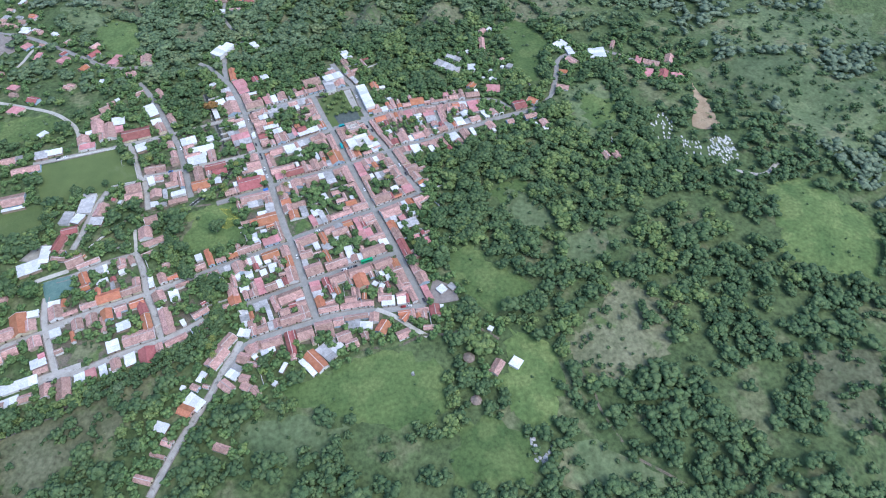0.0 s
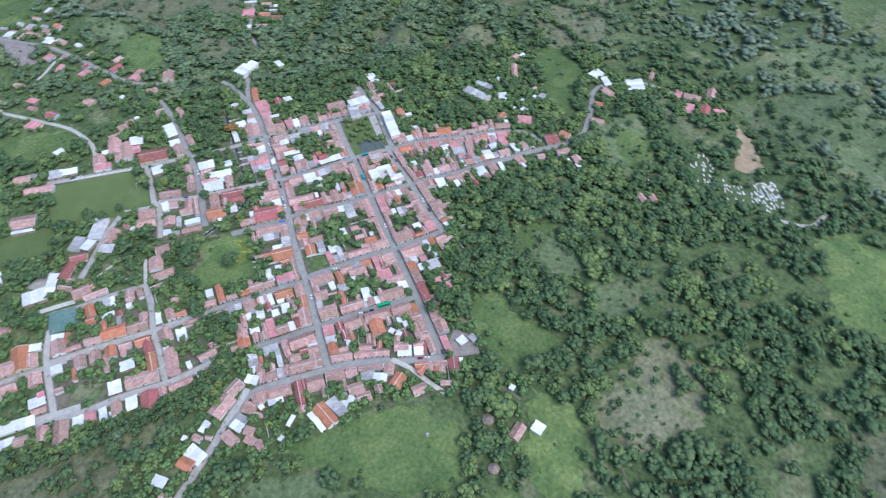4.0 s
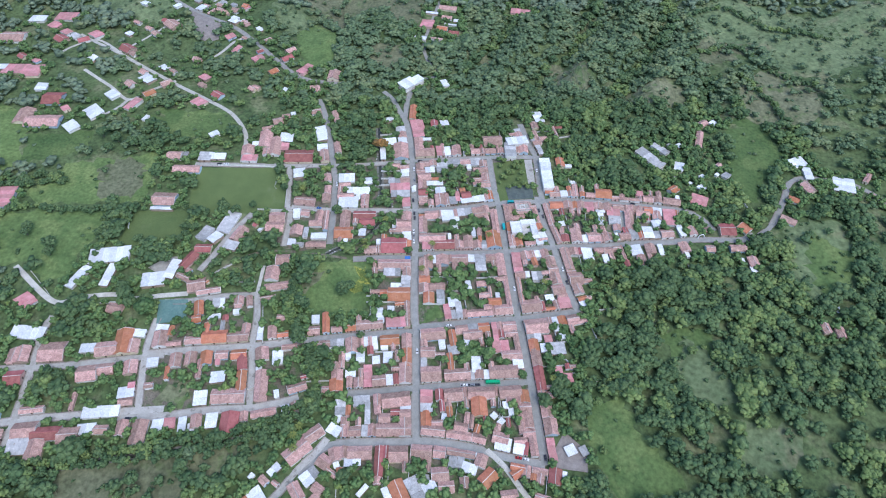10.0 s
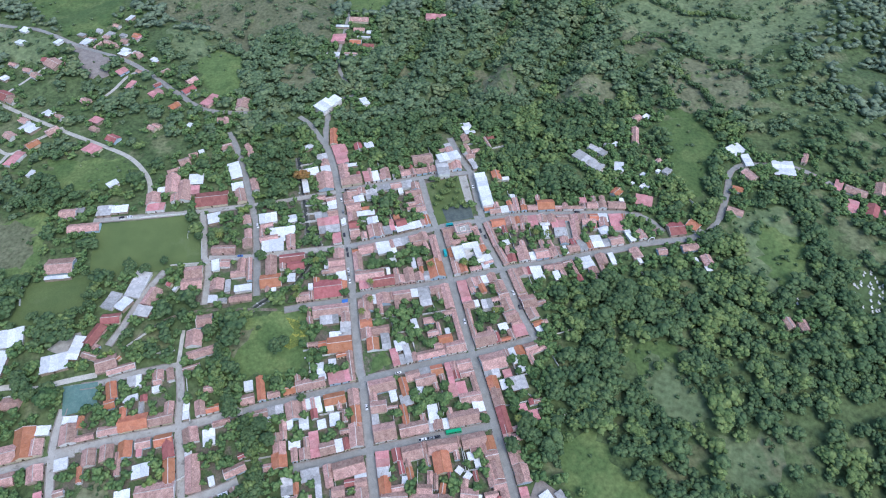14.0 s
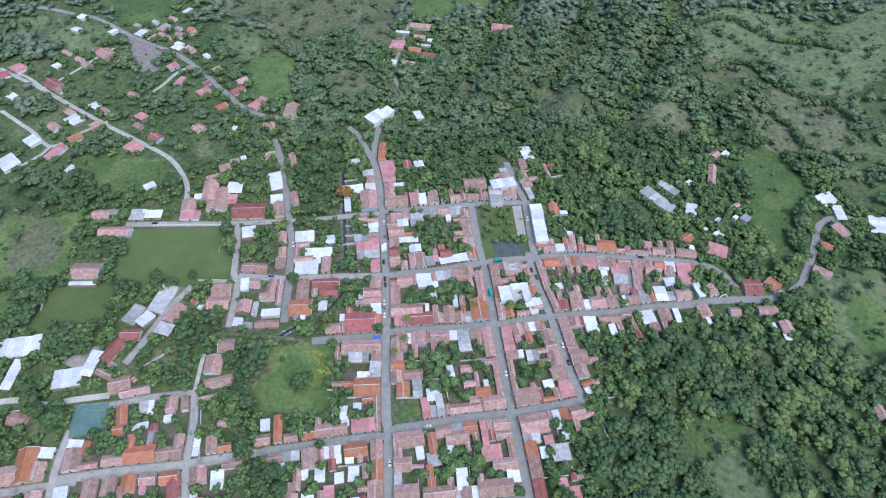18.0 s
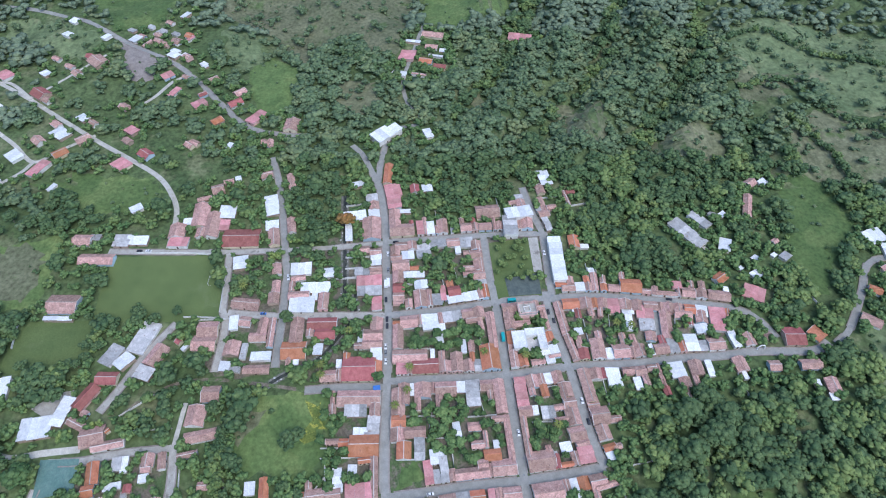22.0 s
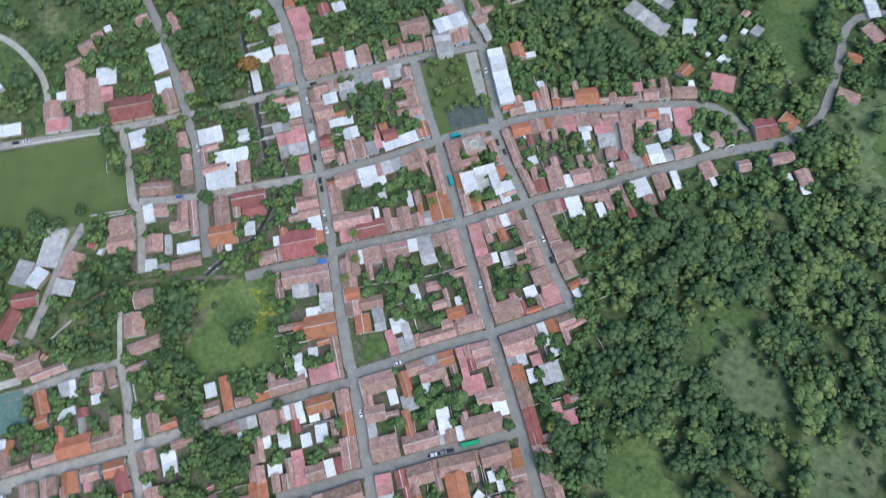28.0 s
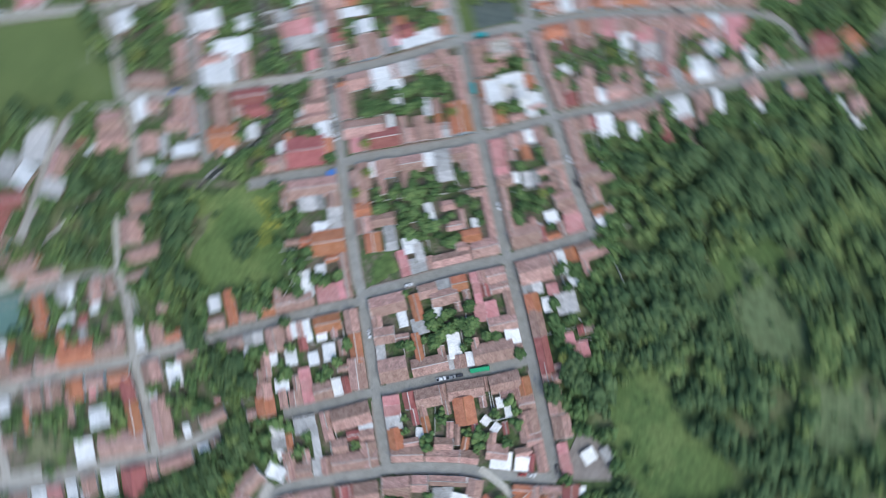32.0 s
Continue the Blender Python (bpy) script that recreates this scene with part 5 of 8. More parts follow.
    house(-217.2, 402.8, 11.5, 9.2, 43, 'p', 'S')
    house(-394.6, 402.1, 11.7, 9.4, -35, 'g', 'N')
    house(3.3, 400.8, 14.9, 8.5, -14, 'w', 'E')
    house(-463.6, 400.6, 27.5, 20.5, 0, 't', 'E')
    house(-174.1, 399.9, 9.2, 7.4, 38, 't', 'W')
    house(22.5, 397.8, 14.4, 3.1, -14, 't', 'W')
    house(-407.7, 396.0, 14.9, 12.0, -37, 'r', 'E')
    house(-382.7, 395.4, 12.8, 10.4, 29, 'r', 'S')
    house(-205.3, 377.6, 6.1, 14.4, -24, 'p', 'W')
    house(-327.1, 376.7, 16.5, 13.2, -37, 'r', 'W')
    house(-144.2, 375.7, 11.6, 9.3, 41, 't', 'W')
    house(-177.9, 374.6, 8.3, 6.6, 38, 'r', 'E')
    house(-439.8, 364.8, 10.9, 8.8, -37, 'r', 'N')
    house(-145.4, 360.9, 11.6, 9.3, 41, 'r', 'W')
    house(-178.6, 359.8, 13.1, 10.5, 38, 'p', 'E')
    house(-358.8, 356.6, 11.1, 8.9, -38, 'w', 'S')
    house(-245.1, 356.2, 9.4, 7.5, -34, 't', 'N')
    house(-419.9, 353.6, 8.8, 7.1, -37, 'p', 'N')
    house(-277.3, 341.7, 10.8, 8.7, -37, 'w', 'S')
    house(-453.5, 341.4, 13.7, 10.9, 0, 'w', 'E')
    house(-124.2, 338.4, 11.1, 19.3, -23, 'p', 'S')
    house(-435.1, 337.2, 26.0, 19.4, 0, 'p', 'N')
    house(-157.7, 334.7, 10.9, 8.7, 41, 'o', 'E')
    house(-266.0, 333.5, 8.5, 6.8, -37, 't', 'S')
    house(-414.3, 330.8, 20.3, 21.3, 0, 'p', 'N')
    house(-91.2, 324.5, 13.4, 15.6, -9, 't', 'S')
    house(-229.2, 322.9, 11.5, 9.3, -35, 'p', 'S')
    house(-289.6, 320.3, 16.1, 12.9, -37, 'w', 'N')
    house(-0.3, 316.8, 11.3, 11.0, 40, 'W', 'S')
    house(29.6, 314.1, 7.3, 12.2, 20, 'w', 'N')
    house(-267.8, 312.4, 12.5, 10.0, 38, 't', 'N')
    house(-305.0, 310.8, 11.4, 9.1, -42, 't', 'S')
    house(-10.2, 310.0, 17.9, 14.0, 43, 'W', 'S')
    house(-394.5, 303.6, 11.6, 12.2, 0, 'w', 'N')
    house(-174.9, 303.0, 8.7, 7.0, -37, 't', 'S')
    house(-105.3, 301.7, 5.7, 13.3, 17, 't', 'S')
    house(-140.6, 301.6, 5.3, 7.2, -23, 'w', 'N')
    house(-281.1, 294.5, 12.5, 10.1, 41, 'o', 'N')
    house(-29.6, 293.2, 6.2, 5.0, 37, 'w', 'E')
    house(-318.2, 292.0, 14.0, 11.2, -42, 'w', 'N')
    house(-209.2, 291.9, 12.1, 9.8, -37, 'r', 'S')
    house(-375.8, 284.7, 19.9, 19.6, 0, 'r', 'N')
    house(-22.0, 282.4, 6.1, 7.0, 23, 't', 'W')
    house(-225.9, 279.6, 15.1, 12.2, -37, 'p', 'N')
    house(-292.1, 275.9, 10.2, 19.7, -25, 'p', 'W')
    house(-357.4, 267.8, 9.4, 7.6, -45, 'p', 'E')
    house(-104.8, 263.7, 7.6, 7.6, 17, 't', 'E')
    house(-4.8, 263.5, 8.6, 23.7, -4, 'o', 'W')
    house(-328.2, 263.5, 19.1, 15.3, -45, 'w', 'E')
    house(-94.8, 262.8, 13.9, 13.9, 17, 't', 'W')
    house(-126.3, 260.9, 4.9, 4.9, 17, 'w', 'E')
    house(-133.2, 257.2, 8.1, 4.2, 17, 't', 'E')
    house(-82.5, 256.0, 6.1, 17.7, 12, 't', 'W')
    house(124.1, 255.7, 10.3, 17.1, 10, 'w', 'W')
    house(-273.6, 253.9, 4.1, 8.7, -25, 'w', 'W')
    house(-392.6, 253.9, 16.3, 23.1, 0, 't', 'E')
    house(-28.0, 251.7, 9.6, 6.6, 19, 'w', 'E')
    house(-140.2, 248.7, 9.9, 9.9, 19, 't', 'W')
    house(304.7, 248.2, 7.8, 6.3, 34, 'w', 'W')
    house(-371.7, 246.9, 33.7, 18.3, 0, 't', 'E')
    house(293.4, 246.8, 9.7, 7.8, 34, 't', 'W')
    house(27.7, 245.8, 8.7, 7.8, 8, 'w', 'W')
    house(17.5, 245.4, 7.7, 8.9, 8, 'r', 'W')
    house(1.4, 244.5, 10.9, 13.1, 8, 'p', 'W')
    house(118.9, 242.4, 7.3, 9.7, 10, 't', 'W')
    house(-342.1, 240.0, 15.6, 12.5, -45, 'w', 'N')
    house(142.7, 239.2, 7.3, 4.6, 10, 'r', 'N')
    house(-148.7, 238.0, 11.4, 4.5, 19, 't', 'W')
    house(-17.1, 235.6, 8.0, 8.4, 98, 'g', 'S')
    house(138.9, 232.8, 2.9, 16.1, 10, 't', 'W')
    house(1.8, 231.4, 10.0, 14.5, 8, 'p', 'W')
    house(-94.6, 229.6, 10.6, 21.9, 12, 'w', 'E')
    house(-199.6, 228.7, 9.6, 7.7, 35, 'w', 'E')
    house(94.7, 228.1, 6.0, 4.6, -170, 't', 'N')
    house(-15.1, 227.3, 9.0, 6.7, 98, 't', 'S')
    house(101.0, 227.2, 6.6, 8.6, 10, 't', 'E')
    house(118.5, 226.6, 4.5, 14.9, 10, 't', 'W')
    house(-127.5, 222.9, 12.6, 13.3, -1, 'w', 'S')
    house(125.2, 222.8, 8.0, 5.1, 10, 't', 'N')
    house(117.0, 221.6, 6.0, 6.8, -80, 'g', 'S')
    house(10.3, 220.9, 8.8, 4.0, 3, 'w', 'N')
    house(282.2, 220.9, 25.2, 7.0, -110, 't', 'S')
    house(-147.7, 219.9, 12.7, 24.6, 3, 't', 'W')
    house(74.4, 218.9, 18.9, 13.5, 4, 't', 'S')
    house(-14.0, 217.2, 8.2, 11.9, 8, 'w', 'E')
    house(-28.7, 216.4, 17.5, 9.9, 8, 'w', 'E')
    house(118.8, 215.9, 7.0, 8.1, -77, 't', 'S')
    house(98.2, 215.1, 21.1, 11.7, 10, 'W', 'E')
    house(-156.2, 214.0, 7.7, 6.3, 3, 'w', 'W')
    house(250.9, 213.1, 5.8, 4.7, 34, 'g', 'W')
    house(2.4, 212.7, 8.5, 19.6, 3, 't', 'W')
    house(259.5, 212.3, 6.3, 5.1, 34, 'w', 'W')
    house(62.3, 210.5, 7.4, 3.7, 94, 'r', 'N')
    house(-137.3, 209.5, 13.3, 25.2, -1, 't', 'S')
    house(-127.6, 209.4, 7.4, 11.2, -1, 'p', 'S')
    house(53.6, 209.4, 5.8, 4.1, 94, 't', 'N')
    house(24.9, 209.4, 8.8, 3.7, 94, 't', 'N')
    house(40.0, 209.0, 6.0, 4.7, 94, 't', 'N')
    house(-90.9, 208.4, 10.0, 10.5, 10, 'w', 'E')
    house(-76.2, 208.1, 5.5, 15.4, 10, 't', 'W')
    house(239.2, 207.0, 18.8, 9.0, -54, 'g', 'S')
    house(14.8, 206.6, 8.5, 3.7, 94, 'r', 'N')
    house(120.5, 205.2, 3.3, 14.3, 13, 'g', 'W')
    house(98.1, 204.6, 4.0, 8.1, 0, 't', 'S')
    house(82.6, 204.5, 5.0, 7.9, 0, 't', 'S')
    house(-162.2, 203.8, 12.3, 13.6, 3, 't', 'W')
    house(63.5, 203.5, 5.0, 7.5, 4, 't', 'S')
    house(103.8, 203.3, 8.8, 11.5, 0, 't', 'S')
    house(56.5, 203.1, 9.0, 7.8, 4, 't', 'S')
    house(74.7, 202.1, 11.1, 19.8, 0, 't', 'S')
    house(-143.5, 201.7, 8.9, 9.3, -1, 't', 'S')
    house(90.3, 201.5, 11.1, 19.3, 0, 'G', 'S')
    house(25.4, 201.1, 3.0, 8.3, 4, 't', 'S')
    house(33.6, 201.1, 3.0, 7.0, 4, 't', 'S')
    house(29.5, 201.0, 6.4, 12.9, 4, 'w', 'S')
    house(38.9, 199.4, 8.3, 13.6, 4, 't', 'S')
    house(-221.9, 199.4, 8.1, 6.4, -2, 'g', 'S')
    house(-14.8, 199.3, 14.2, 22.1, 3, 't', 'E')
    house(21.7, 199.3, 5.3, 14.3, 4, 'p', 'S')
    house(48.8, 198.4, 7.9, 11.8, 4, 'g', 'S')
    house(-32.4, 197.5, 5.3, 22.6, 5, 'w', 'S')
    house(-230.1, 196.4, 14.2, 10.5, -2, 't', 'E')
    house(8.3, 196.2, 18.2, 12.0, 4, 't', 'S')
    house(-201.1, 195.7, 12.1, 10.6, -2, 'g', 'S')
    house(-189.7, 195.4, 16.2, 8.4, -2, 'w', 'S')
    house(-88.4, 195.4, 8.4, 17.1, 10, 't', 'E')
    house(60.4, 195.4, 12.5, 7.8, 4, 'g', 'N')
    house(226.1, 193.8, 31.1, 11.0, -56, 'g', 'S')
    house(-112.5, 193.8, 27.2, 17.2, 1, 'r', 'S')
    house(-158.8, 191.6, 14.8, 9.6, -1, 'p', 'S')
    house(46.1, 187.4, 10.0, 6.8, 4, 't', 'N')
    house(56.1, 187.4, 10.0, 8.3, 4, 'g', 'N')
    house(369.4, 187.0, 16.6, 13.1, 19, 'w', 'S')
    house(35.1, 186.6, 12.0, 6.9, 4, 'g', 'N')
    house(137.1, 186.4, 8.3, 12.6, 0, 'o', 'W')
    house(15.4, 185.2, 7.0, 7.1, 4, 't', 'N')
    house(7.4, 184.6, 9.0, 7.4, 4, 't', 'N')
    house(62.4, 184.5, 9.0, 7.2, -88, 't', 'N')
    house(290.3, 183.5, 6.0, 4.8, 35, 't', 'W')
    house(144.3, 182.1, 6.8, 4.1, 0, 'w', 'N')
    house(251.2, 181.1, 8.8, 13.0, -23, 'w', 'S')
    house(49.4, 180.9, 7.2, 4.3, -86, 'w', 'N')
    house(23.9, 180.9, 10.9, 13.0, 4, 'g', 'N')
    house(-19.7, 180.8, 7.9, 3.8, -178, 't', 'N')
    house(2.9, 180.6, 7.1, 8.8, 2, 't', 'W')
    house(-12.1, 180.0, 6.0, 7.9, 92, 't', 'S')
    house(-214.0, 177.7, 25.5, 9.9, -2, 't', 'N')
    house(55.6, 177.5, 5.2, 4.7, -178, 't', 'N')
    house(12.3, 176.4, 9.3, 8.6, 4, 'w', 'N')
    house(62.2, 175.5, 9.0, 8.3, -88, 't', 'N')
    house(4.2, 174.1, 5.0, 7.8, 92, 't', 'N')
    house(-109.3, 172.4, 11.0, 12.1, 6, 'w', 'W')
    house(-11.2, 172.4, 7.8, 10.5, 2, 'w', 'E')
    house(70.1, 172.0, 3.0, 27.0, 2, 't', 'E')
    house(372.5, 170.8, 7.8, 16.8, -9, 'w', 'S')
    house(284.9, 170.5, 4.4, 3.5, 35, 'w', 'W')
    house(293.2, 169.3, 8.2, 6.6, 35, 'g', 'W')
    house(121.3, 168.7, 9.8, 40.9, -1, 'W', 'W')
    house(269.8, 168.0, 5.8, 4.6, 35, 'w', 'W')
    house(7.5, 166.9, 11.7, 10.3, 2, 't', 'W')
    house(63.3, 166.1, 10.0, 6.8, -88, 't', 'N')
    house(-80.2, 165.9, 6.8, 10.5, 10, 't', 'E')
    house(-63.4, 165.4, 12.3, 10.5, 3, 'w', 'W')
    house(-11.5, 164.5, 5.0, 8.0, 92, 't', 'S')
    house(427.7, 164.3, 5.1, 14.8, -41, 't', 'S')
    house(17.0, 164.1, 7.6, 4.1, 2, 'o', 'N')
    house(56.3, 163.2, 8.1, 4.8, -178, 't', 'N')
    house(-20.2, 162.2, 12.0, 7.7, 2, 'g', 'E')
    house(-44.4, 161.3, 7.7, 8.6, 3, 'w', 'N')
    house(-11.2, 160.2, 4.0, 7.7, 92, 't', 'S')
    house(145.2, 159.2, 4.7, 4.2, 1, 'w', 'S')
    house(255.6, 158.6, 4.1, 3.3, 35, 'w', 'N')
    house(55.5, 158.4, 7.3, 3.7, -175, 't', 'N')
    house(16.5, 158.2, 15.8, 5.7, 1, 'w', 'W')
    house(-65.3, 157.3, 9.5, 4.7, 10, 't', 'W')
    house(63.1, 156.9, 8.0, 8.2, -85, 't', 'N')
    house(5.8, 156.0, 11.0, 7.0, -89, 't', 'S')
    house(400.3, 154.6, 18.9, 20.0, -18, 'w', 'N')
    house(166.3, 153.2, 6.4, 4.3, 84, 't', 'N')
    house(265.3, 152.9, 8.5, 6.8, 35, 'w', 'N')
    house(-15.6, 151.7, 17.2, 12.3, 2, 'p', 'E')
    house(140.2, 151.1, 6.0, 4.5, 91, 'o', 'N')
    house(364.8, 150.7, 10.2, 14.0, 19, 't', 'N')
    house(128.5, 150.5, 6.3, 4.9, 91, 't', 'N')
    house(64.3, 150.5, 5.0, 7.0, -85, 'g', 'N')
    house(151.8, 150.3, 7.6, 4.4, 84, 't', 'N')
    house(237.5, 149.9, 10.2, 8.2, 35, 'o', 'E')
    house(145.7, 149.6, 5.1, 14.2, -6, 't', 'S')
    house(-79.7, 149.6, 6.0, 11.0, 2, 't', 'E')
    house(41.9, 149.4, 5.7, 5.2, 99, 'o', 'N')
    house(21.6, 149.2, 9.7, 8.2, 5, 'w', 'S')
    house(-52.8, 148.3, 21.0, 9.2, 2, 'w', 'W')
    house(6.3, 146.5, 8.0, 7.7, -89, 'r', 'S')
    house(121.8, 146.4, 4.0, 7.5, -92, 'o', 'S')
    house(134.6, 145.0, 7.0, 7.3, 1, 'w', 'S')
    house(140.6, 144.9, 5.0, 7.0, 1, 't', 'S')
    house(427.7, 144.5, 11.0, 11.0, -41, 't', 'S')
    house(-15.8, 144.5, 15.1, 8.3, 2, 'g', 'E')
    house(126.1, 144.4, 10.0, 6.5, 1, 't', 'S')
    house(204.2, 144.3, 6.9, 6.9, -8, 'p', 'S')
    house(214.3, 144.3, 6.8, 4.5, 82, 't', 'N')
    house(170.8, 143.7, 15.2, 12.2, -6, 'o', 'S')
    house(222.0, 143.5, 7.4, 5.2, 82, 't', 'N')
    house(151.5, 143.4, 5.2, 6.8, -6, 'o', 'S')
    house(21.5, 142.8, 3.8, 8.7, 5, 'w', 'S')
    house(67.9, 142.7, 4.6, 11.1, 5, 'o', 'E')
    house(44.9, 142.6, 9.1, 9.1, 9, 'r', 'S')
    house(-62.6, 141.9, 12.8, 6.8, 2, 't', 'W')
    house(27.3, 141.8, 5.7, 3.7, 95, 't', 'N')
    house(37.0, 141.5, 4.2, 13.0, 9, 'p', 'S')
    house(-52.7, 141.3, 4.1, 7.7, -1, 'w', 'S')
    house(187.6, 141.0, 5.2, 4.6, 82, 't', 'N')
    house(63.3, 140.8, 4.0, 8.4, 9, 't', 'S')
    house(238.4, 139.7, 5.1, 4.1, 82, 'w', 'N')
    house(-367.6, 139.7, 22.9, 25.5, 0, 'p', 'S')
    house(6.2, 139.0, 7.0, 7.4, -89, 't', 'S')
    house(56.5, 138.9, 10.0, 6.8, 9, 'w', 'S')
    house(-224.7, 138.5, 21.2, 15.6, -2, 't', 'N')
    house(204.2, 138.4, 3.0, 7.3, -8, 't', 'S')
    house(210.7, 137.9, 9.7, 7.4, -8, 't', 'S')
    house(45.6, 137.1, 12.0, 6.6, 9, 'w', 'S')
    house(219.6, 136.4, 8.0, 7.9, -8, 't', 'S')
    house(345.1, 136.3, 9.4, 7.5, -33, 'o', 'W')
    house(257.7, 136.2, 15.0, 12.3, -26, 'p', 'S')
    house(193.7, 135.7, 18.3, 3.9, -8, 't', 'S')
    house(27.7, 135.4, 4.0, 7.6, 5, 't', 'S')
    house(-46.3, 134.8, 7.4, 14.1, -1, 't', 'S')
    house(63.3, 134.4, 4.8, 6.7, 9, 'w', 'S')
    house(-60.9, 134.3, 17.6, 13.3, -1, 'w', 'S')
    house(32.9, 134.2, 6.9, 9.8, 5, 'g', 'S')
    house(6.1, 134.0, 3.0, 6.8, -89, 't', 'S')
    house(-100.1, 134.0, 19.0, 8.4, -6, 't', 'S')
    house(231.7, 133.9, 15.6, 8.9, -8, 't', 'S')
    house(16.7, 133.4, 18.5, 20.9, 5, 't', 'S')
    house(440.1, 132.8, 15.1, 15.1, -41, 'p', 'N')
    house(-12.8, 130.9, 13.1, 16.4, -2, 't', 'S')
    house(42.1, 130.3, 7.2, 7.2, 9, 'w', 'S')
    house(142.4, 129.7, 4.0, 7.6, 1, 'o', 'N')
    house(125.4, 129.3, 12.0, 7.6, 1, 'o', 'N')
    house(136.0, 129.2, 9.0, 8.3, 1, 't', 'N')
    house(147.8, 129.2, 8.0, 7.8, -6, 't', 'N')
    house(100.9, 128.2, 5.0, 8.0, 5, 't', 'N')
    house(163.2, 127.6, 9.0, 7.8, -6, 't', 'N')
    house(102.7, 127.0, 5.0, 7.4, -86, 't', 'N')
    house(85.5, 126.8, 10.0, 8.4, 5, 't', 'N')
    house(-224.0, 126.6, 19.8, 3.3, -2, 'w', 'N')
    house(171.6, 126.6, 8.0, 8.1, -6, 't', 'N')
    house(127.0, 126.5, 3.2, 6.6, 1, 'w', 'N')
    house(180.7, 126.4, 10.0, 6.6, -6, 't', 'N')
    house(154.7, 125.7, 7.9, 9.7, -6, 'p', 'N')
    house(187.5, 124.8, 4.0, 8.2, -6, 't', 'N')
    house(193.0, 124.3, 7.0, 7.8, -8, 't', 'N')
    house(164.2, 124.2, 8.6, 8.4, -6, 'w', 'N')
    house(60.9, 123.9, 8.0, 8.2, 9, 't', 'N')
    house(200.0, 123.6, 7.0, 7.2, -8, 't', 'N')
    house(52.9, 123.3, 8.0, 6.8, 9, 't', 'N')
    house(207.4, 122.7, 8.0, 6.7, -8, 'o', 'N')
    house(138.5, 122.4, 6.0, 4.2, -89, 't', 'N')
    house(144.9, 122.2, 7.3, 3.7, -96, 't', 'N')
    house(129.3, 121.9, 7.9, 4.6, -89, 'r', 'N')
    house(-105.6, 121.8, 6.2, 11.5, 4, 'w', 'W')
    house(-97.5, 121.6, 8.2, 7.8, -6, 't', 'N')
    house(175.6, 121.4, 11.9, 10.2, -6, 'p', 'N')
    house(454.8, 121.3, 19.1, 11.1, -41, 't', 'W')
    house(215.2, 120.8, 8.0, 8.3, -8, 'w', 'N')
    house(42.8, 120.6, 13.2, 6.3, 9, 'g', 'N')
    house(34.6, 120.1, 3.0, 8.1, 5, 't', 'N')
    house(201.9, 119.7, 12.3, 8.0, -8, 't', 'N')
    house(57.1, 119.4, 11.4, 4.4, 9, 't', 'N')
    house(232.7, 119.0, 3.0, 6.8, -8, 'o', 'N')
    house(20.6, 118.9, 3.0, 8.0, 5, 't', 'N')
    house(13.0, 118.6, 11.9, 10.0, 5, 't', 'N')
    house(118.7, 118.4, 3.4, 27.2, 4, 't', 'W')
    house(476.9, 118.0, 10.5, 17.2, -41, 't', 'W')
    house(6.2, 117.4, 3.0, 6.7, -89, 'o', 'S')
    house(-9.1, 117.3, 8.0, 10.8, -2, 't', 'N')
    house(27.5, 117.1, 11.2, 11.5, 5, 'w', 'N')
    house(-45.4, 117.0, 20.2, 8.1, -1, 'r', 'N')
    house(107.4, 116.8, 7.2, 16.9, 4, 't', 'E')
    house(213.7, 116.7, 8.3, 10.0, -8, 't', 'N')
    house(-85.2, 115.9, 6.5, 10.4, -6, 't', 'N')
    house(-122.1, 115.1, 11.9, 13.1, 4, 't', 'E')
    house(61.9, 114.1, 8.2, 3.6, -81, 't', 'N')
    house(163.3, 114.0, 5.2, 13.2, -6, 'w', 'N')
    house(224.7, 113.4, 11.1, 16.5, -8, 'p', 'N')
    house(205.1, 112.6, 5.5, 4.0, -98, 'r', 'N')
    house(-62.1, 112.5, 9.1, 19.1, 0, 't', 'W')
    house(-78.8, 112.4, 4.7, 22.7, 0, 't', 'E')
    house(188.0, 111.9, 7.7, 24.5, -8, 't', 'N')
    house(174.7, 111.8, 10.1, 9.1, -6, 'g', 'N')
    house(35.5, 111.4, 4.6, 10.1, 5, 'w', 'N')
    house(-53.1, 110.5, 5.9, 5.0, -91, 't', 'N')
    house(-162.2, 110.3, 24.7, 12.0, -107, 'g', 'S')
    house(332.1, 110.2, 10.9, 8.7, -36, 't', 'W')
    house(-42.9, 110.2, 13.6, 9.1, -1, 'r', 'N')
    house(69.8, 110.1, 6.0, 28.5, 2, 't', 'E')
    house(-87.3, 108.6, 11.6, 7.0, 0, 't', 'E')
    house(-9.2, 108.0, 13.2, 9.8, 1, 't', 'E')
    house(127.4, 107.7, 5.5, 5.5, 10, 'w', 'W')
    house(211.5, 107.6, 9.1, 8.1, 3, 'w', 'S')
    house(-138.9, 106.7, 4.3, 4.3, -32, 'r', 'W')
    house(7.1, 106.5, 4.7, 18.8, 1, 't', 'W')
    house(-18.3, 105.2, 5.6, 4.5, -179, 'w', 'N')
    house(-121.9, 104.8, 15.6, 11.5, -2, 't', 'E')
    house(33.4, 104.1, 5.2, 6.9, 5, 'w', 'N')
    house(139.9, 103.4, 7.5, 4.6, 92, 't', 'N')
    house(106.3, 103.4, 6.4, 7.7, 10, 'o', 'E')
    house(-133.5, 103.0, 3.0, 7.0, -32, 'w', 'W')
    house(287.7, 102.6, 9.8, 7.9, 28, 'o', 'S')
    house(438.3, 102.3, 9.1, 17.7, -41, 'p', 'W')
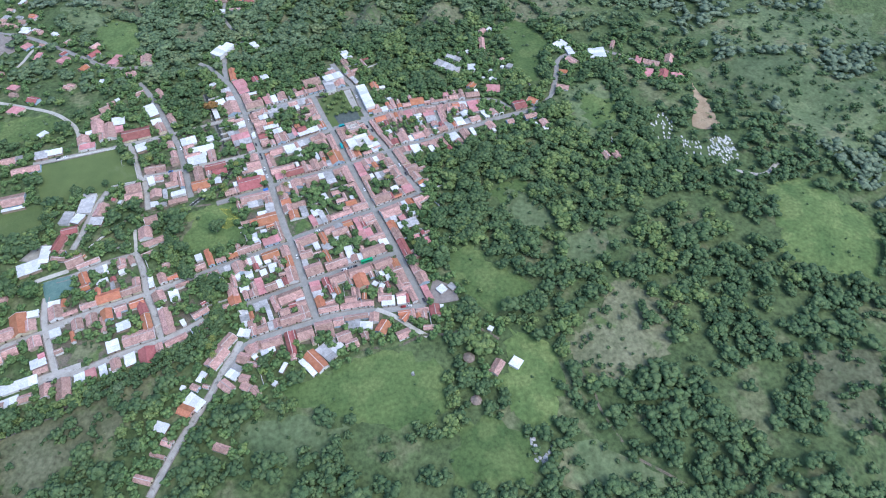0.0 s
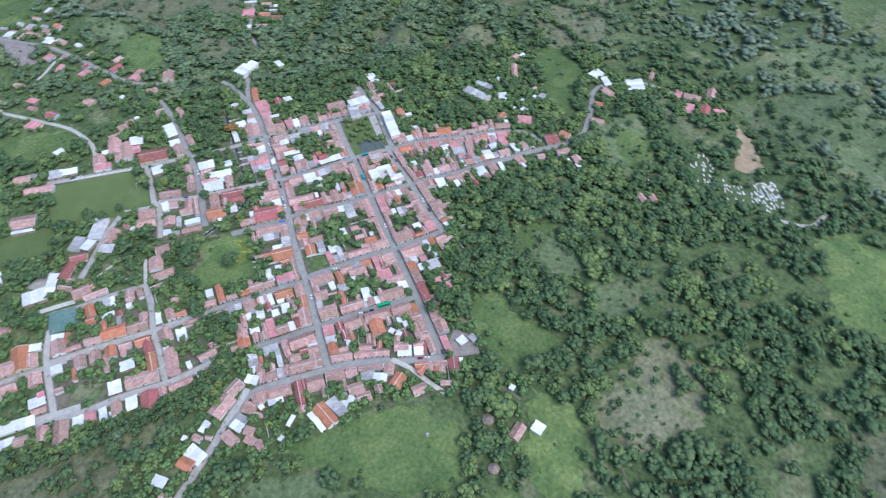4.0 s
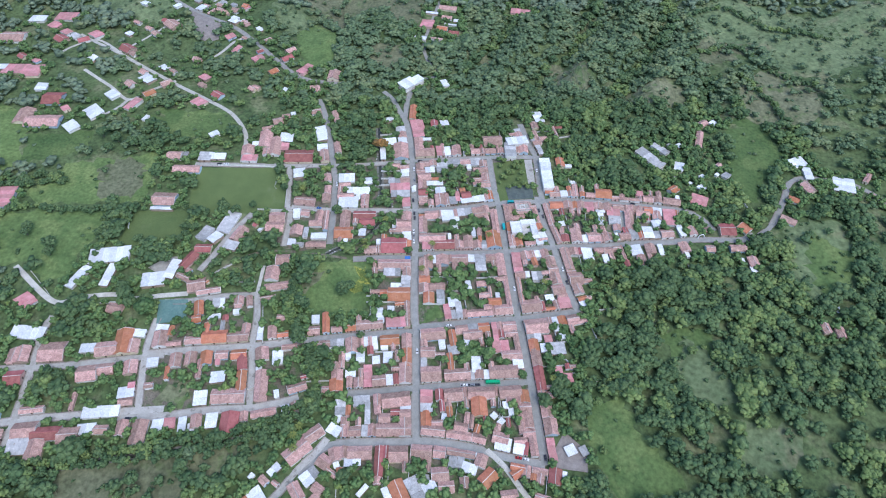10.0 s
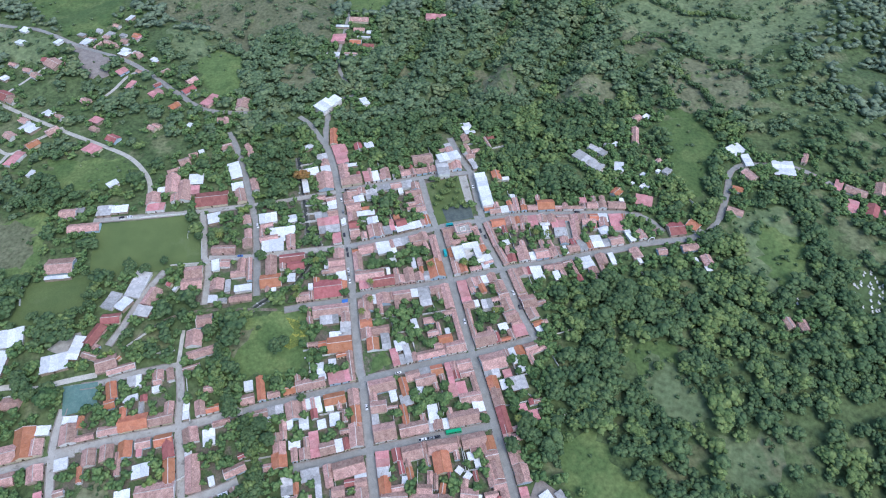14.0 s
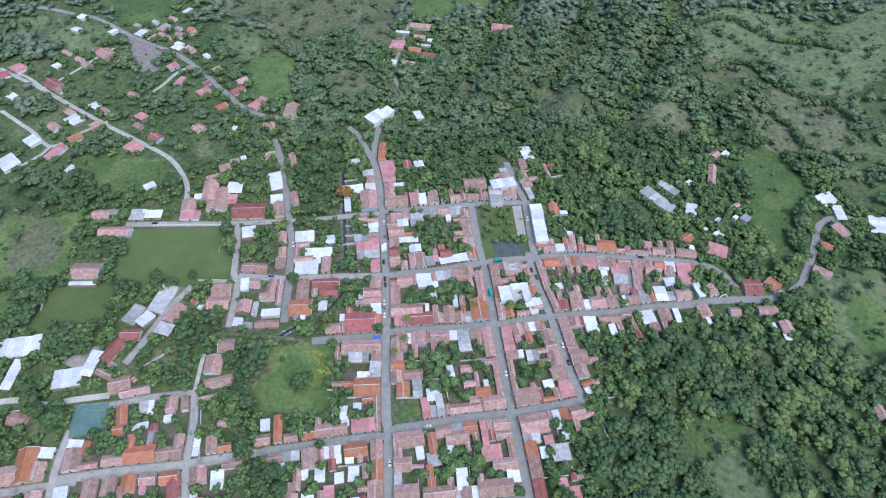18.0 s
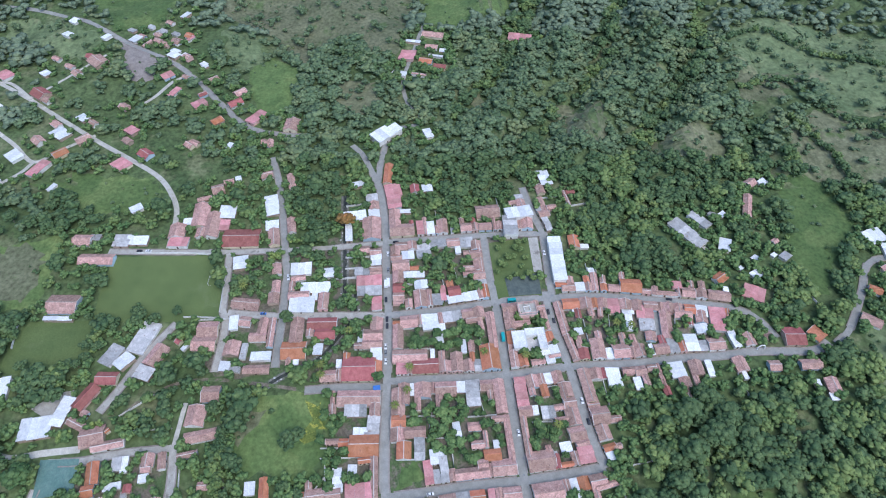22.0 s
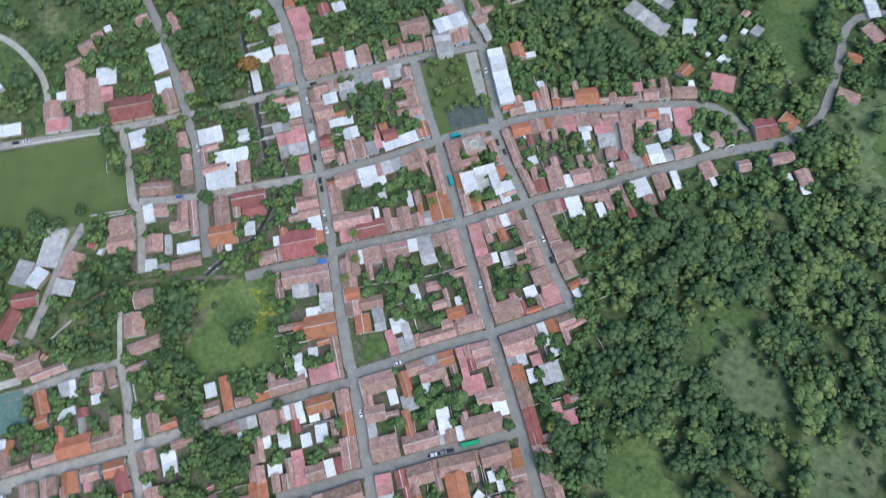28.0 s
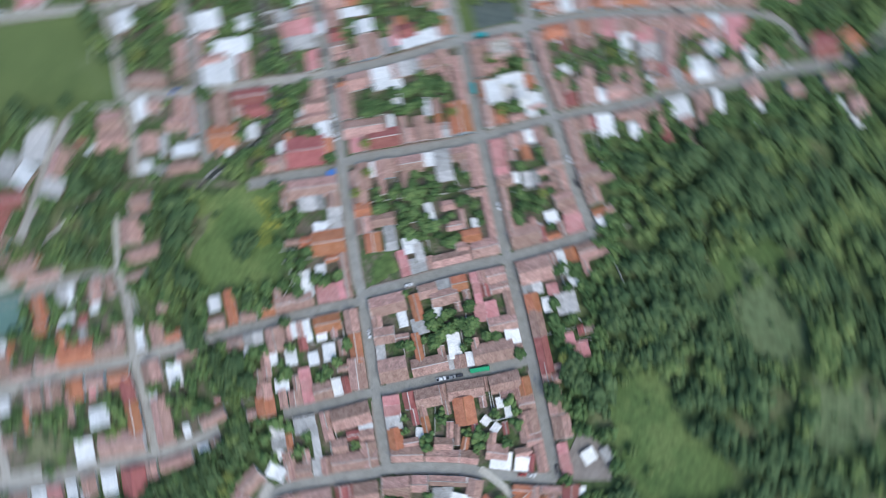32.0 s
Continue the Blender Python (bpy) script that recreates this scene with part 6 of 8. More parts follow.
    house(-11.4, 101.2, 12.9, 7.0, 1, 't', 'E')
    house(155.8, 101.1, 8.7, 4.5, 92, 't', 'N')
    house(255.7, 101.0, 6.5, 5.2, 28, 't', 'E')
    house(-102.5, 100.2, 10.0, 11.2, -2, 't', 'W')
    house(162.7, 100.0, 8.0, 4.1, 95, 't', 'N')
    house(-20.3, 99.8, 5.7, 4.4, -179, 't', 'N')
    house(181.8, 99.6, 6.2, 4.8, 95, 'r', 'N')
    house(272.8, 99.1, 12.1, 14.2, 1, 'r', 'S')
    house(126.1, 98.6, 8.8, 4.1, 92, 't', 'N')
    house(-46.7, 98.6, 6.4, 8.8, 0, 'w', 'W')
    house(49.2, 98.3, 3.7, 10.4, 2, 'w', 'S')
    house(-94.9, 98.2, 4.1, 12.1, -2, 'g', 'W')
    house(54.2, 97.7, 8.8, 4.4, 92, 't', 'N')
    house(-60.8, 97.7, 13.6, 13.3, 0, 'o', 'W')
    house(-179.7, 97.6, 15.4, 10.0, -116, 'g', 'S')
    house(231.0, 97.4, 5.5, 15.6, 7, 'w', 'S')
    house(-149.9, 96.0, 16.2, 8.0, -113, 't', 'S')
    house(241.1, 95.4, 7.5, 10.2, 7, 't', 'S')
    house(66.8, 95.3, 11.3, 5.3, 2, 'w', 'E')
    house(201.3, 95.1, 9.4, 13.3, 3, 'w', 'S')
    house(208.3, 94.9, 6.0, 7.4, 3, 'g', 'S')
    house(452.7, 94.7, 10.7, 17.1, -41, 'r', 'W')
    house(194.8, 94.4, 5.0, 7.7, 3, 'o', 'S')
    house(121.1, 94.2, 5.0, 19.4, 10, 't', 'W')
    house(-82.6, 94.0, 13.4, 6.9, 0, 'w', 'E')
    house(217.5, 93.7, 11.6, 9.3, 3, 't', 'S')
    house(188.4, 93.4, 7.2, 12.2, 5, 'g', 'S')
    house(-8.2, 93.3, 7.4, 9.9, 0, 'w', 'E')
    house(179.8, 93.0, 10.0, 7.1, 5, 't', 'S')
    house(-27.3, 92.3, 5.0, 4.7, 90, 'o', 'N')
    house(137.7, 92.2, 9.7, 15.4, 2, 't', 'S')
    house(165.5, 92.0, 8.2, 9.0, 5, 't', 'S')
    house(-168.9, 91.7, 11.8, 11.0, -127, 'w', 'S')
    house(152.7, 91.6, 11.3, 10.6, 2, 't', 'S')
    house(14.4, 91.4, 21.4, 10.2, 0, 't', 'W')
    house(159.9, 91.1, 4.0, 7.0, 5, 't', 'S')
    house(28.5, 91.1, 2.9, 11.4, 1, 'w', 'S')
    house(173.7, 90.7, 3.1, 8.7, 5, 'w', 'S')
    house(144.8, 90.6, 5.0, 7.5, 2, 'w', 'S')
    house(127.8, 90.5, 7.0, 8.1, 2, 'r', 'S')
    house(54.4, 89.9, 3.5, 7.4, 2, 'o', 'S')
    house(107.8, 89.8, 4.0, 7.5, -80, 't', 'N')
    house(-64.9, 89.5, 3.5, 5.9, 0, 't', 'W')
    house(34.4, 89.5, 4.3, 10.2, 2, 't', 'S')
    house(-60.1, 89.4, 3.6, 4.6, 0, 'w', 'W')
    house(105.4, 88.8, 6.0, 8.0, 7, 'w', 'S')
    house(82.4, 88.7, 4.3, 11.0, 2, 't', 'W')
    house(468.0, 88.4, 11.8, 11.0, 0, 'p', 'N')
    house(-32.2, 87.4, 3.7, 6.3, -0, 'w', 'S')
    house(-105.3, 87.4, 7.0, 7.4, -2, 'w', 'W')
    house(87.5, 86.8, 6.0, 8.4, 7, 'o', 'S')
    house(-98.3, 84.9, 7.2, 4.1, -8, 'g', 'S')
    house(67.3, 84.8, 12.7, 18.5, 2, 'o', 'S')
    house(-84.7, 84.4, 17.1, 6.3, -8, 't', 'S')
    house(58.2, 84.3, 6.0, 7.6, 2, 'g', 'S')
    house(51.7, 84.1, 7.0, 7.6, 2, 't', 'S')
    house(36.2, 83.6, 8.0, 7.5, 2, 't', 'S')
    house(44.1, 83.6, 8.1, 14.3, 2, 't', 'S')
    house(-8.7, 83.6, 10.0, 7.1, -90, 'o', 'N')
    house(-153.8, 83.3, 9.4, 9.0, -114, 'g', 'S')
    house(13.5, 82.9, 4.0, 7.2, 1, 't', 'S')
    house(23.7, 82.0, 17.2, 10.9, 1, 'r', 'S')
    house(-18.9, 81.3, 21.6, 17.6, -0, 'r', 'S')
    house(97.4, 80.9, 12.4, 12.4, 7, 't', 'S')
    house(-176.1, 80.6, 15.3, 9.0, -2, 'r', 'S')
    house(8.5, 80.3, 7.3, 10.7, 1, 'p', 'S')
    house(-31.7, 79.0, 4.0, 7.8, -0, 't', 'S')
    house(229.1, 78.6, 8.7, 8.6, 7, 't', 'N')
    house(274.7, 78.4, 14.2, 7.6, 1, 't', 'N')
    house(208.1, 78.3, 4.6, 12.2, 3, 'w', 'N')
    house(250.6, 78.1, 8.0, 7.8, -1, 't', 'N')
    house(199.1, 77.3, 9.1, 10.3, 3, 't', 'N')
    house(162.1, 76.6, 7.8, 7.1, 5, 't', 'N')
    house(186.1, 76.4, 10.0, 10.4, 5, 'w', 'N')
    house(138.3, 75.1, 3.0, 6.8, 2, 'r', 'N')
    house(132.8, 74.6, 8.0, 7.6, 2, 't', 'N')
    house(-252.3, 73.7, 32.3, 15.5, 7, 'w', 'S')
    house(101.5, 73.3, 5.7, 7.8, 7, 'w', 'N')
    house(107.8, 73.2, 7.0, 7.2, 7, 't', 'N')
    house(174.7, 72.9, 2.8, 16.0, 5, 't', 'N')
    house(144.1, 72.9, 9.3, 13.5, 2, 'w', 'N')
    house(229.3, 72.4, 3.4, 6.9, 7, 'w', 'N')
    house(97.4, 72.1, 4.0, 6.8, 7, 't', 'N')
    house(108.4, 72.0, 6.4, 4.0, 7, 'g', 'N')
    house(91.5, 70.6, 8.0, 8.4, 7, 't', 'N')
    house(164.5, 69.8, 7.6, 4.2, -85, 't', 'N')
    house(196.8, 69.2, 6.3, 3.8, -87, 't', 'N')
    house(61.6, 68.8, 8.0, 7.2, 2, 't', 'N')
    house(45.6, 68.3, 6.0, 7.3, 2, 'w', 'N')
    house(-186.7, 68.1, 17.6, 9.0, -114, 'r', 'S')
    house(28.3, 68.0, 3.0, 6.8, 1, 't', 'N')
    house(158.8, 68.0, 4.9, 9.0, 5, 'w', 'N')
    house(-109.9, 67.9, 11.4, 11.0, 2, 't', 'N')
    house(36.2, 67.6, 13.6, 9.9, 2, 't', 'N')
    house(189.1, 67.6, 7.5, 7.7, 5, 't', 'N')
    house(15.3, 67.2, 3.0, 7.9, 1, 'w', 'N')
    house(21.6, 66.3, 10.5, 9.9, 1, 't', 'N')
    house(127.4, 66.2, 5.0, 21.1, 7, 't', 'W')
    house(84.4, 65.2, 6.0, 21.2, 3, 'p', 'W')
    house(274.0, 65.1, 4.6, 5.8, 1, 'w', 'N')
    house(111.2, 64.7, 10.0, 7.6, -83, 't', 'N')
    house(98.2, 64.6, 8.8, 5.1, -83, 'o', 'N')
    house(-18.0, 64.3, 27.0, 11.0, -0, 't', 'N')
    house(53.2, 64.2, 8.8, 18.2, 2, 'g', 'N')
    house(6.9, 63.9, 9.0, 7.5, -90, 't', 'S')
    house(90.4, 63.9, 5.4, 4.3, -83, 't', 'N')
    house(283.0, 63.2, 8.8, 10.9, 1, 't', 'N')
    house(10.0, 63.0, 7.4, 11.6, -0, 't', 'W')
    house(-34.2, 62.8, 3.0, 8.5, 3, 't', 'N')
    house(63.9, 62.2, 6.7, 3.9, -88, 't', 'N')
    house(175.7, 62.1, 6.4, 4.8, -85, 'r', 'N')
    house(68.5, 61.2, 4.5, 22.8, 3, 't', 'E')
    house(188.1, 59.9, 8.1, 4.1, -85, 't', 'N')
    house(-197.3, 58.7, 19.6, 8.0, 79, 'w', 'S')
    house(31.9, 58.5, 8.8, 4.6, -88, 't', 'N')
    house(18.6, 57.2, 8.9, 4.1, -89, 't', 'N')
    house(-183.7, 56.9, 4.6, 4.6, -26, 't', 'E')
    house(110.8, 56.3, 4.0, 25.4, 7, 't', 'E')
    house(112.4, 55.8, 8.0, 7.5, -83, 't', 'N')
    house(280.6, 55.7, 4.9, 5.9, 1, 'w', 'N')
    house(-33.8, 55.4, 7.0, 4.9, -87, 't', 'N')
    house(6.9, 54.9, 9.0, 7.7, -90, 't', 'S')
    house(-6.6, 54.5, 6.8, 8.8, -0, 't', 'E')
    house(-19.6, 54.3, 13.9, 8.0, -0, 'g', 'N')
    house(127.9, 54.1, 3.0, 6.9, -83, 't', 'S')
    house(-116.3, 53.5, 11.9, 13.7, -2, 't', 'W')
    house(105.8, 53.2, 6.7, 4.3, -173, 't', 'N')
    house(8.1, 52.9, 4.0, 32.7, -0, 't', 'W')
    house(-246.5, 52.8, 22.6, 7.0, 84, 'w', 'S')
    house(90.6, 51.7, 4.5, 6.3, 3, 'w', 'W')
    house(-270.2, 51.6, 23.5, 8.0, 67, 'w', 'S')
    house(85.1, 51.0, 7.0, 7.7, -87, 't', 'S')
    house(-186.6, 50.2, 12.3, 5.5, -26, 't', 'N')
    house(98.7, 49.7, 8.7, 8.4, 3, 'g', 'W')
    house(-209.9, 48.4, 18.4, 14.9, 9, 'w', 'S')
    house(130.4, 47.1, 11.4, 11.6, 7, 't', 'W')
    house(67.6, 46.6, 8.8, 4.2, -177, 't', 'N')
    house(7.2, 46.4, 8.0, 8.4, -90, 'o', 'S')
    house(113.1, 46.3, 11.0, 8.3, -83, 't', 'N')
    house(-8.2, 46.0, 7.7, 9.6, -0, 'g', 'E')
    house(-166.9, 45.6, 3.2, 2.5, 44, 'o', 'E')
    house(106.1, 44.9, 8.7, 3.8, -173, 't', 'N')
    house(139.5, 44.7, 6.7, 4.6, 7, 't', 'N')
    house(-174.3, 42.2, 14.1, 13.1, 5, 't', 'S')
    house(52.7, 42.1, 8.4, 5.7, 3, 't', 'E')
    house(-110.7, 40.7, 19.4, 7.5, -2, 't', 'W')
    house(-16.1, 40.7, 8.7, 6.1, -0, 'w', 'E')
    house(-9.6, 40.0, 3.0, 8.4, -90, 'g', 'N')
    house(16.7, 39.6, 13.2, 7.5, -0, 't', 'W')
    house(42.0, 39.3, 4.6, 12.1, 7, 'w', 'S')
    house(-164.1, 38.1, 19.0, 3.0, 10, 't', 'S')
    house(6.8, 37.9, 9.0, 7.8, -90, 't', 'S')
    house(130.7, 36.0, 10.0, 7.5, -77, 't', 'S')
    house(115.3, 35.9, 10.8, 9.1, 13, 't', 'E')
    house(-32.4, 34.9, 8.1, 3.7, 180, 't', 'N')
    house(84.0, 34.6, 2.6, 25.9, 3, 't', 'W')
    house(-25.5, 34.0, 6.3, 5.4, -0, 'o', 'E')
    house(58.9, 33.7, 2.8, 11.0, 3, 't', 'E')
    house(74.4, 32.3, 4.0, 33.5, 3, 't', 'E')
    house(-12.2, 31.9, 17.8, 13.6, -0, 'o', 'E')
    house(53.9, 30.6, 8.2, 5.2, -177, 't', 'N')
    house(65.0, 30.5, 5.6, 3.8, 94, 'w', 'N')
    house(116.1, 29.7, 4.0, 7.8, -77, 't', 'N')
    house(-115.2, 29.5, 10.2, 4.2, 10, 't', 'W')
    house(19.4, 29.3, 6.4, 13.8, -0, 'g', 'W')
    house(10.1, 28.3, 8.9, 10.9, -0, 'o', 'W')
    house(-302.1, 28.3, 14.7, 11.8, -40, 'p', 'N')
    house(-138.3, 27.9, 7.8, 8.3, 5, 't', 'N')
    house(106.1, 27.5, 7.1, 7.1, 9, 'w', 'S')
    house(136.8, 27.3, 5.3, 3.7, 13, 't', 'N')
    house(130.4, 26.4, 8.2, 4.6, 13, 'o', 'W')
    house(95.6, 25.9, 6.3, 3.7, 97, 't', 'N')
    house(-129.7, 25.8, 4.9, 9.9, 10, 't', 'E')
    house(-178.0, 25.5, 9.0, 9.4, 1, 't', 'N')
    house(-150.9, 25.2, 4.0, 10.0, 5, 'w', 'N')
    house(62.1, 24.1, 10.4, 7.3, 4, 'o', 'S')
    house(29.4, 24.0, 8.6, 9.2, 7, 'w', 'S')
    house(-155.1, 23.8, 5.8, 5.8, 10, 'g', 'N')
    house(115.7, 23.1, 6.9, 9.1, 9, 'p', 'S')
    house(-12.9, 23.0, 7.4, 3.7, -175, 'o', 'N')
    house(98.9, 22.4, 3.5, 5.9, 7, 'g', 'S')
    house(-137.7, 22.3, 6.0, 5.6, 5, 't', 'N')
    house(133.5, 22.3, 6.0, 6.9, -77, 'w', 'S')
    house(110.6, 21.2, 5.0, 7.5, 9, 't', 'S')
    house(-231.6, 20.4, 12.0, 8.7, -12, 't', 'N')
    house(-167.6, 20.1, 7.2, 13.6, 10, 'o', 'N')
    house(99.5, 19.8, 4.0, 7.8, 7, 'r', 'S')
    house(56.1, 18.7, 6.5, 6.3, 4, 't', 'S')
    house(-19.5, 17.9, 5.4, 6.3, -0, 'w', 'E')
    house(105.2, 17.1, 8.0, 3.4, 9, 'o', 'S')
    house(134.7, 17.1, 14.1, 4.4, 9, 'p', 'W')
    house(-138.0, 16.5, 5.8, 5.2, 10, 'w', 'E')
    house(90.0, 16.2, 17.0, 12.2, 7, 't', 'S')
    house(61.1, 15.8, 4.0, 7.2, 4, 't', 'S')
    house(33.6, 14.8, 5.0, 15.6, 7, 'g', 'S')
    house(-6.4, 14.6, 4.9, 21.4, 5, 't', 'E')
    house(38.1, 13.5, 4.0, 6.6, 7, 't', 'S')
    house(24.4, 13.4, 5.2, 14.4, 7, 'p', 'S')
    house(29.1, 12.9, 4.0, 7.6, 7, 'g', 'S')
    house(70.4, 12.4, 14.5, 9.8, 4, 't', 'S')
    house(-154.3, 12.3, 9.9, 4.7, 10, 'w', 'N')
    house(-27.5, 12.1, 5.4, 14.2, 5, 'w', 'S')
    house(49.8, 11.3, 20.1, 11.7, 4, 't', 'S')
    house(-103.2, 11.1, 6.6, 5.0, 2, 't', 'W')
    house(-145.5, 10.8, 4.8, 5.0, 5, 'r', 'N')
    house(-167.1, 9.7, 7.2, 7.2, 10, 'o', 'N')
    house(-43.6, 9.6, 5.2, 4.1, 95, 't', 'N')
    house(-76.7, 8.8, 6.0, 7.9, 5, 'w', 'S')
    house(121.4, 6.5, 10.0, 8.3, 9, 't', 'N')
    house(112.9, 5.7, 7.0, 7.3, 9, 'o', 'N')
    house(-68.4, 5.2, 5.6, 18.9, 5, 'o', 'S')
    house(126.5, 5.2, 14.9, 4.2, 13, 't', 'N')
    house(102.8, 4.5, 5.0, 6.9, 7, 't', 'N')
    house(-29.6, 3.9, 9.0, 7.1, 5, 't', 'S')
    house(-39.6, 3.5, 11.0, 8.2, 5, 't', 'S')
    house(-146.4, 3.3, 3.3, 11.7, 4, 'g', 'S')
    house(92.9, 2.9, 16.2, 13.5, 7, 't', 'N')
    house(-191.6, 2.6, 9.4, 5.4, -4, 'w', 'W')
    house(107.7, 2.3, 4.6, 12.4, 9, 'w', 'N')
    house(-14.3, 1.9, 16.9, 9.6, 4, 'p', 'S')
    house(64.2, 0.9, 4.0, 6.5, 4, 't', 'N')
    house(-157.5, 0.4, 4.6, 11.4, 4, 'o', 'S')
    house(71.1, 0.2, 9.8, 6.4, 4, 't', 'N')
    house(-125.8, -0.3, 6.5, 11.2, 2, 't', 'E')
    house(-183.6, -0.5, 4.1, 8.6, -4, 'o', 'W')
    house(51.7, -0.5, 9.0, 7.6, 4, 'o', 'N')
    house(43.8, -0.8, 8.0, 6.8, 7, 'g', 'N')
    house(-288.6, -1.2, 25.2, 10.7, -6, 'w', 'E')
    house(119.6, -1.7, 7.9, 3.9, -81, 't', 'N')
    house(34.8, -1.9, 10.0, 6.9, 7, 't', 'N')
    house(-203.1, -2.5, 9.9, 7.1, -4, 'w', 'E')
    house(-108.0, -2.8, 6.7, 11.4, 7, 't', 'S')
    house(-115.1, -3.1, 3.2, 11.5, 2, 'w', 'W')
    house(317.1, -3.4, 7.0, 9.7, 1, 't', 'N')
    house(60.2, -4.5, 4.1, 16.2, 4, 'p', 'N')
    house(11.6, -5.3, 19.2, 10.7, 6, 't', 'N')
    house(43.0, -5.5, 14.8, 9.9, 7, 't', 'N')
    house(64.6, -5.6, 7.1, 5.0, -86, 'r', 'N')
    house(71.0, -5.8, 7.6, 5.2, -176, 't', 'N')
    house(54.6, -6.6, 5.5, 4.1, -86, 't', 'N')
    house(-19.8, -6.6, 14.5, 9.0, 4, 'o', 'N')
    house(327.0, -7.1, 7.1, 9.7, 0, 't', 'N')
    house(111.7, -7.8, 5.7, 5.3, 9, 'w', 'N')
    house(89.4, -8.6, 11.1, 7.3, 4, 'g', 'W')
    house(27.7, -9.1, 5.7, 14.3, 7, 'o', 'N')
    house(-215.9, -9.6, 12.9, 21.1, 7, 'o', 'S')
    house(-149.8, -9.7, 18.6, 11.3, 4, 'o', 'S')
    house(-189.3, -9.7, 10.2, 14.2, 5, 't', 'S')
    house(99.8, -10.3, 6.0, 6.1, 4, 'p', 'W')
    house(-131.1, -10.3, 15.5, 9.0, 4, 't', 'S')
    house(-6.7, -10.7, 7.5, 12.1, 1, 't', 'E')
    house(-30.8, -10.8, 4.6, 11.5, 5, 'w', 'N')
    house(-37.3, -11.8, 3.2, 7.0, 5, 'w', 'N')
    house(-34.1, -11.9, 3.0, 7.9, 5, 't', 'N')
    house(4.3, -12.1, 5.4, 9.3, 1, 't', 'W')
    house(49.3, -12.1, 5.3, 3.6, -83, 't', 'N')
    house(38.5, -12.3, 4.6, 8.0, 7, 'w', 'N')
    house(77.1, -12.4, 4.2, 19.3, 4, 't', 'E')
    house(-40.6, -12.6, 4.0, 8.2, 5, 't', 'N')
    house(-23.3, -14.0, 5.4, 9.7, 5, 'w', 'N')
    house(19.6, -14.0, 8.7, 5.0, -84, 'w', 'N')
    house(-16.9, -14.2, 3.6, 8.3, 4, 't', 'N')
    house(-47.4, -14.8, 9.8, 12.8, 5, 't', 'N')
    house(-203.9, -14.9, 12.1, 11.8, 3, 't', 'E')
    house(-240.1, -15.1, 10.9, 8.0, 7, 'w', 'S')
    house(88.3, -15.9, 7.7, 10.1, 3, 'o', 'W')
    house(63.4, -16.5, 12.7, 9.9, 4, 'p', 'E')
    house(-129.6, -16.8, 11.2, 8.4, 4, 'o', 'N')
    house(-226.2, -17.2, 15.6, 12.5, 7, 't', 'S')
    house(-265.7, -17.8, 19.0, 16.1, 3, 't', 'S')
    house(95.5, -18.1, 4.6, 7.8, 3, 'w', 'W')
    house(-62.5, -18.2, 3.9, 4.1, 5, 'w', 'N')
    house(105.9, -18.5, 11.4, 11.2, 3, 'g', 'W')
    house(27.8, -19.0, 8.5, 8.9, 7, 'g', 'N')
    house(-33.5, -19.1, 7.1, 4.8, -85, 'r', 'N')
    house(-141.6, -20.8, 9.5, 7.3, 4, 't', 'N')
    house(-152.5, -21.1, 8.9, 11.2, 4, 'o', 'N')
    house(8.9, -21.1, 11.0, 8.9, 1, 't', 'W')
    house(-281.9, -21.2, 11.2, 13.9, 7, 't', 'E')
    house(-163.5, -22.4, 8.7, 11.1, 4, 't', 'N')
    house(-110.7, -22.5, 7.0, 8.2, 9, 't', 'W')
    house(-289.8, -23.1, 11.2, 11.9, 3, 't', 'S')
    house(17.9, -23.5, 7.6, 4.1, 1, 't', 'N')
    house(-13.6, -23.5, 3.7, 8.3, 1, 't', 'E')
    house(-174.2, -23.8, 8.6, 11.5, 5, 't', 'N')
    house(-49.3, -24.1, 4.0, 6.4, 5, 'w', 'N')
    house(70.9, -24.2, 15.3, 8.3, 3, 't', 'E')
    house(-53.9, -24.2, 7.5, 4.9, 92, 't', 'N')
    house(-100.5, -24.4, 7.7, 11.9, 7, 'w', 'N')
    house(-193.1, -24.4, 8.2, 9.5, 7, 'w', 'N')
    house(-40.5, -24.7, 6.4, 8.8, 5, 'w', 'N')
    house(-6.1, -25.1, 6.9, 15.9, 1, 'o', 'E')
    house(-20.5, -25.2, 6.8, 9.3, 1, 'w', 'E')
    house(-143.5, -26.7, 3.5, 7.5, 4, 'p', 'N')
    house(87.5, -26.8, 7.7, 14.1, 3, 't', 'W')
    house(-28.9, -27.2, 5.7, 6.8, 5, 'w', 'N')
    house(-127.2, -27.9, 4.4, 14.0, 9, 'r', 'E')
    house(5.7, -29.5, 4.8, 8.2, 1, 'g', 'W')
    house(25.4, -29.7, 4.5, 15.3, 4, 'o', 'S')
    house(-53.6, -30.7, 4.6, 6.1, 2, 't', 'S')
    house(-201.2, -31.4, 9.9, 10.4, 9, 't', 'E')
    house(74.6, -31.5, 8.0, 6.9, -87, 'w', 'N')
    house(44.3, -31.7, 7.0, 13.5, 1, 'w', 'S')
    house(-222.3, -31.8, 11.9, 8.8, 7, 't', 'N')
    house(-58.2, -32.1, 6.7, 5.1, 92, 't', 'N')
    house(55.0, -32.8, 6.9, 4.7, 94, 't', 'N')
    house(-155.6, -33.0, 3.9, 15.5, 4, 't', 'N')
    house(-112.3, -33.4, 3.4, 3.4, 9, 'w', 'W')
    house(-233.9, -33.5, 14.3, 12.9, 7, 't', 'N')
    house(110.9, -33.9, 3.5, 4.8, 3, 'r', 'W')
    house(-14.5, -34.2, 6.2, 4.0, 180, 't', 'N')
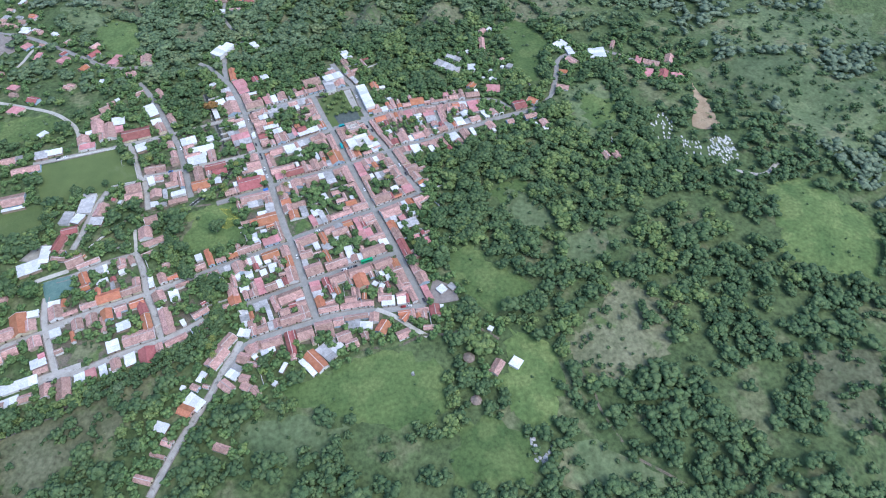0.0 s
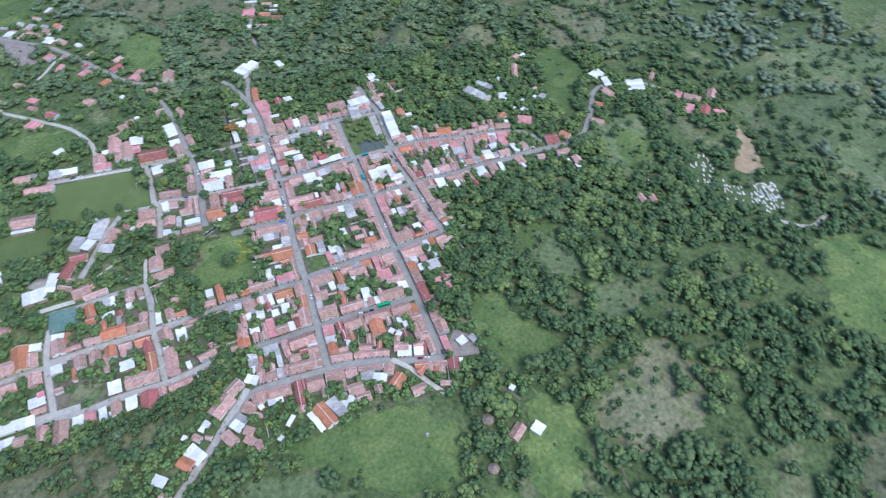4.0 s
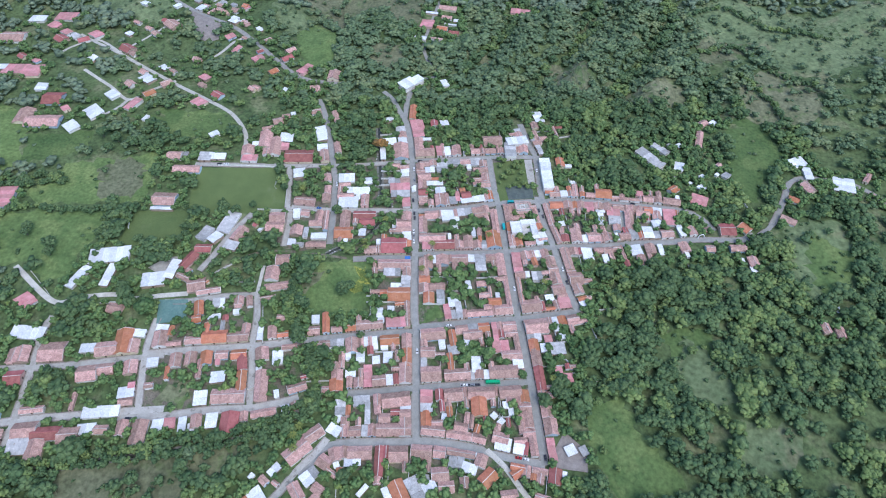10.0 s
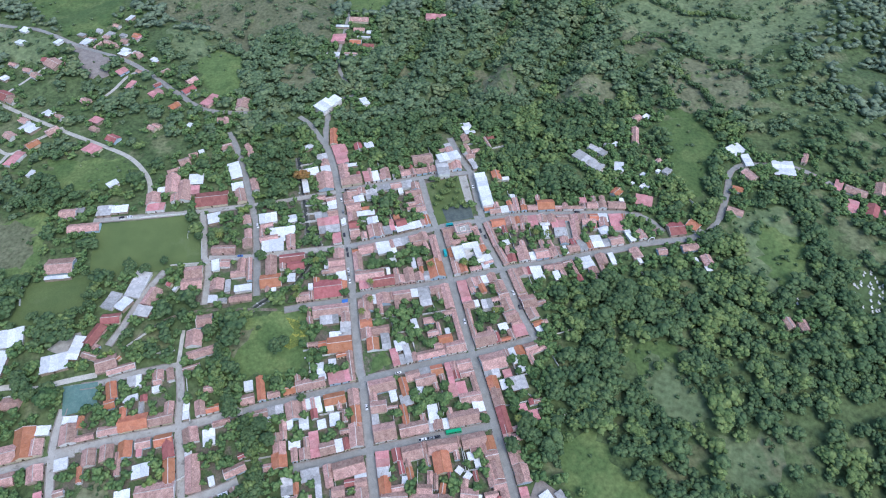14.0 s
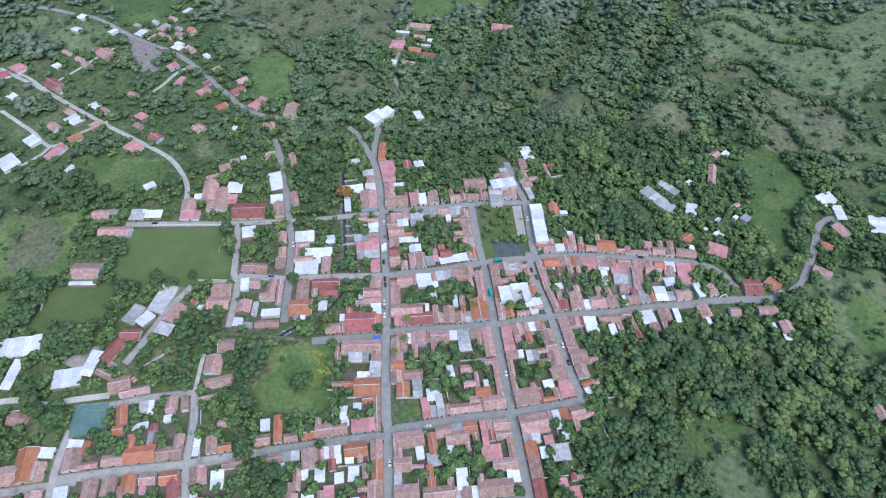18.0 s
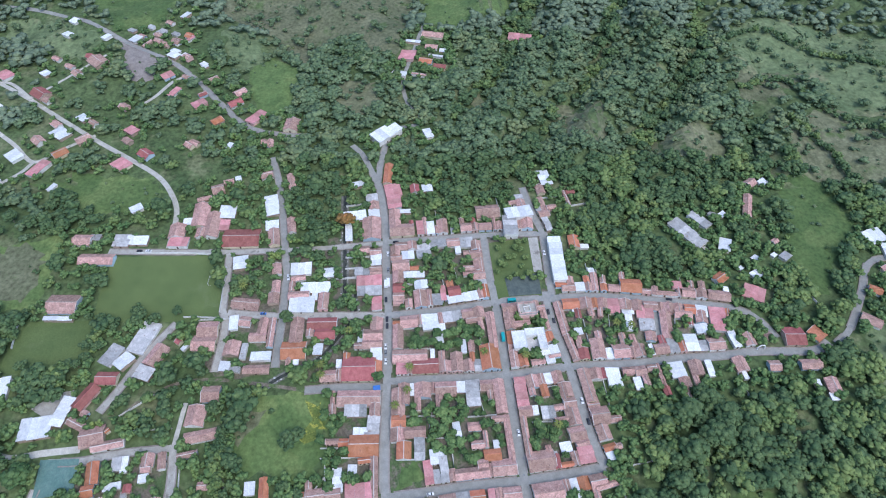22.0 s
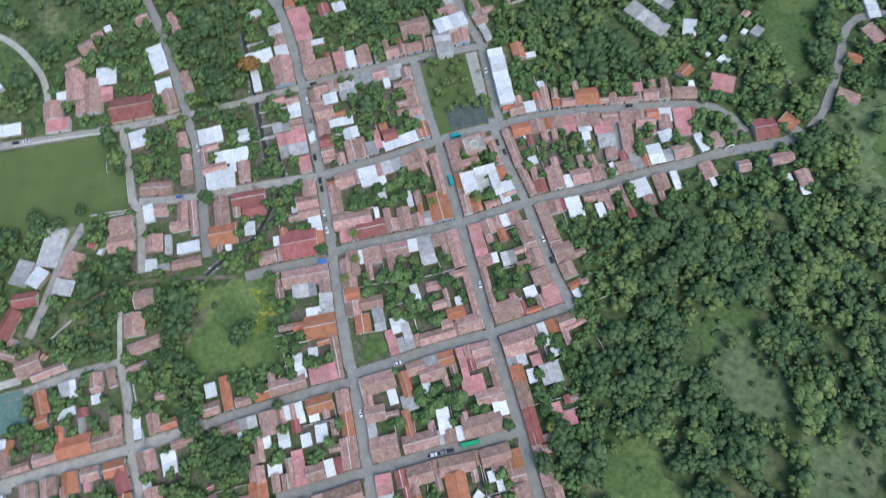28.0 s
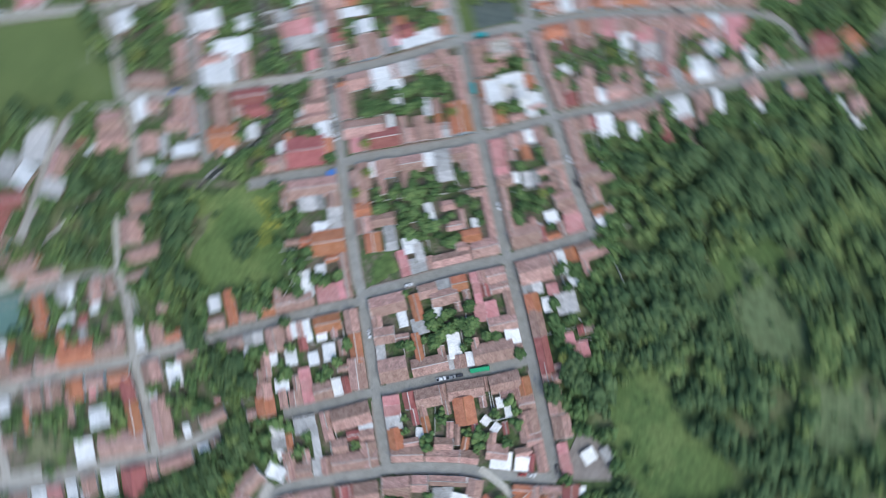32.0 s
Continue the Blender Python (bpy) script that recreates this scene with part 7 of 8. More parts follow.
    house(115.2, -34.2, 5.7, 3.8, 3, 't', 'N')
    house(37.3, -34.4, 7.6, 4.0, 94, 't', 'N')
    house(-177.6, -36.4, 3.4, 11.1, 7, 'o', 'N')
    house(103.9, -37.0, 5.8, 5.6, 3, 'p', 'W')
    house(74.4, -37.0, 3.0, 7.9, -87, 't', 'N')
    house(-46.8, -38.0, 7.5, 6.4, 2, 'w', 'S')
    house(-39.3, -38.1, 7.6, 3.7, 92, 't', 'N')
    house(51.2, -39.3, 4.0, 6.8, 1, 'w', 'S')
    house(41.2, -39.4, 4.0, 6.9, 1, 'g', 'S')
    house(-56.2, -39.6, 8.4, 9.0, 2, 't', 'S')
    house(46.0, -39.7, 6.6, 6.3, 1, 't', 'S')
    house(-140.8, -39.8, 10.6, 9.5, 6, 'w', 'E')
    house(11.7, -40.1, 13.7, 12.5, 2, 't', 'S')
    house(-34.2, -40.1, 6.2, 18.0, 2, 'p', 'S')
    house(-281.6, -40.2, 12.1, 8.3, 5, 'r', 'E')
    house(-79.3, -40.2, 5.9, 3.1, 17, 'r', 'S')
    house(-7.2, -40.5, 9.2, 16.5, -0, 't', 'E')
    house(64.0, -40.9, 21.7, 10.9, 4, 't', 'S')
    house(-14.1, -42.6, 4.0, 7.6, 6, 'r', 'S')
    house(30.3, -42.9, 19.1, 9.2, 4, 't', 'S')
    house(-18.7, -43.2, 5.1, 8.5, 6, 'w', 'S')
    house(89.7, -43.3, 7.1, 20.0, 3, 'r', 'W')
    house(109.1, -43.5, 9.0, 7.8, 3, 'p', 'W')
    house(-124.3, -43.5, 6.0, 16.9, 6, 'o', 'E')
    house(-26.1, -43.7, 10.0, 8.0, 6, 't', 'S')
    house(-195.5, -45.1, 5.0, 5.0, 10, 'p', 'E')
    house(-40.6, -45.1, 7.0, 6.9, 2, 't', 'S')
    house(-47.0, -45.2, 4.3, 9.3, 2, 't', 'S')
    house(-187.1, -45.9, 4.9, 4.6, 10, 't', 'W')
    house(-108.8, -46.2, 8.7, 23.0, 6, 't', 'W')
    house(-56.3, -47.7, 10.0, 10.4, 2, 'o', 'E')
    house(-83.9, -47.8, 13.8, 4.3, 17, 't', 'S')
    house(-200.0, -50.7, 11.3, 9.1, 10, 'w', 'E')
    house(-63.5, -50.7, 5.2, 5.1, -178, 't', 'N')
    house(97.2, -50.9, 7.5, 4.0, 3, 't', 'N')
    house(-97.7, -52.1, 3.6, 3.6, 10, 'w', 'S')
    house(67.0, -52.8, 16.3, 9.7, 4, 't', 'N')
    house(89.8, -53.2, 3.7, 11.4, 2, 't', 'W')
    house(57.0, -53.9, 3.0, 6.9, 1, 't', 'N')
    house(34.9, -54.6, 4.0, 7.2, 4, 't', 'N')
    house(46.5, -54.8, 19.2, 9.3, 1, 't', 'N')
    house(-131.7, -55.4, 21.2, 12.4, 3, 't', 'S')
    house(-149.4, -56.1, 9.1, 11.6, 7, 'w', 'S')
    house(16.9, -56.2, 6.0, 8.1, 4, 'r', 'N')
    house(95.3, -56.2, 7.7, 4.9, 2, 't', 'N')
    house(26.8, -56.3, 13.4, 9.1, 4, 't', 'N')
    house(-13.9, -56.6, 19.9, 11.3, 6, 't', 'N')
    house(8.0, -57.4, 8.4, 9.3, -0, 'p', 'W')
    house(75.7, -57.8, 10.0, 7.4, -88, 'o', 'N')
    house(-198.5, -58.7, 10.2, 6.7, 4, 't', 'S')
    house(-26.4, -59.8, 6.0, 8.4, 6, 't', 'N')
    house(-234.9, -59.9, 10.5, 18.5, 4, 't', 'S')
    house(67.3, -60.0, 7.7, 4.4, -178, 't', 'N')
    house(-39.5, -60.2, 8.0, 7.7, 2, 'g', 'N')
    house(35.5, -61.9, 8.0, 3.7, -86, 't', 'N')
    house(23.2, -62.0, 4.0, 6.0, 4, 't', 'N')
    house(54.3, -62.1, 6.2, 3.8, -89, 't', 'N')
    house(73.4, -62.8, 4.8, 10.6, 2, 't', 'E')
    house(-6.2, -63.5, 7.6, 5.9, -0, 'w', 'E')
    house(62.9, -63.9, 4.0, 5.7, 4, 'w', 'N')
    house(18.6, -64.2, 8.7, 3.7, -86, 'r', 'N')
    house(-51.9, -64.2, 7.3, 11.6, 2, 'g', 'N')
    house(7.0, -64.6, 8.5, 8.3, 1, 'g', 'W')
    house(-197.0, -64.6, 12.0, 6.4, 4, 'w', 'N')
    house(44.4, -65.2, 11.2, 14.4, 1, 'o', 'N')
    house(-89.5, -65.3, 5.7, 7.0, 17, 'w', 'N')
    house(-214.6, -65.6, 24.7, 8.4, 4, 'w', 'S')
    house(-261.8, -66.0, 16.2, 10.0, 4, 't', 'S')
    house(75.9, -66.3, 7.0, 7.8, -88, 't', 'N')
    house(-33.2, -66.4, 3.9, 21.7, 2, 'g', 'N')
    house(-26.2, -66.5, 5.5, 5.1, -84, 't', 'N')
    house(-46.3, -66.7, 7.5, 3.6, 92, 'o', 'N')
    house(-103.9, -68.2, 17.5, 4.9, 10, 't', 'N')
    house(-13.9, -68.5, 6.5, 4.7, -179, 'r', 'N')
    house(23.7, -69.0, 8.6, 4.4, -86, 'o', 'N')
    house(66.4, -69.1, 3.7, 5.9, 2, 'w', 'E')
    house(-7.4, -69.6, 7.0, 7.1, -89, 't', 'N')
    house(-280.4, -69.9, 13.5, 10.9, 9, 't', 'S')
    house(-126.1, -70.7, 12.6, 15.9, 3, 'r', 'N')
    house(-138.6, -70.8, 8.2, 11.1, 3, 'w', 'N')
    house(-148.8, -71.3, 7.5, 9.9, 7, 't', 'N')
    house(54.3, -71.8, 4.6, 4.6, 43, 'w', 'W')
    house(-53.1, -72.0, 5.6, 5.6, -35, 'w', 'S')
    house(-158.0, -72.5, 5.6, 10.5, 7, 'w', 'N')
    house(-21.1, -72.7, 8.2, 7.1, -0, 't', 'S')
    house(20.2, -73.1, 4.7, 6.6, -10, 'w', 'S')
    house(8.3, -73.4, 5.8, 11.1, 1, 'o', 'W')
    house(35.5, -73.4, 8.5, 3.8, 80, 't', 'N')
    house(-49.1, -74.5, 6.4, 3.6, 92, 't', 'N')
    house(-173.9, -74.5, 7.8, 10.2, 1, 'w', 'N')
    house(48.3, -74.6, 5.1, 3.7, -89, 'r', 'N')
    house(-38.9, -75.2, 6.4, 4.1, 92, 't', 'N')
    house(76.3, -75.8, 12.0, 7.8, -88, 't', 'N')
    house(58.8, -76.1, 5.3, 4.2, 43, 'w', 'W')
    house(38.7, -76.5, 2.9, 10.5, -10, 't', 'S')
    house(15.0, -76.6, 8.0, 4.4, 1, 't', 'N')
    house(63.8, -76.8, 3.2, 6.6, 2, 'r', 'E')
    house(-45.9, -77.1, 2.6, 13.8, 2, 't', 'S')
    house(-150.8, -77.4, 5.3, 5.6, 7, 'g', 'N')
    house(-196.9, -77.6, 8.0, 11.6, 1, 't', 'N')
    house(-5.6, -77.8, 8.5, 9.7, 1, 't', 'E')
    house(-220.6, -77.9, 12.4, 8.3, 4, 'w', 'N')
    house(-210.5, -78.5, 9.5, 6.6, 1, 't', 'N')
    house(73.3, -78.6, 6.2, 13.7, 2, 't', 'E')
    house(-184.9, -79.4, 10.4, 17.9, 1, 't', 'N')
    house(31.2, -79.8, 10.0, 6.2, -10, 't', 'S')
    house(-261.7, -80.3, 16.2, 9.2, 5, 't', 'W')
    house(93.2, -80.6, 8.3, 12.1, 2, 't', 'W')
    house(56.0, -80.6, 5.8, 4.7, 76, 't', 'N')
    house(-29.0, -80.9, 6.0, 7.8, -0, 't', 'S')
    house(-245.4, -81.0, 19.1, 10.0, 4, 'r', 'N')
    house(-33.8, -81.1, 5.0, 7.5, -0, 'g', 'S')
    house(42.1, -81.3, 6.5, 4.0, 71, 'o', 'N')
    house(-48.7, -81.4, 4.0, 8.0, 2, 't', 'S')
    house(-40.6, -81.6, 8.0, 6.9, 2, 't', 'S')
    house(-55.5, -81.9, 9.7, 7.5, -35, 'w', 'S')
    house(-230.4, -82.7, 13.6, 12.3, 4, 't', 'N')
    house(13.3, -83.4, 13.9, 7.6, -5, 't', 'S')
    house(-15.1, -83.9, 22.9, 9.2, -0, 't', 'S')
    house(-67.6, -84.1, 13.4, 11.0, 37, 't', 'S')
    house(-275.4, -84.4, 13.3, 13.6, 5, 't', 'E')
    house(76.7, -84.8, 6.0, 7.9, -88, 't', 'N')
    house(29.3, -87.3, 17.4, 6.2, -10, 't', 'S')
    house(43.1, -87.7, 10.0, 5.6, -19, 't', 'S')
    house(57.4, -88.1, 11.2, 8.5, -14, 't', 'S')
    house(-259.2, -89.8, 10.4, 11.2, 5, 'g', 'W')
    house(70.8, -90.1, 8.9, 5.0, -178, 't', 'N')
    house(58.9, -91.8, 11.0, 8.1, -14, 'w', 'S')
    house(-249.0, -92.3, 11.2, 14.3, 5, 't', 'W')
    house(78.7, -93.1, 7.2, 11.7, 2, 't', 'E')
    house(-36.6, -94.1, 16.5, 9.6, 2, 't', 'N')
    house(69.4, -94.5, 7.6, 4.6, -12, 'w', 'S')
    house(74.2, -95.4, 3.0, 8.3, -12, 'r', 'S')
    house(-19.1, -97.1, 4.0, 7.9, -0, 'r', 'N')
    house(4.1, -97.1, 14.3, 9.5, -5, 't', 'N')
    house(-47.0, -97.3, 6.0, 7.5, 2, 't', 'N')
    house(-11.0, -98.1, 12.9, 11.4, -0, 't', 'N')
    house(16.0, -98.1, 8.5, 7.0, -10, 't', 'N')
    house(30.4, -98.1, 19.1, 5.3, -10, 't', 'N')
    house(43.1, -98.3, 5.7, 3.0, -19, 'w', 'N')
    house(103.5, -97.0, 7.4, 7.0, 22, 'w', 'W')
    house(-52.7, -98.6, 7.8, 7.8, 21, 't', 'N')
    house(112.5, -97.5, 5.2, 7.0, 22, 'g', 'W')
    house(-73.9, -99.7, 17.9, 14.0, 44, 't', 'S')
    house(-40.9, -102.1, 11.1, 8.2, 2, 'w', 'N')
    house(-23.7, -102.7, 6.1, 20.5, -0, 'r', 'N')
    house(-58.9, -103.0, 9.0, 8.2, 54, 't', 'N')
    house(43.1, -104.2, 8.0, 8.2, -19, 't', 'N')
    house(27.0, -104.3, 10.4, 7.6, -10, 'g', 'N')
    house(68.2, -104.5, 10.6, 5.1, -12, 'o', 'N')
    house(-51.2, -104.8, 4.0, 4.0, 21, 'w', 'N')
    house(8.5, -106.2, 8.4, 4.1, -95, 't', 'N')
    house(-6.6, -106.9, 6.8, 3.9, -90, 't', 'N')
    house(-90.9, -107.2, 5.8, 9.0, -43, 'w', 'S')
    house(35.4, -108.4, 10.2, 6.9, -19, 'w', 'N')
    house(-67.5, -108.5, 7.4, 8.0, 38, 'g', 'S')
    house(-54.0, -109.8, 8.3, 3.9, -36, 't', 'N')
    house(81.6, -109.8, 10.5, 4.2, -12, 't', 'N')
    house(-48.4, -109.9, 4.9, 6.7, 2, 'o', 'N')
    house(72.3, -111.3, 6.0, 7.3, -12, 't', 'N')
    house(-104.9, -111.3, 3.5, 4.0, -34, 'w', 'S')
    house(16.2, -111.9, 11.6, 9.8, 3, 't', 'S')
    house(66.1, -112.1, 8.2, 6.6, 32, 'o', 'W')
    house(97.2, -113.3, 3.1, 4.1, -12, 'w', 'W')
    house(-68.9, -114.3, 7.2, 8.0, 42, 'w', 'S')
    house(-96.7, -114.3, 5.1, 7.0, 47, 't', 'S')
    house(90.8, -114.5, 8.6, 10.9, -12, 'r', 'W')
    house(47.3, -114.7, 12.0, 9.7, 43, 'o', 'E')
    house(76.5, -114.8, 4.0, 4.6, -12, 'o', 'N')
    house(8.0, -115.0, 2.7, 6.3, 3, 'g', 'E')
    house(-24.4, -115.3, 5.5, 4.9, -90, 't', 'N')
    house(-85.1, -115.9, 8.3, 11.0, 49, 't', 'S')
    house(81.0, -116.1, 5.0, 6.8, -12, 't', 'N')
    house(31.8, -117.7, 6.3, 7.6, 3, 't', 'S')
    house(9.2, -119.8, 9.3, 7.0, 28, 'w', 'S')
    house(20.1, -120.2, 10.4, 7.8, 3, 't', 'S')
    house(-61.7, -120.4, 6.7, 8.0, 55, 't', 'S')
    house(0.5, -120.6, 10.3, 16.0, 27, 'g', 'S')
    house(-33.3, -121.6, 3.5, 9.0, -40, 'w', 'S')
    house(-74.6, -122.6, 8.0, 10.0, 32, 't', 'S')
    house(-9.2, -125.0, 10.3, 20.0, 24, 'o', 'S')
    house(-98.7, -125.7, 9.6, 15.0, 36, 'w', 'S')
    house(60.0, -126.6, 11.4, 8.0, 6, 't', 'S')
    house(-62.1, -127.2, 6.3, 8.0, 43, 't', 'S')
    house(-16.3, -128.0, 4.3, 18.0, 24, 'w', 'S')
    house(80.9, -128.1, 10.2, 4.6, -18, 't', 'S')
    house(-42.1, -131.9, 4.3, 3.4, 43, 'w', 'N')
    house(-103.0, -132.4, 8.5, 11.0, 34, 'o', 'S')
    house(-56.2, -133.1, 6.1, 8.0, 26, 't', 'S')
    house(-122.5, -137.1, 10.1, 7.2, -39, 'w', 'E')
    house(125.1, -146.4, 4.5, 4.4, 38, 'w', 'W')
    house(-117.5, -151.5, 8.2, 6.1, -39, 't', 'E')
    house(-126.4, -161.0, 17.2, 8.6, -35, 't', 'E')
    house(-85.9, -167.7, 12.3, 5.9, -39, 't', 'W')
    house(-138.0, -169.9, 12.2, 5.5, -35, 't', 'E')
    house(115.3, -179.3, 13.2, 8.3, 38, 't', 'E')
    house(130.3, -181.3, 8.8, 8.4, 38, 'w', 'N')


def wing(name, parent, x0, y0, x1, y1, h, wall, deck):
    """A flat-roofed wing: its walls, its roof deck and the parapet round it."""
    body = part(name, mesh_of(name, *box_data(x0, y0, 0, x1, y1, h), wall), parent)
    part("roof_deck", mesh_of("roof_deck", *box_data(x0 - 0.15, y0 - 0.15, h, x1 + 0.15, y1 + 0.15, h + 0.2), deck), body)
    rims = [box_data(x0 - 0.15, y0 - 0.15, h + 0.2, x1 + 0.15, y0 + 0.1, h + 0.8), box_data(x0 - 0.15, y1 - 0.1, h + 0.2, x1 + 0.15, y1 + 0.15, h + 0.8), box_data(x0 - 0.15, y0 + 0.1, h + 0.2, x0 + 0.1, y1 - 0.1, h + 0.8), box_data(x1 - 0.1, y0 + 0.1, h + 0.2, x1 + 0.15, y1 - 0.1, h + 0.8)]
    part("parapet", mesh_of("parapet", *join_data(*rims), wall), body)
    return body


def courtyard_building(x, y, turn):
    root = new("courtyard_building")
    root.location, root.rotation_euler = (x, y, 0), (0, 0, radians(turn))
    tagged(root, "white flat-roofed building round a small tiled courtyard", "house", group="roofs of the town")
    wing("west_wing", root, -13.5, -7.5, -4.5, 5.5, 6.2, M["wall_white"], M["w"])
    wing("north_wing", root, -4.4, 1.2, 8.5, 6.4, 6.6, M["wall_white"], M["w"])
    wing("east_wing", root, 3.4, -9.0, 8.5, 1.1, 6.0, M["wall_white"], M["w"])
    part("courtyard", mesh_of("courtyard", *box_data(-4.4, -8.5, 0, 3.3, 1.1, 3.1), M["g"]), root)
    for k in range(4):
        part("window", mesh_of("window", *box_data(-13.56, -6.4 + 3.1 * k, 3.9, -13.48, -5.0 + 3.1 * k, 5.2), M["glass"]), root)


def unfinished_building(x, y, turn):
    root = new("unfinished_building")
    root.location, root.rotation_euler = (x, y, 0), (0, 0, radians(turn))
    tagged(root, "two-storey house with bare concrete upper floor under construction", "house", group="roofs of the town")
    wing("body", root, -6.2, -4.8, 6.2, 4.8, 5.6, M["wall_rose"], M["concrete"])
    for px in (-5.9, -2.0, 2.0, 5.9):
        for py in (-4.5, 4.5):
            part("column", mesh_of("column", *box_data(px - 0.18, py - 0.18, 5.8, px + 0.18, py + 0.18, 8.2), M["concrete"]), root)
    for py in (-4.5, 4.5):
        part("ring_beam", mesh_of("ring_beam", *box_data(-6.1, py - 0.22, 8.2, 6.1, py + 0.22, 8.6), M["wall_rose"]), root)
    for px in (-5.9, 5.9):
        part("ring_beam", mesh_of("ring_beam", *box_data(px - 0.22, -4.28, 8.2, px + 0.22, 4.28, 8.6), M["wall_rose"]), root)
    rims = [box_data(-2.2, -2.2, 5.8, 2.2, -1.9, 7.0), box_data(-2.2, 1.9, 5.8, 2.2, 2.2, 7.0), box_data(-2.2, -1.9, 5.8, -1.9, 1.9, 7.0), box_data(1.9, -1.9, 5.8, 2.2, 1.9, 7.0)]
    part("light_well", mesh_of("light_well", *join_data(*rims), M["wall_white"]), root)


def hut(x, y, r, seed):
    """A round hut under a cone of brown thatch with a ragged edge."""
    rng = random.Random(seed)
    root = new("thatched_hut")
    root.location = (x, y, float(height(x, y)))
    take_line([(x, y - 3), (x + 1, y + 1)], r + 3)
    tagged(root, "round hut with a brown thatched cone roof", "hut", group="huts on the hill")
    n = 16
    ring = [(math.cos(k * 6.2832 / n), math.sin(k * 6.2832 / n)) for k in range(n)]
    v = [(c * r * 0.8, q * r * 0.8, z) for z in (0, 2.3) for c, q in ring]
    part("wall", mesh_of("wall", v, [(k, (k + 1) % n, n + (k + 1) % n, n + k) for k in range(n)], M["wall_adobe"]), root)
    v = []
    for u, z in ((1.0, 1.9), (0.72, 2.7), (0.4, 3.7), (0.08, 4.6)):
        v += [(c * r * u * rng.uniform(0.93, 1.06), q * r * u * rng.uniform(0.93, 1.06), z + rng.uniform(-0.08, 0.08)) for c, q in ring]
    f = [(n * q + k, n * q + (k + 1) % n, n * q + n + (k + 1) % n, n * q + n + k) for q in range(3) for k in range(n)]
    part("thatch", mesh_of("thatch", v, f + [tuple(range(3 * n, 4 * n))], M["thatch"]), root)


def street_arch(x, y, turn, span, h):
    root = new("street_arch")
    root.location, root.rotation_euler = (x, y, 0), (0, 0, radians(turn))
    tagged(root, "white painted arch standing at the mouth of a lane", "arch")
    n = 14
    v = []
    for k in range(n + 1):
        a = math.pi * k / n
        for rr in (span / 2, span / 2 - 0.55):
            for yy in (-0.3, 0.3):
                v.append((-math.cos(a) * rr, yy, 2.2 + math.sin(a) * (h - 2.2) * rr / (span / 2)))
    f = []
    for k in range(n):
        o = 4 * k
        f += [(o, o + 1, o + 5, o + 4), (o + 2, o + 6, o + 7, o + 3), (o, o + 4, o + 6, o + 2), (o + 1, o + 3, o + 7, o + 5)]
    part("vault", mesh_of("vault", v, f, M["wall_white"]), root)
    for sgn in (-1, 1):
        cx = sgn * (span / 2 - 0.27)
        part("pier", mesh_of("pier", *box_data(cx - 0.35, -0.35, 0, cx + 0.35, 0.35, 2.2), M["wall_white"]), root)


def hill_cross(x, y):
    root = new("hill_cross")
    root.location = (x, y, float(height(x, y)))
    tagged(root, "small white cross on a stone base in the meadow", "cross")
    part("base", mesh_of("base", *join_data(box_data(-1.2, -1.2, 0, 1.2, 1.2, 0.5), box_data(-0.8, -0.8, 0.5, 0.8, 0.8, 0.9)), M["stone"]), root)
    part("post", mesh_of("post", *box_data(-0.16, -0.16, 0.9, 0.16, 0.16, 4.4), M["wall_white"]), root)
    part("arm", mesh_of("arm", *box_data(-1.1, -0.17, 3.1, 1.1, 0.17, 3.42), M["wall_white"]), root)


def build_landmarks():
    courtyard_building(95.0, 101.5, 4)
    unfinished_building(94.0, 124.0, 5)
    street_arch(247.0, 92.0, 6, 6.0, 5.0)
    hut(90, -198, 4.2, 1)
    hut(99, -164, 4.6, 2)
    hill_cross(55, -161)


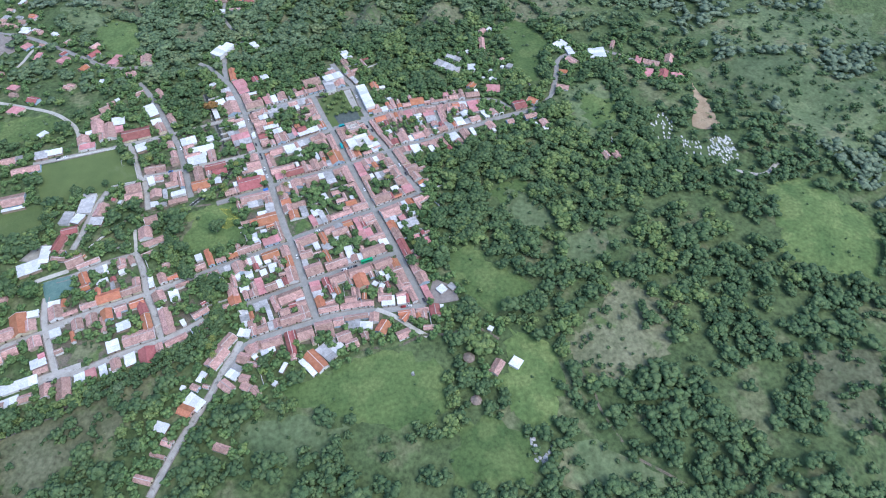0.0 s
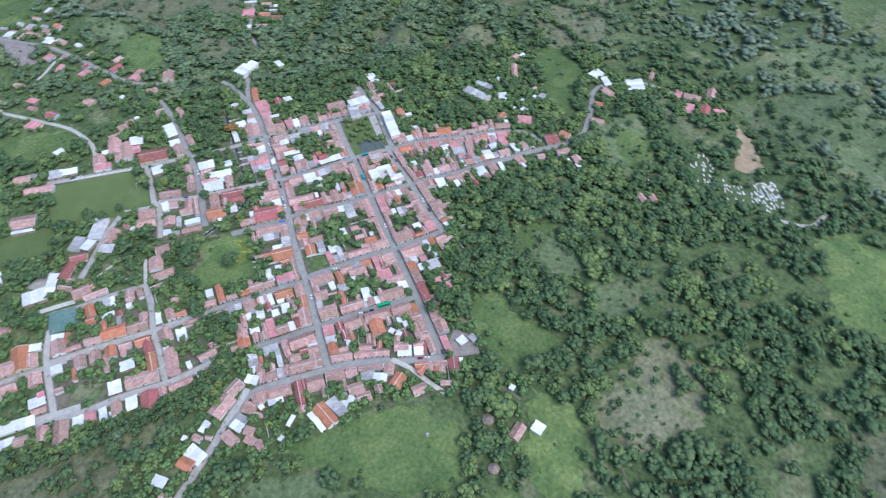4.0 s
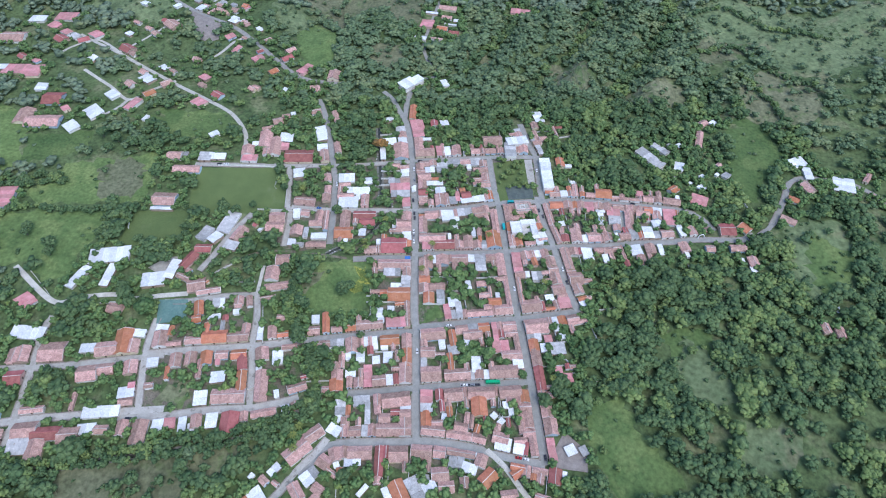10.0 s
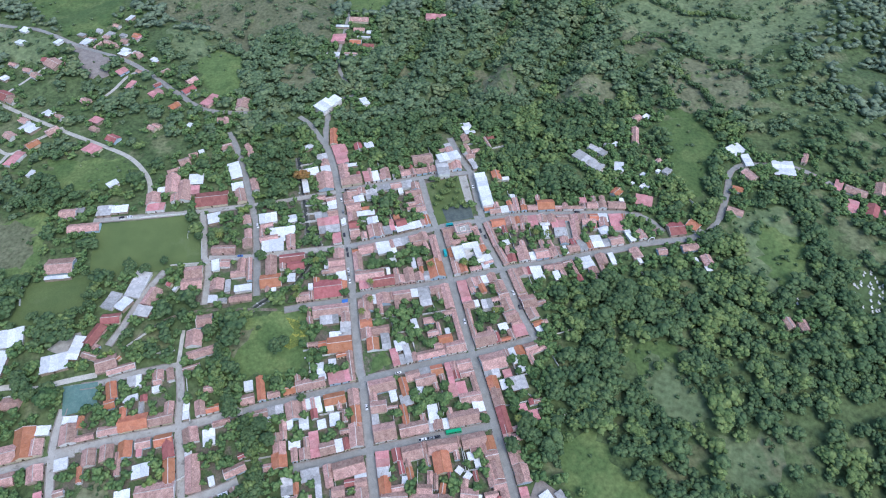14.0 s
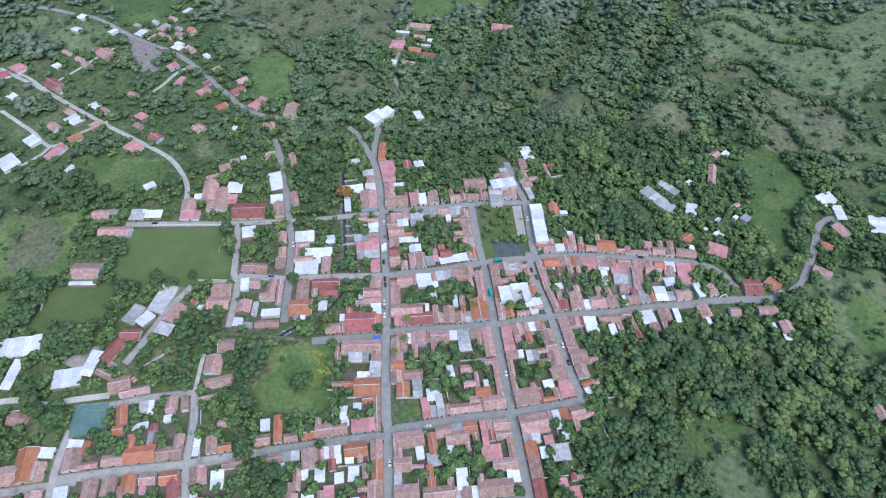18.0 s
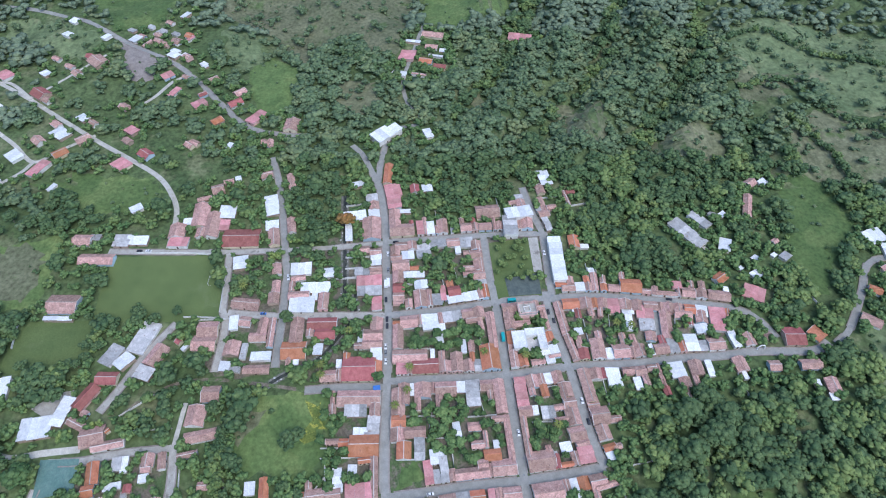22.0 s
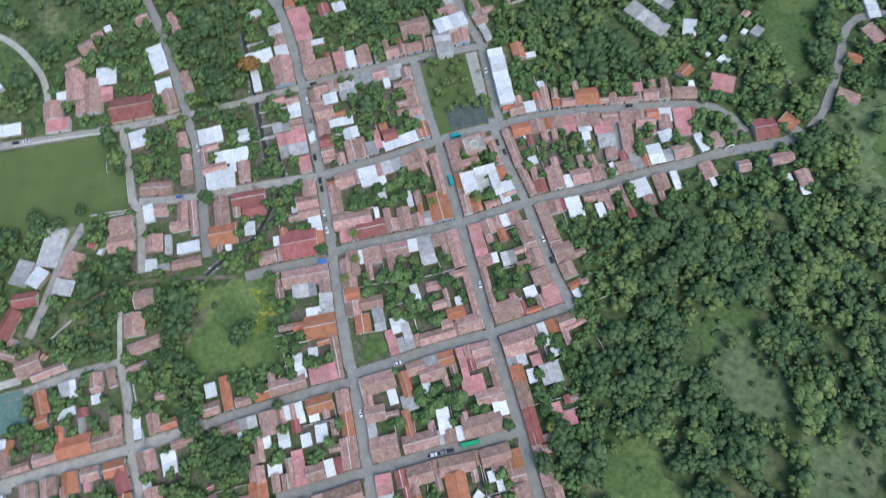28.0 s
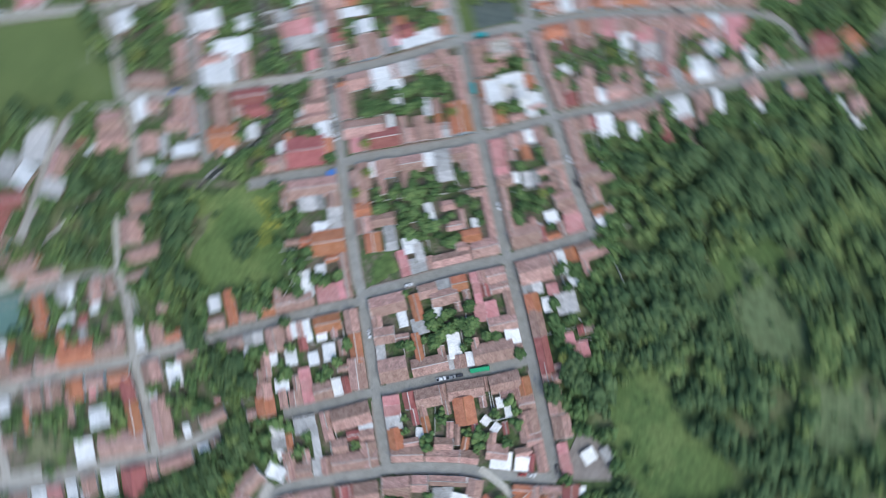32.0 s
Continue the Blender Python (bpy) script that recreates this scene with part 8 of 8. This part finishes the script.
def park_vehicles():
    car(-3.5, 151.0, 92, 'white', 'van')
    car(-2.0, 121.6, -89, 'dark', 'car')
    car(-1.7, 116.1, -89, 'dark', 'car')
    car(-2.6, 100.1, -89, 'white', 'car')
    car(-2.1, 89.0, -90, 'white', 'car')
    car(-2.2, 95.1, -89, 'grey', 'car')
    car(1.1, -19.1, -89, 'white', 'car')
    car(25.2, 3.0, 7, 'white', 'car')
    car(79.4, 38.0, -87, 'white', 'car')
    car(34.7, -47.6, 4, 'white', 'pickup_truck')
    car(40.0, -47.5, 1, 'grey', 'pickup_truck')
    car(44.3, -47.3, 1, 'dark', 'car')
    car(68.5, -101.1, -12, 'red', 'car')
    car(73.2, -102.1, -12, 'white', 'car')
    car(109.4, 124.8, -86, 'dark', 'car')
    car(112.5, 117.7, -86, 'dark', 'car')
    car(121.4, 57.9, -83, 'white', 'car')
    car(123.1, 44.0, -83, 'dark', 'car')
    car(-73.5, 159.0, -80, 'white', 'car')
    car(55.4, -45.0, 1, 'green', 'bus')
    car(76.5, 104.7, -88, 'teal', 'van')
    car(85.0, 133.5, 5, 'teal', 'van')
    car(-86.8, 128.8, -6, 'blue', 'car')
    car(86.3, -101.3, -88, 'dark', 'car')
    car(-195.4, -70.0, 1, 'dark', 'car')
    car(-2.5, 179.2, 92, 'white', 'car')
    car(-2.1, 164.4, 92, 'grey', 'car')
    car(-1.8, 152.1, -89, 'white', 'van')
    car(-3.0, 137.9, 92, 'dark', 'car')
    car(-186.3, 186.5, 178, 'dark', 'car')
    car(-179.8, 186.4, 178, 'white', 'car')
    car(113.2, 177.7, -91, 'white', 'car')
    car(-73.3, 159.9, -80, 'white', 'car')
    car(-149.8, 241.6, -71, 'dark', 'car')
    car(3.0, 190.3, 4, 'dark', 'car')
    car(-38.7, 271.2, 113, 'dark', 'car')
    car(196.2, 133.3, -8, 'dark', 'car')


def build_walls():
    wall_line([(-119.3, 169.6), (-117.1, 130.6)])
    wall_line([(-140.8, 126.9), (-115.9, 125.6)])
    wall_line([(-153.1, 45.7), (-129.4, 46.8)])
    wall_line([(5.3, 23.6), (21.8, 23.2)])
    wall_line([(-32.7, 18.1), (-41.1, 6.7), (-33.3, 6.1)])
    wall_line([(-187.0, 184.4), (-156.9, 183.7), (-130.2, 182.1)])
    wall_line([(-163.2, 55.4), (-142.7, 71.1)])
    wall_line([(-113.9, -47.0), (-118.8, -49.2)])
    wall_line([(5.3, -21.9), (4.3, -37.8)])
    wall_line([(28.3, -24.5), (28.3, -42.7)])
    wall_line([(54.1, -5.1), (51.0, -32.7)])
    wall_line([(25.6, 54.1), (25.4, 39.5)])
    wall_line([(54.2, 73.4), (60.0, 48.6)])
    wall_line([(88.0, 44.2), (100.9, 44.7)])
    wall_line([(-36.5, 124.7), (-35.2, 114.2)])
    wall_line([(106.5, -22.7), (113.0, -29.9)])
    wall_line([(-257.2, 24.8), (-233.7, 27.2)])
    wall_line([(-316.3, 64.3), (-287.2, 34.7)])
    wall_line([(-119.8, 26.8), (-114.1, -10.6)])
    wall_line([(-250.6, 125.7), (-247.1, 105.0)])
    wall_line([(-107.0, 124.5), (-134.8, 124.0)])
    wall_line([(298.1, 134.8), (304.2, 113.6)])
    wall_line([(-24.4, 157.3), (-42.2, 156.6)])
    wall_line([(-61.5, -42.9), (-79.3, -43.6)])
    wall_line([(-50.5, -113.3), (-49.8, -131.1)])
    wall_line([(-23.1, -63.3), (-22.5, -69.0)])
    wall_line([(20.6, -61.2), (21.1, -69.0)])
    wall_line([(27.1, -76.0), (29.6, -61.4)])
    wall_line([(59.3, -58.1), (60.2, -72.9)])
    wall_line([(69.9, -72.0), (57.1, -72.6)])
    wall_line([(-21.0, -112.9), (-21.0, -119.7)])
    wall_line([(-17.3, -103.8), (-17.4, -117.6)])
    wall_line([(-3.2, -101.2), (-4.2, -113.0)])
    wall_line([(20.7, -99.1), (19.5, -105.8)])
    wall_line([(86.1, -112.9), (83.4, -125.5)])
    wall_line([(-21.2, 25.4), (-39.0, 25.5)])
    wall_line([(-28.7, 31.5), (-39.5, 31.6)])
    wall_line([(23.3, 36.1), (39.1, 36.0)])
    wall_line([(39.5, 16.4), (38.2, 34.2)])
    wall_line([(103.0, -12.9), (120.7, -11.6)])
    wall_line([(92.7, -33.3), (108.5, -32.4)])
    wall_line([(113.8, -46.9), (131.6, -45.9)])
    wall_line([(106.9, -39.4), (124.7, -38.4)])
    wall_line([(134.0, 4.7), (137.9, -12.7)])
    wall_line([(141.9, 16.1), (159.5, 18.8)])
    wall_line([(49.0, -36.6), (48.8, -18.8)])
    wall_line([(18.1, -33.5), (17.8, -25.7)])
    wall_line([(-12.4, -10.6), (-11.9, -18.4)])
    wall_line([(-15.5, -19.5), (-30.3, -19.7)])
    wall_line([(-15.9, 112.6), (-33.7, 112.3)])
    wall_line([(9.6, 97.4), (27.4, 97.6)])
    wall_line([(52.0, 116.4), (54.2, 102.7)])
    wall_line([(36.2, 94.6), (36.1, 100.4)])
    wall_line([(60.9, 93.9), (60.3, 111.7)])
    wall_line([(37.9, 148.2), (35.1, 165.8)])
    wall_line([(48.5, 147.8), (45.7, 165.4)])
    wall_line([(65.1, 147.8), (49.4, 146.4)])
    wall_line([(26.8, 61.5), (27.2, 43.7)])
    wall_line([(66.8, 49.8), (49.0, 48.9)])
    wall_line([(107.3, 68.5), (100.6, 67.7)])
    wall_line([(132.8, 99.8), (132.3, 117.5)])
    wall_line([(150.5, 121.3), (148.6, 103.6)])
    wall_line([(180.8, 115.7), (179.5, 103.0)])
    wall_line([(195.5, 116.6), (192.9, 99.0)])
    wall_line([(147.1, 96.7), (146.6, 114.5)])
    wall_line([(193.0, 64.1), (194.7, 46.4)])
    wall_line([(225.4, 73.9), (227.5, 56.2)])
    wall_line([(7.2, 203.3), (13.0, 203.7)])
    wall_line([(34.5, 205.9), (33.2, 223.7)])
    wall_line([(83.1, 226.3), (81.8, 244.0)])
    wall_line([(119.5, 234.1), (136.1, 236.9)])
    wall_line([(141.7, 225.3), (159.2, 228.3)])
    wall_line([(148.8, 156.4), (150.7, 174.1)])
    wall_line([(178.8, 149.0), (180.7, 166.7)])
    wall_line([(207.9, 147.3), (210.5, 164.9)])
    wall_line([(9.3, 150.8), (16.1, 150.9)])
    wall_line([(10.0, 150.4), (15.8, 150.5)])
    wall_line([(11.4, 50.2), (29.2, 50.1)])
    wall_line([(-10.9, -72.9), (-16.7, -73.0)])
    wall_line([(-14.9, 158.3), (-32.7, 157.6)])
    wall_line([(-15.6, 166.6), (-33.4, 165.9)])
    wall_line([(-15.9, 177.0), (-33.7, 176.3)])
    wall_line([(-19.0, 231.1), (-36.6, 228.5)])
    wall_line([(-26.1, -77.0), (-26.1, -70.2)])
    wall_line([(-21.7, -39.2), (-22.7, -30.5)])
    wall_line([(58.3, -57.3), (58.5, -73.1)])
    wall_line([(-34.7, 8.1), (-36.3, 25.8)])
    wall_line([(-34.2, 7.0), (-35.8, 24.8)])
    wall_line([(39.5, 17.0), (37.5, 34.7)])
    wall_line([(105.5, 1.3), (107.0, -12.4)])
    wall_line([(174.7, 96.1), (173.7, 106.9)])
    wall_line([(192.4, 98.1), (191.8, 109.9)])
    wall_line([(137.0, 71.7), (137.5, 53.9)])
    wall_line([(-29.8, 82.9), (-29.7, 100.7)])
    wall_line([(60.8, 144.6), (59.6, 152.3)])
    wall_line([(142.8, 148.5), (142.4, 166.3)])
    wall_line([(65.3, 120.4), (66.5, 112.7)])


def plant_large():
    big_tree(-232.4, 89.6, 5.1, 9.0, 20)
    big_tree(-222.3, 81.9, 6.0, 10.5, 21)
    big_tree(-211.5, 77.3, 6.0, 10.5, 22)
    big_tree(-205.6, 81.4, 5.1, 9.0, 23)
    big_tree(-199.3, 90.8, 4.2, 7.5, 24)
    big_tree(-195.0, 95.1, 4.2, 7.5, 25)
    big_tree(-189.9, 103.1, 4.2, 7.5, 26)
    big_tree(-247.0, 84.4, 3.4, 6.0, 27)
    big_tree(-194.5, 125.5, 4.2, 7.5, 28)
    big_tree(-170.0, 122.3, 5.1, 9.0, 29)
    big_tree(-220.3, 24.1, 6.0, 10.5, 30)
    big_tree(-229.4, 39.0, 6.0, 10.5, 31)
    big_tree(-306.2, 226.2, 6.8, 12.0, 32)
    big_tree(-289.9, 218.2, 6.8, 12.0, 33)
    big_tree(-272.5, 212.8, 6.8, 12.0, 34)
    big_tree(-258.0, 208.7, 6.8, 12.0, 35)
    big_tree(-247.0, 208.4, 6.0, 10.5, 36)
    big_tree(-294.0, 206.1, 5.1, 9.0, 37)
    big_tree(82.9, 188.9, 3.2, 6.0, 39, 'light_leaf', 'light green feathery tree in the plaza park')
    big_tree(94.7, 186.8, 3.0, 5.6, 41, 'light_leaf', 'light green feathery tree in the plaza park')
    big_tree(100.3, 188.5, 3.0, 5.4, 42, 'light_leaf', 'light green feathery tree in the plaza park')
    big_tree(79.6, 181.3, 3.0, 5.8, 44, 'light_leaf', 'light green feathery tree in the plaza park')
    big_tree(91.5, 181.6, 3.4, 6.5, 46, 'light_leaf', 'light green feathery tree in the plaza park')
    big_tree(96.2, 179.7, 2.9, 5.4, 47, 'light_leaf', 'light green feathery tree in the plaza park')
    big_tree(85.4, 173.0, 3.2, 6.0, 51, 'light_leaf', 'light green feathery tree in the plaza park')
    big_tree(90.2, 173.4, 2.9, 5.4, 52, 'light_leaf', 'light green feathery tree in the plaza park')
    big_tree(99.2, 172.0, 3.0, 5.6, 54, 'light_leaf', 'light green feathery tree in the plaza park')
    big_tree(80.0, 167.4, 3.2, 6.0, 56, 'light_leaf', 'light green feathery tree in the plaza park')
    big_tree(82.9, 165.7, 3.0, 5.6, 57, 'light_leaf', 'light green feathery tree in the plaza park')
    big_tree(95.3, 164.2, 2.7, 5.1, 59, 'light_leaf', 'light green feathery tree in the plaza park')
    big_tree(77.2, 159.7, 2.6, 4.9, 62, 'light_leaf', 'light green feathery tree in the plaza park')
    big_tree(90.2, 157.1, 2.6, 4.8, 64, 'light_leaf', 'light green feathery tree in the plaza park')
    big_tree(100.0, 156.8, 3.5, 6.6, 66, 'light_leaf', 'light green feathery tree in the plaza park')
    big_tree(85.5, 153.4, 2.6, 4.8, 69, 'light_leaf', 'light green feathery tree in the plaza park')
    big_tree(94.5, 153.7, 2.7, 5.1, 71, 'light_leaf', 'light green feathery tree in the plaza park')
    big_tree(102.1, 152.9, 3.0, 5.4, 72, 'light_leaf', 'light green feathery tree in the plaza park')
    big_tree(-57.5, 35.2, 6.8, 12.0, 74)
    big_tree(190.3, 29.7, 7.6, 13.5, 75)
    big_tree(179.1, 44.5, 6.8, 12.0, 76)
    big_tree(202.8, 37.4, 7.6, 13.5, 77)
    big_tree(212.3, 23.0, 6.8, 12.0, 78)
    big_tree(102.4, -49.8, 6.8, 12.0, 79)
    big_tree(105.2, -59.3, 6.8, 12.0, 80)
    big_tree(-58.1, 8.9, 4.2, 7.5, 81)
    big_tree(-49.3, 4.4, 4.2, 7.5, 82)
    big_tree(-87.5, -5.1, 6.0, 10.5, 83)
    big_tree(-67.9, -23.5, 6.8, 12.0, 84)
    big_tree(-62.9, -33.3, 6.0, 10.5, 85)
    big_tree(-90.6, 55.2, 6.0, 10.5, 86)
    big_tree(-41.3, -6.2, 3.4, 6.0, 87)
    big_tree(90.9, -63.1, 6.0, 10.5, 88)
    big_tree(126.9, -32.4, 6.8, 12.0, 89)
    big_tree(-106.2, 57.7, 5.1, 9.0, 90)
    big_tree(-167.6, 126.9, 5.1, 9.0, 91)
    big_tree(-144.7, 129.9, 4.2, 7.5, 92)
    big_tree(-34.2, 209.8, 7.2, 11.0, 93, 'rust', 'tree with orange blossom beside the creek')
    big_tree(-52.8, 175.3, 5.1, 9.0, 94)
    big_tree(-70.1, 123.5, 5.1, 9.0, 104)
    big_tree(-21.1, 226.9, 4.2, 7.5, 105)
    big_tree(-76.8, 243.1, 5.1, 9.0, 106)
    big_tree(-120.1, 152.1, 4.2, 7.5, 107)
    big_tree(-171.3, 130.4, 5.1, 9.0, 108)
    big_tree(-158.4, 123.5, 5.1, 9.0, 109)
    big_tree(-87.1, 22.7, 6.0, 10.5, 110)
    big_tree(-52.5, 39.3, 5.1, 9.0, 111)
    big_tree(-224.2, -92.2, 7.6, 13.5, 112)
    big_tree(-262.5, -106.9, 7.6, 13.5, 113)
    big_tree(-46.0, -113.1, 6.0, 10.5, 114)
    big_tree(-150.3, -105.3, 6.0, 10.5, 115)
    big_tree(-303.1, 84.7, 6.8, 12.0, 116)
    big_tree(-329.5, 104.6, 5.1, 9.0, 117)
    big_tree(-87.8, -9.2, 6.0, 10.5, 118)
    big_tree(185, 47, 9.0, 13.5, 200, 'leaf', 'very large dark green forest tree with a broad crown')
    big_tree(198, 31, 10.0, 15.0, 201, 'leaf', 'very large dark green forest tree with a broad crown')
    big_tree(179, 22, 9.5, 14.2, 202, 'leaf', 'very large dark green forest tree with a broad crown')
    big_tree(208, 45, 8.5, 12.8, 203, 'leaf', 'very large dark green forest tree with a broad crown')
    big_tree(167, 4, 8.0, 12.0, 204, 'leaf', 'very large dark green forest tree with a broad crown')
    big_tree(215, 32, 8.0, 12.0, 205, 'leaf', 'very large dark green forest tree with a broad crown')
    big_tree(195, 58, 8.0, 12.0, 206, 'leaf', 'very large dark green forest tree with a broad crown')
    big_tree(100, -55, 6.5, 9.8, 207, 'leaf', 'very large dark green forest tree with a broad crown')
    big_tree(129, -30, 6.5, 9.8, 208, 'leaf', 'very large dark green forest tree with a broad crown')
    big_tree(227, -19, 6.0, 9.0, 209, 'leaf', 'very large dark green forest tree with a broad crown')
    big_tree(186, -42, 6.0, 9.0, 210, 'leaf', 'very large dark green forest tree with a broad crown')
    big_tree(126, -98, 3.4, 5.4, 211, 'light_leaf', 'pale round-crowned tree standing in the clearing')
    big_tree(206, -22, 4.5, 7.2, 212, 'light_leaf', 'pale round-crowned tree standing in the clearing')
    big_tree(190, -73, 5.0, 8.0, 213, 'light_leaf', 'pale round-crowned tree standing in the clearing')
    big_tree(240, -66, 5.0, 8.0, 214, 'light_leaf', 'pale round-crowned tree standing in the clearing')
    big_tree(216, -19, 3.0, 4.8, 215, 'light_leaf', 'pale round-crowned tree standing in the clearing')
    big_tree(133, -110, 2.6, 4.2, 216, 'light_leaf', 'pale round-crowned tree standing in the clearing')
    big_tree(254, -29, 4.5, 7.2, 217, 'light_leaf', 'pale round-crowned tree standing in the clearing')
    big_tree(182, -55, 5.0, 8.0, 218, 'light_leaf', 'pale round-crowned tree standing in the clearing')
    big_tree(185, -85, 5.0, 8.0, 219, 'light_leaf', 'pale round-crowned tree standing in the clearing')
    big_tree(128, -63, 4.0, 6.4, 220, 'light_leaf', 'pale round-crowned tree standing in the clearing')
    big_tree(-221, -95, 9.5, 15.2, 240, 'leaf', 'very large spreading tree beside the creek')
    big_tree(-180, -113, 5.0, 8.0, 241, 'leaf', 'round dark tree standing in the creek field')
    big_tree(-130, -125, 4.6, 7.4, 242, 'light_leaf', 'bright yellow-green tree beside the creek field')
    big_tree(-260, -112, 5.5, 8.8, 243, 'light_leaf', 'bright yellow-green tree beside the creek field')
    big_tree(-206, 17, 9.5, 15.2, 244, 'yard_leaf', 'very large bright green tree beside the sports court')
    big_tree(-226, 31, 8.0, 12.8, 245, 'leaf', 'very large spreading tree beside the school')
    big_tree(-204, 68, 7.0, 11.2, 246, 'leaf', 'large tree beside the school roofs')
    big_tree(-302, 76, 5.5, 8.8, 247, 'leaf', 'round dark tree standing in the meadow')
    big_tree(-329, 98, 5.0, 8.0, 248, 'leaf', 'round dark tree standing in the meadow')
    big_tree(-130, -86, 6.0, 9.6, 249, 'leaf', 'large tree beside the creek')
    big_tree(-147, -96, 5.0, 8.0, 250, 'hazed_hill_leaf', 'grey-green tree beside the creek')
    big_tree(-114, -102, 5.0, 8.0, 251, 'leaf', 'large tree beside the creek')
    palm(-77.9, -78.7, 6.5, 0)
    palm(-81.3, -85.2, 7.2, 1)
    palm(-80.0, -94.5, 7.9, 2)
    palm(13.4, 80.9, 8.6, 3)
    palm(62.1, 92.2, 6.5, 4)
    palm(-43.6, 84.9, 7.2, 5)
    palm(-42.5, 77.5, 7.9, 6)
    palm(102.5, 40.0, 8.6, 7)
    palm(153.5, 112.5, 6.5, 8)
    palm(12.2, 65.8, 7.2, 9)
    palm(-26.6, 109.9, 7.9, 10)
    palm(88.5, 87.9, 8.6, 11)
    palm(-103.0, 149.5, 6.5, 12)
    palm(4.5, 55.7, 7.2, 13)
    palm(162.6, 109.4, 7.9, 14)
    palm(98.1, -46.2, 8.6, 15)


def build_fittings():
    slab_area('sports_court', [(-201.0, 29.6), (-178.7, 29.8), (-176.0, 10.1), (-197.5, 7.2)], mat('court_paint', (0.11, 0.20, 0.17), (0.16, 0.25, 0.21), 0.3, 2.0, 0.8), 0.42, 'green painted concrete sports court', 'yard')
    slab_area('plaza_court', [(82.0, 154.9), (107.0, 159.2), (106.9, 140.8), (83.6, 139.0)], mat('dark_paving', (0.08, 0.10, 0.09), (0.13, 0.15, 0.13), 0.3, 2.0, 0.9), 0.42, 'dark paved court beside the plaza park', 'yard')
    slab_area('school_yard', [(-218.6, 61.9), (-207.2, 72.2), (-195.9, 74.0), (-202.2, 52.1)], M['concrete'], 0.42, 'pale concrete school yard', 'yard')
    slab_area('dirt_yard', [(93.6, -95.1), (101.8, -83.0), (114.5, -96.8), (113.3, -111.3), (92.7, -108.2)], M['kerb'], 0.42, 'bare earth yard beside the last houses', 'yard')
    slab_area('plaza_walk', [(103.5, 193.0), (110.8, 193.5), (110.4, 160.2), (103.8, 160.2)], M['concrete'], 0.45, 'pale paved walk along the plaza park', 'yard')
    goal(-205.3, 161.6, 90)
    goal(-129.4, 157.4, -90)
    awning(-7.2, 69.4, 5, 4.5, 3.0, 'blue')
    tombs([(379, 23), (409, 37), (417, 23), (393, -6), (369, -1)], 40, 0)
    tombs([(335, 19), (355, 18), (351, 7), (334, 12)], 12, 1)
    tombs([(430, -17), (449, -24), (439, -58), (417, -56), (414, -36)], 110, 2)
    tombs([(407, -1), (419, -18), (414, -36), (392, -32)], 22, 3)
    outcrop([(131, -248), (125, -251), (119, -254), (112, -256), (109, -252)], 3)
    outcrop([(115, -237), (112, -247), (112, -253)], 4)


build_ground()
lay_fields()
lay_creek()
lay_roads()
build_fittings()
build_landmarks()
build_houses()
fill_frontages(OLD_TOWN)
build_pavements()
build_walls()
park_vehicles()
plant_large()
plant_trees()
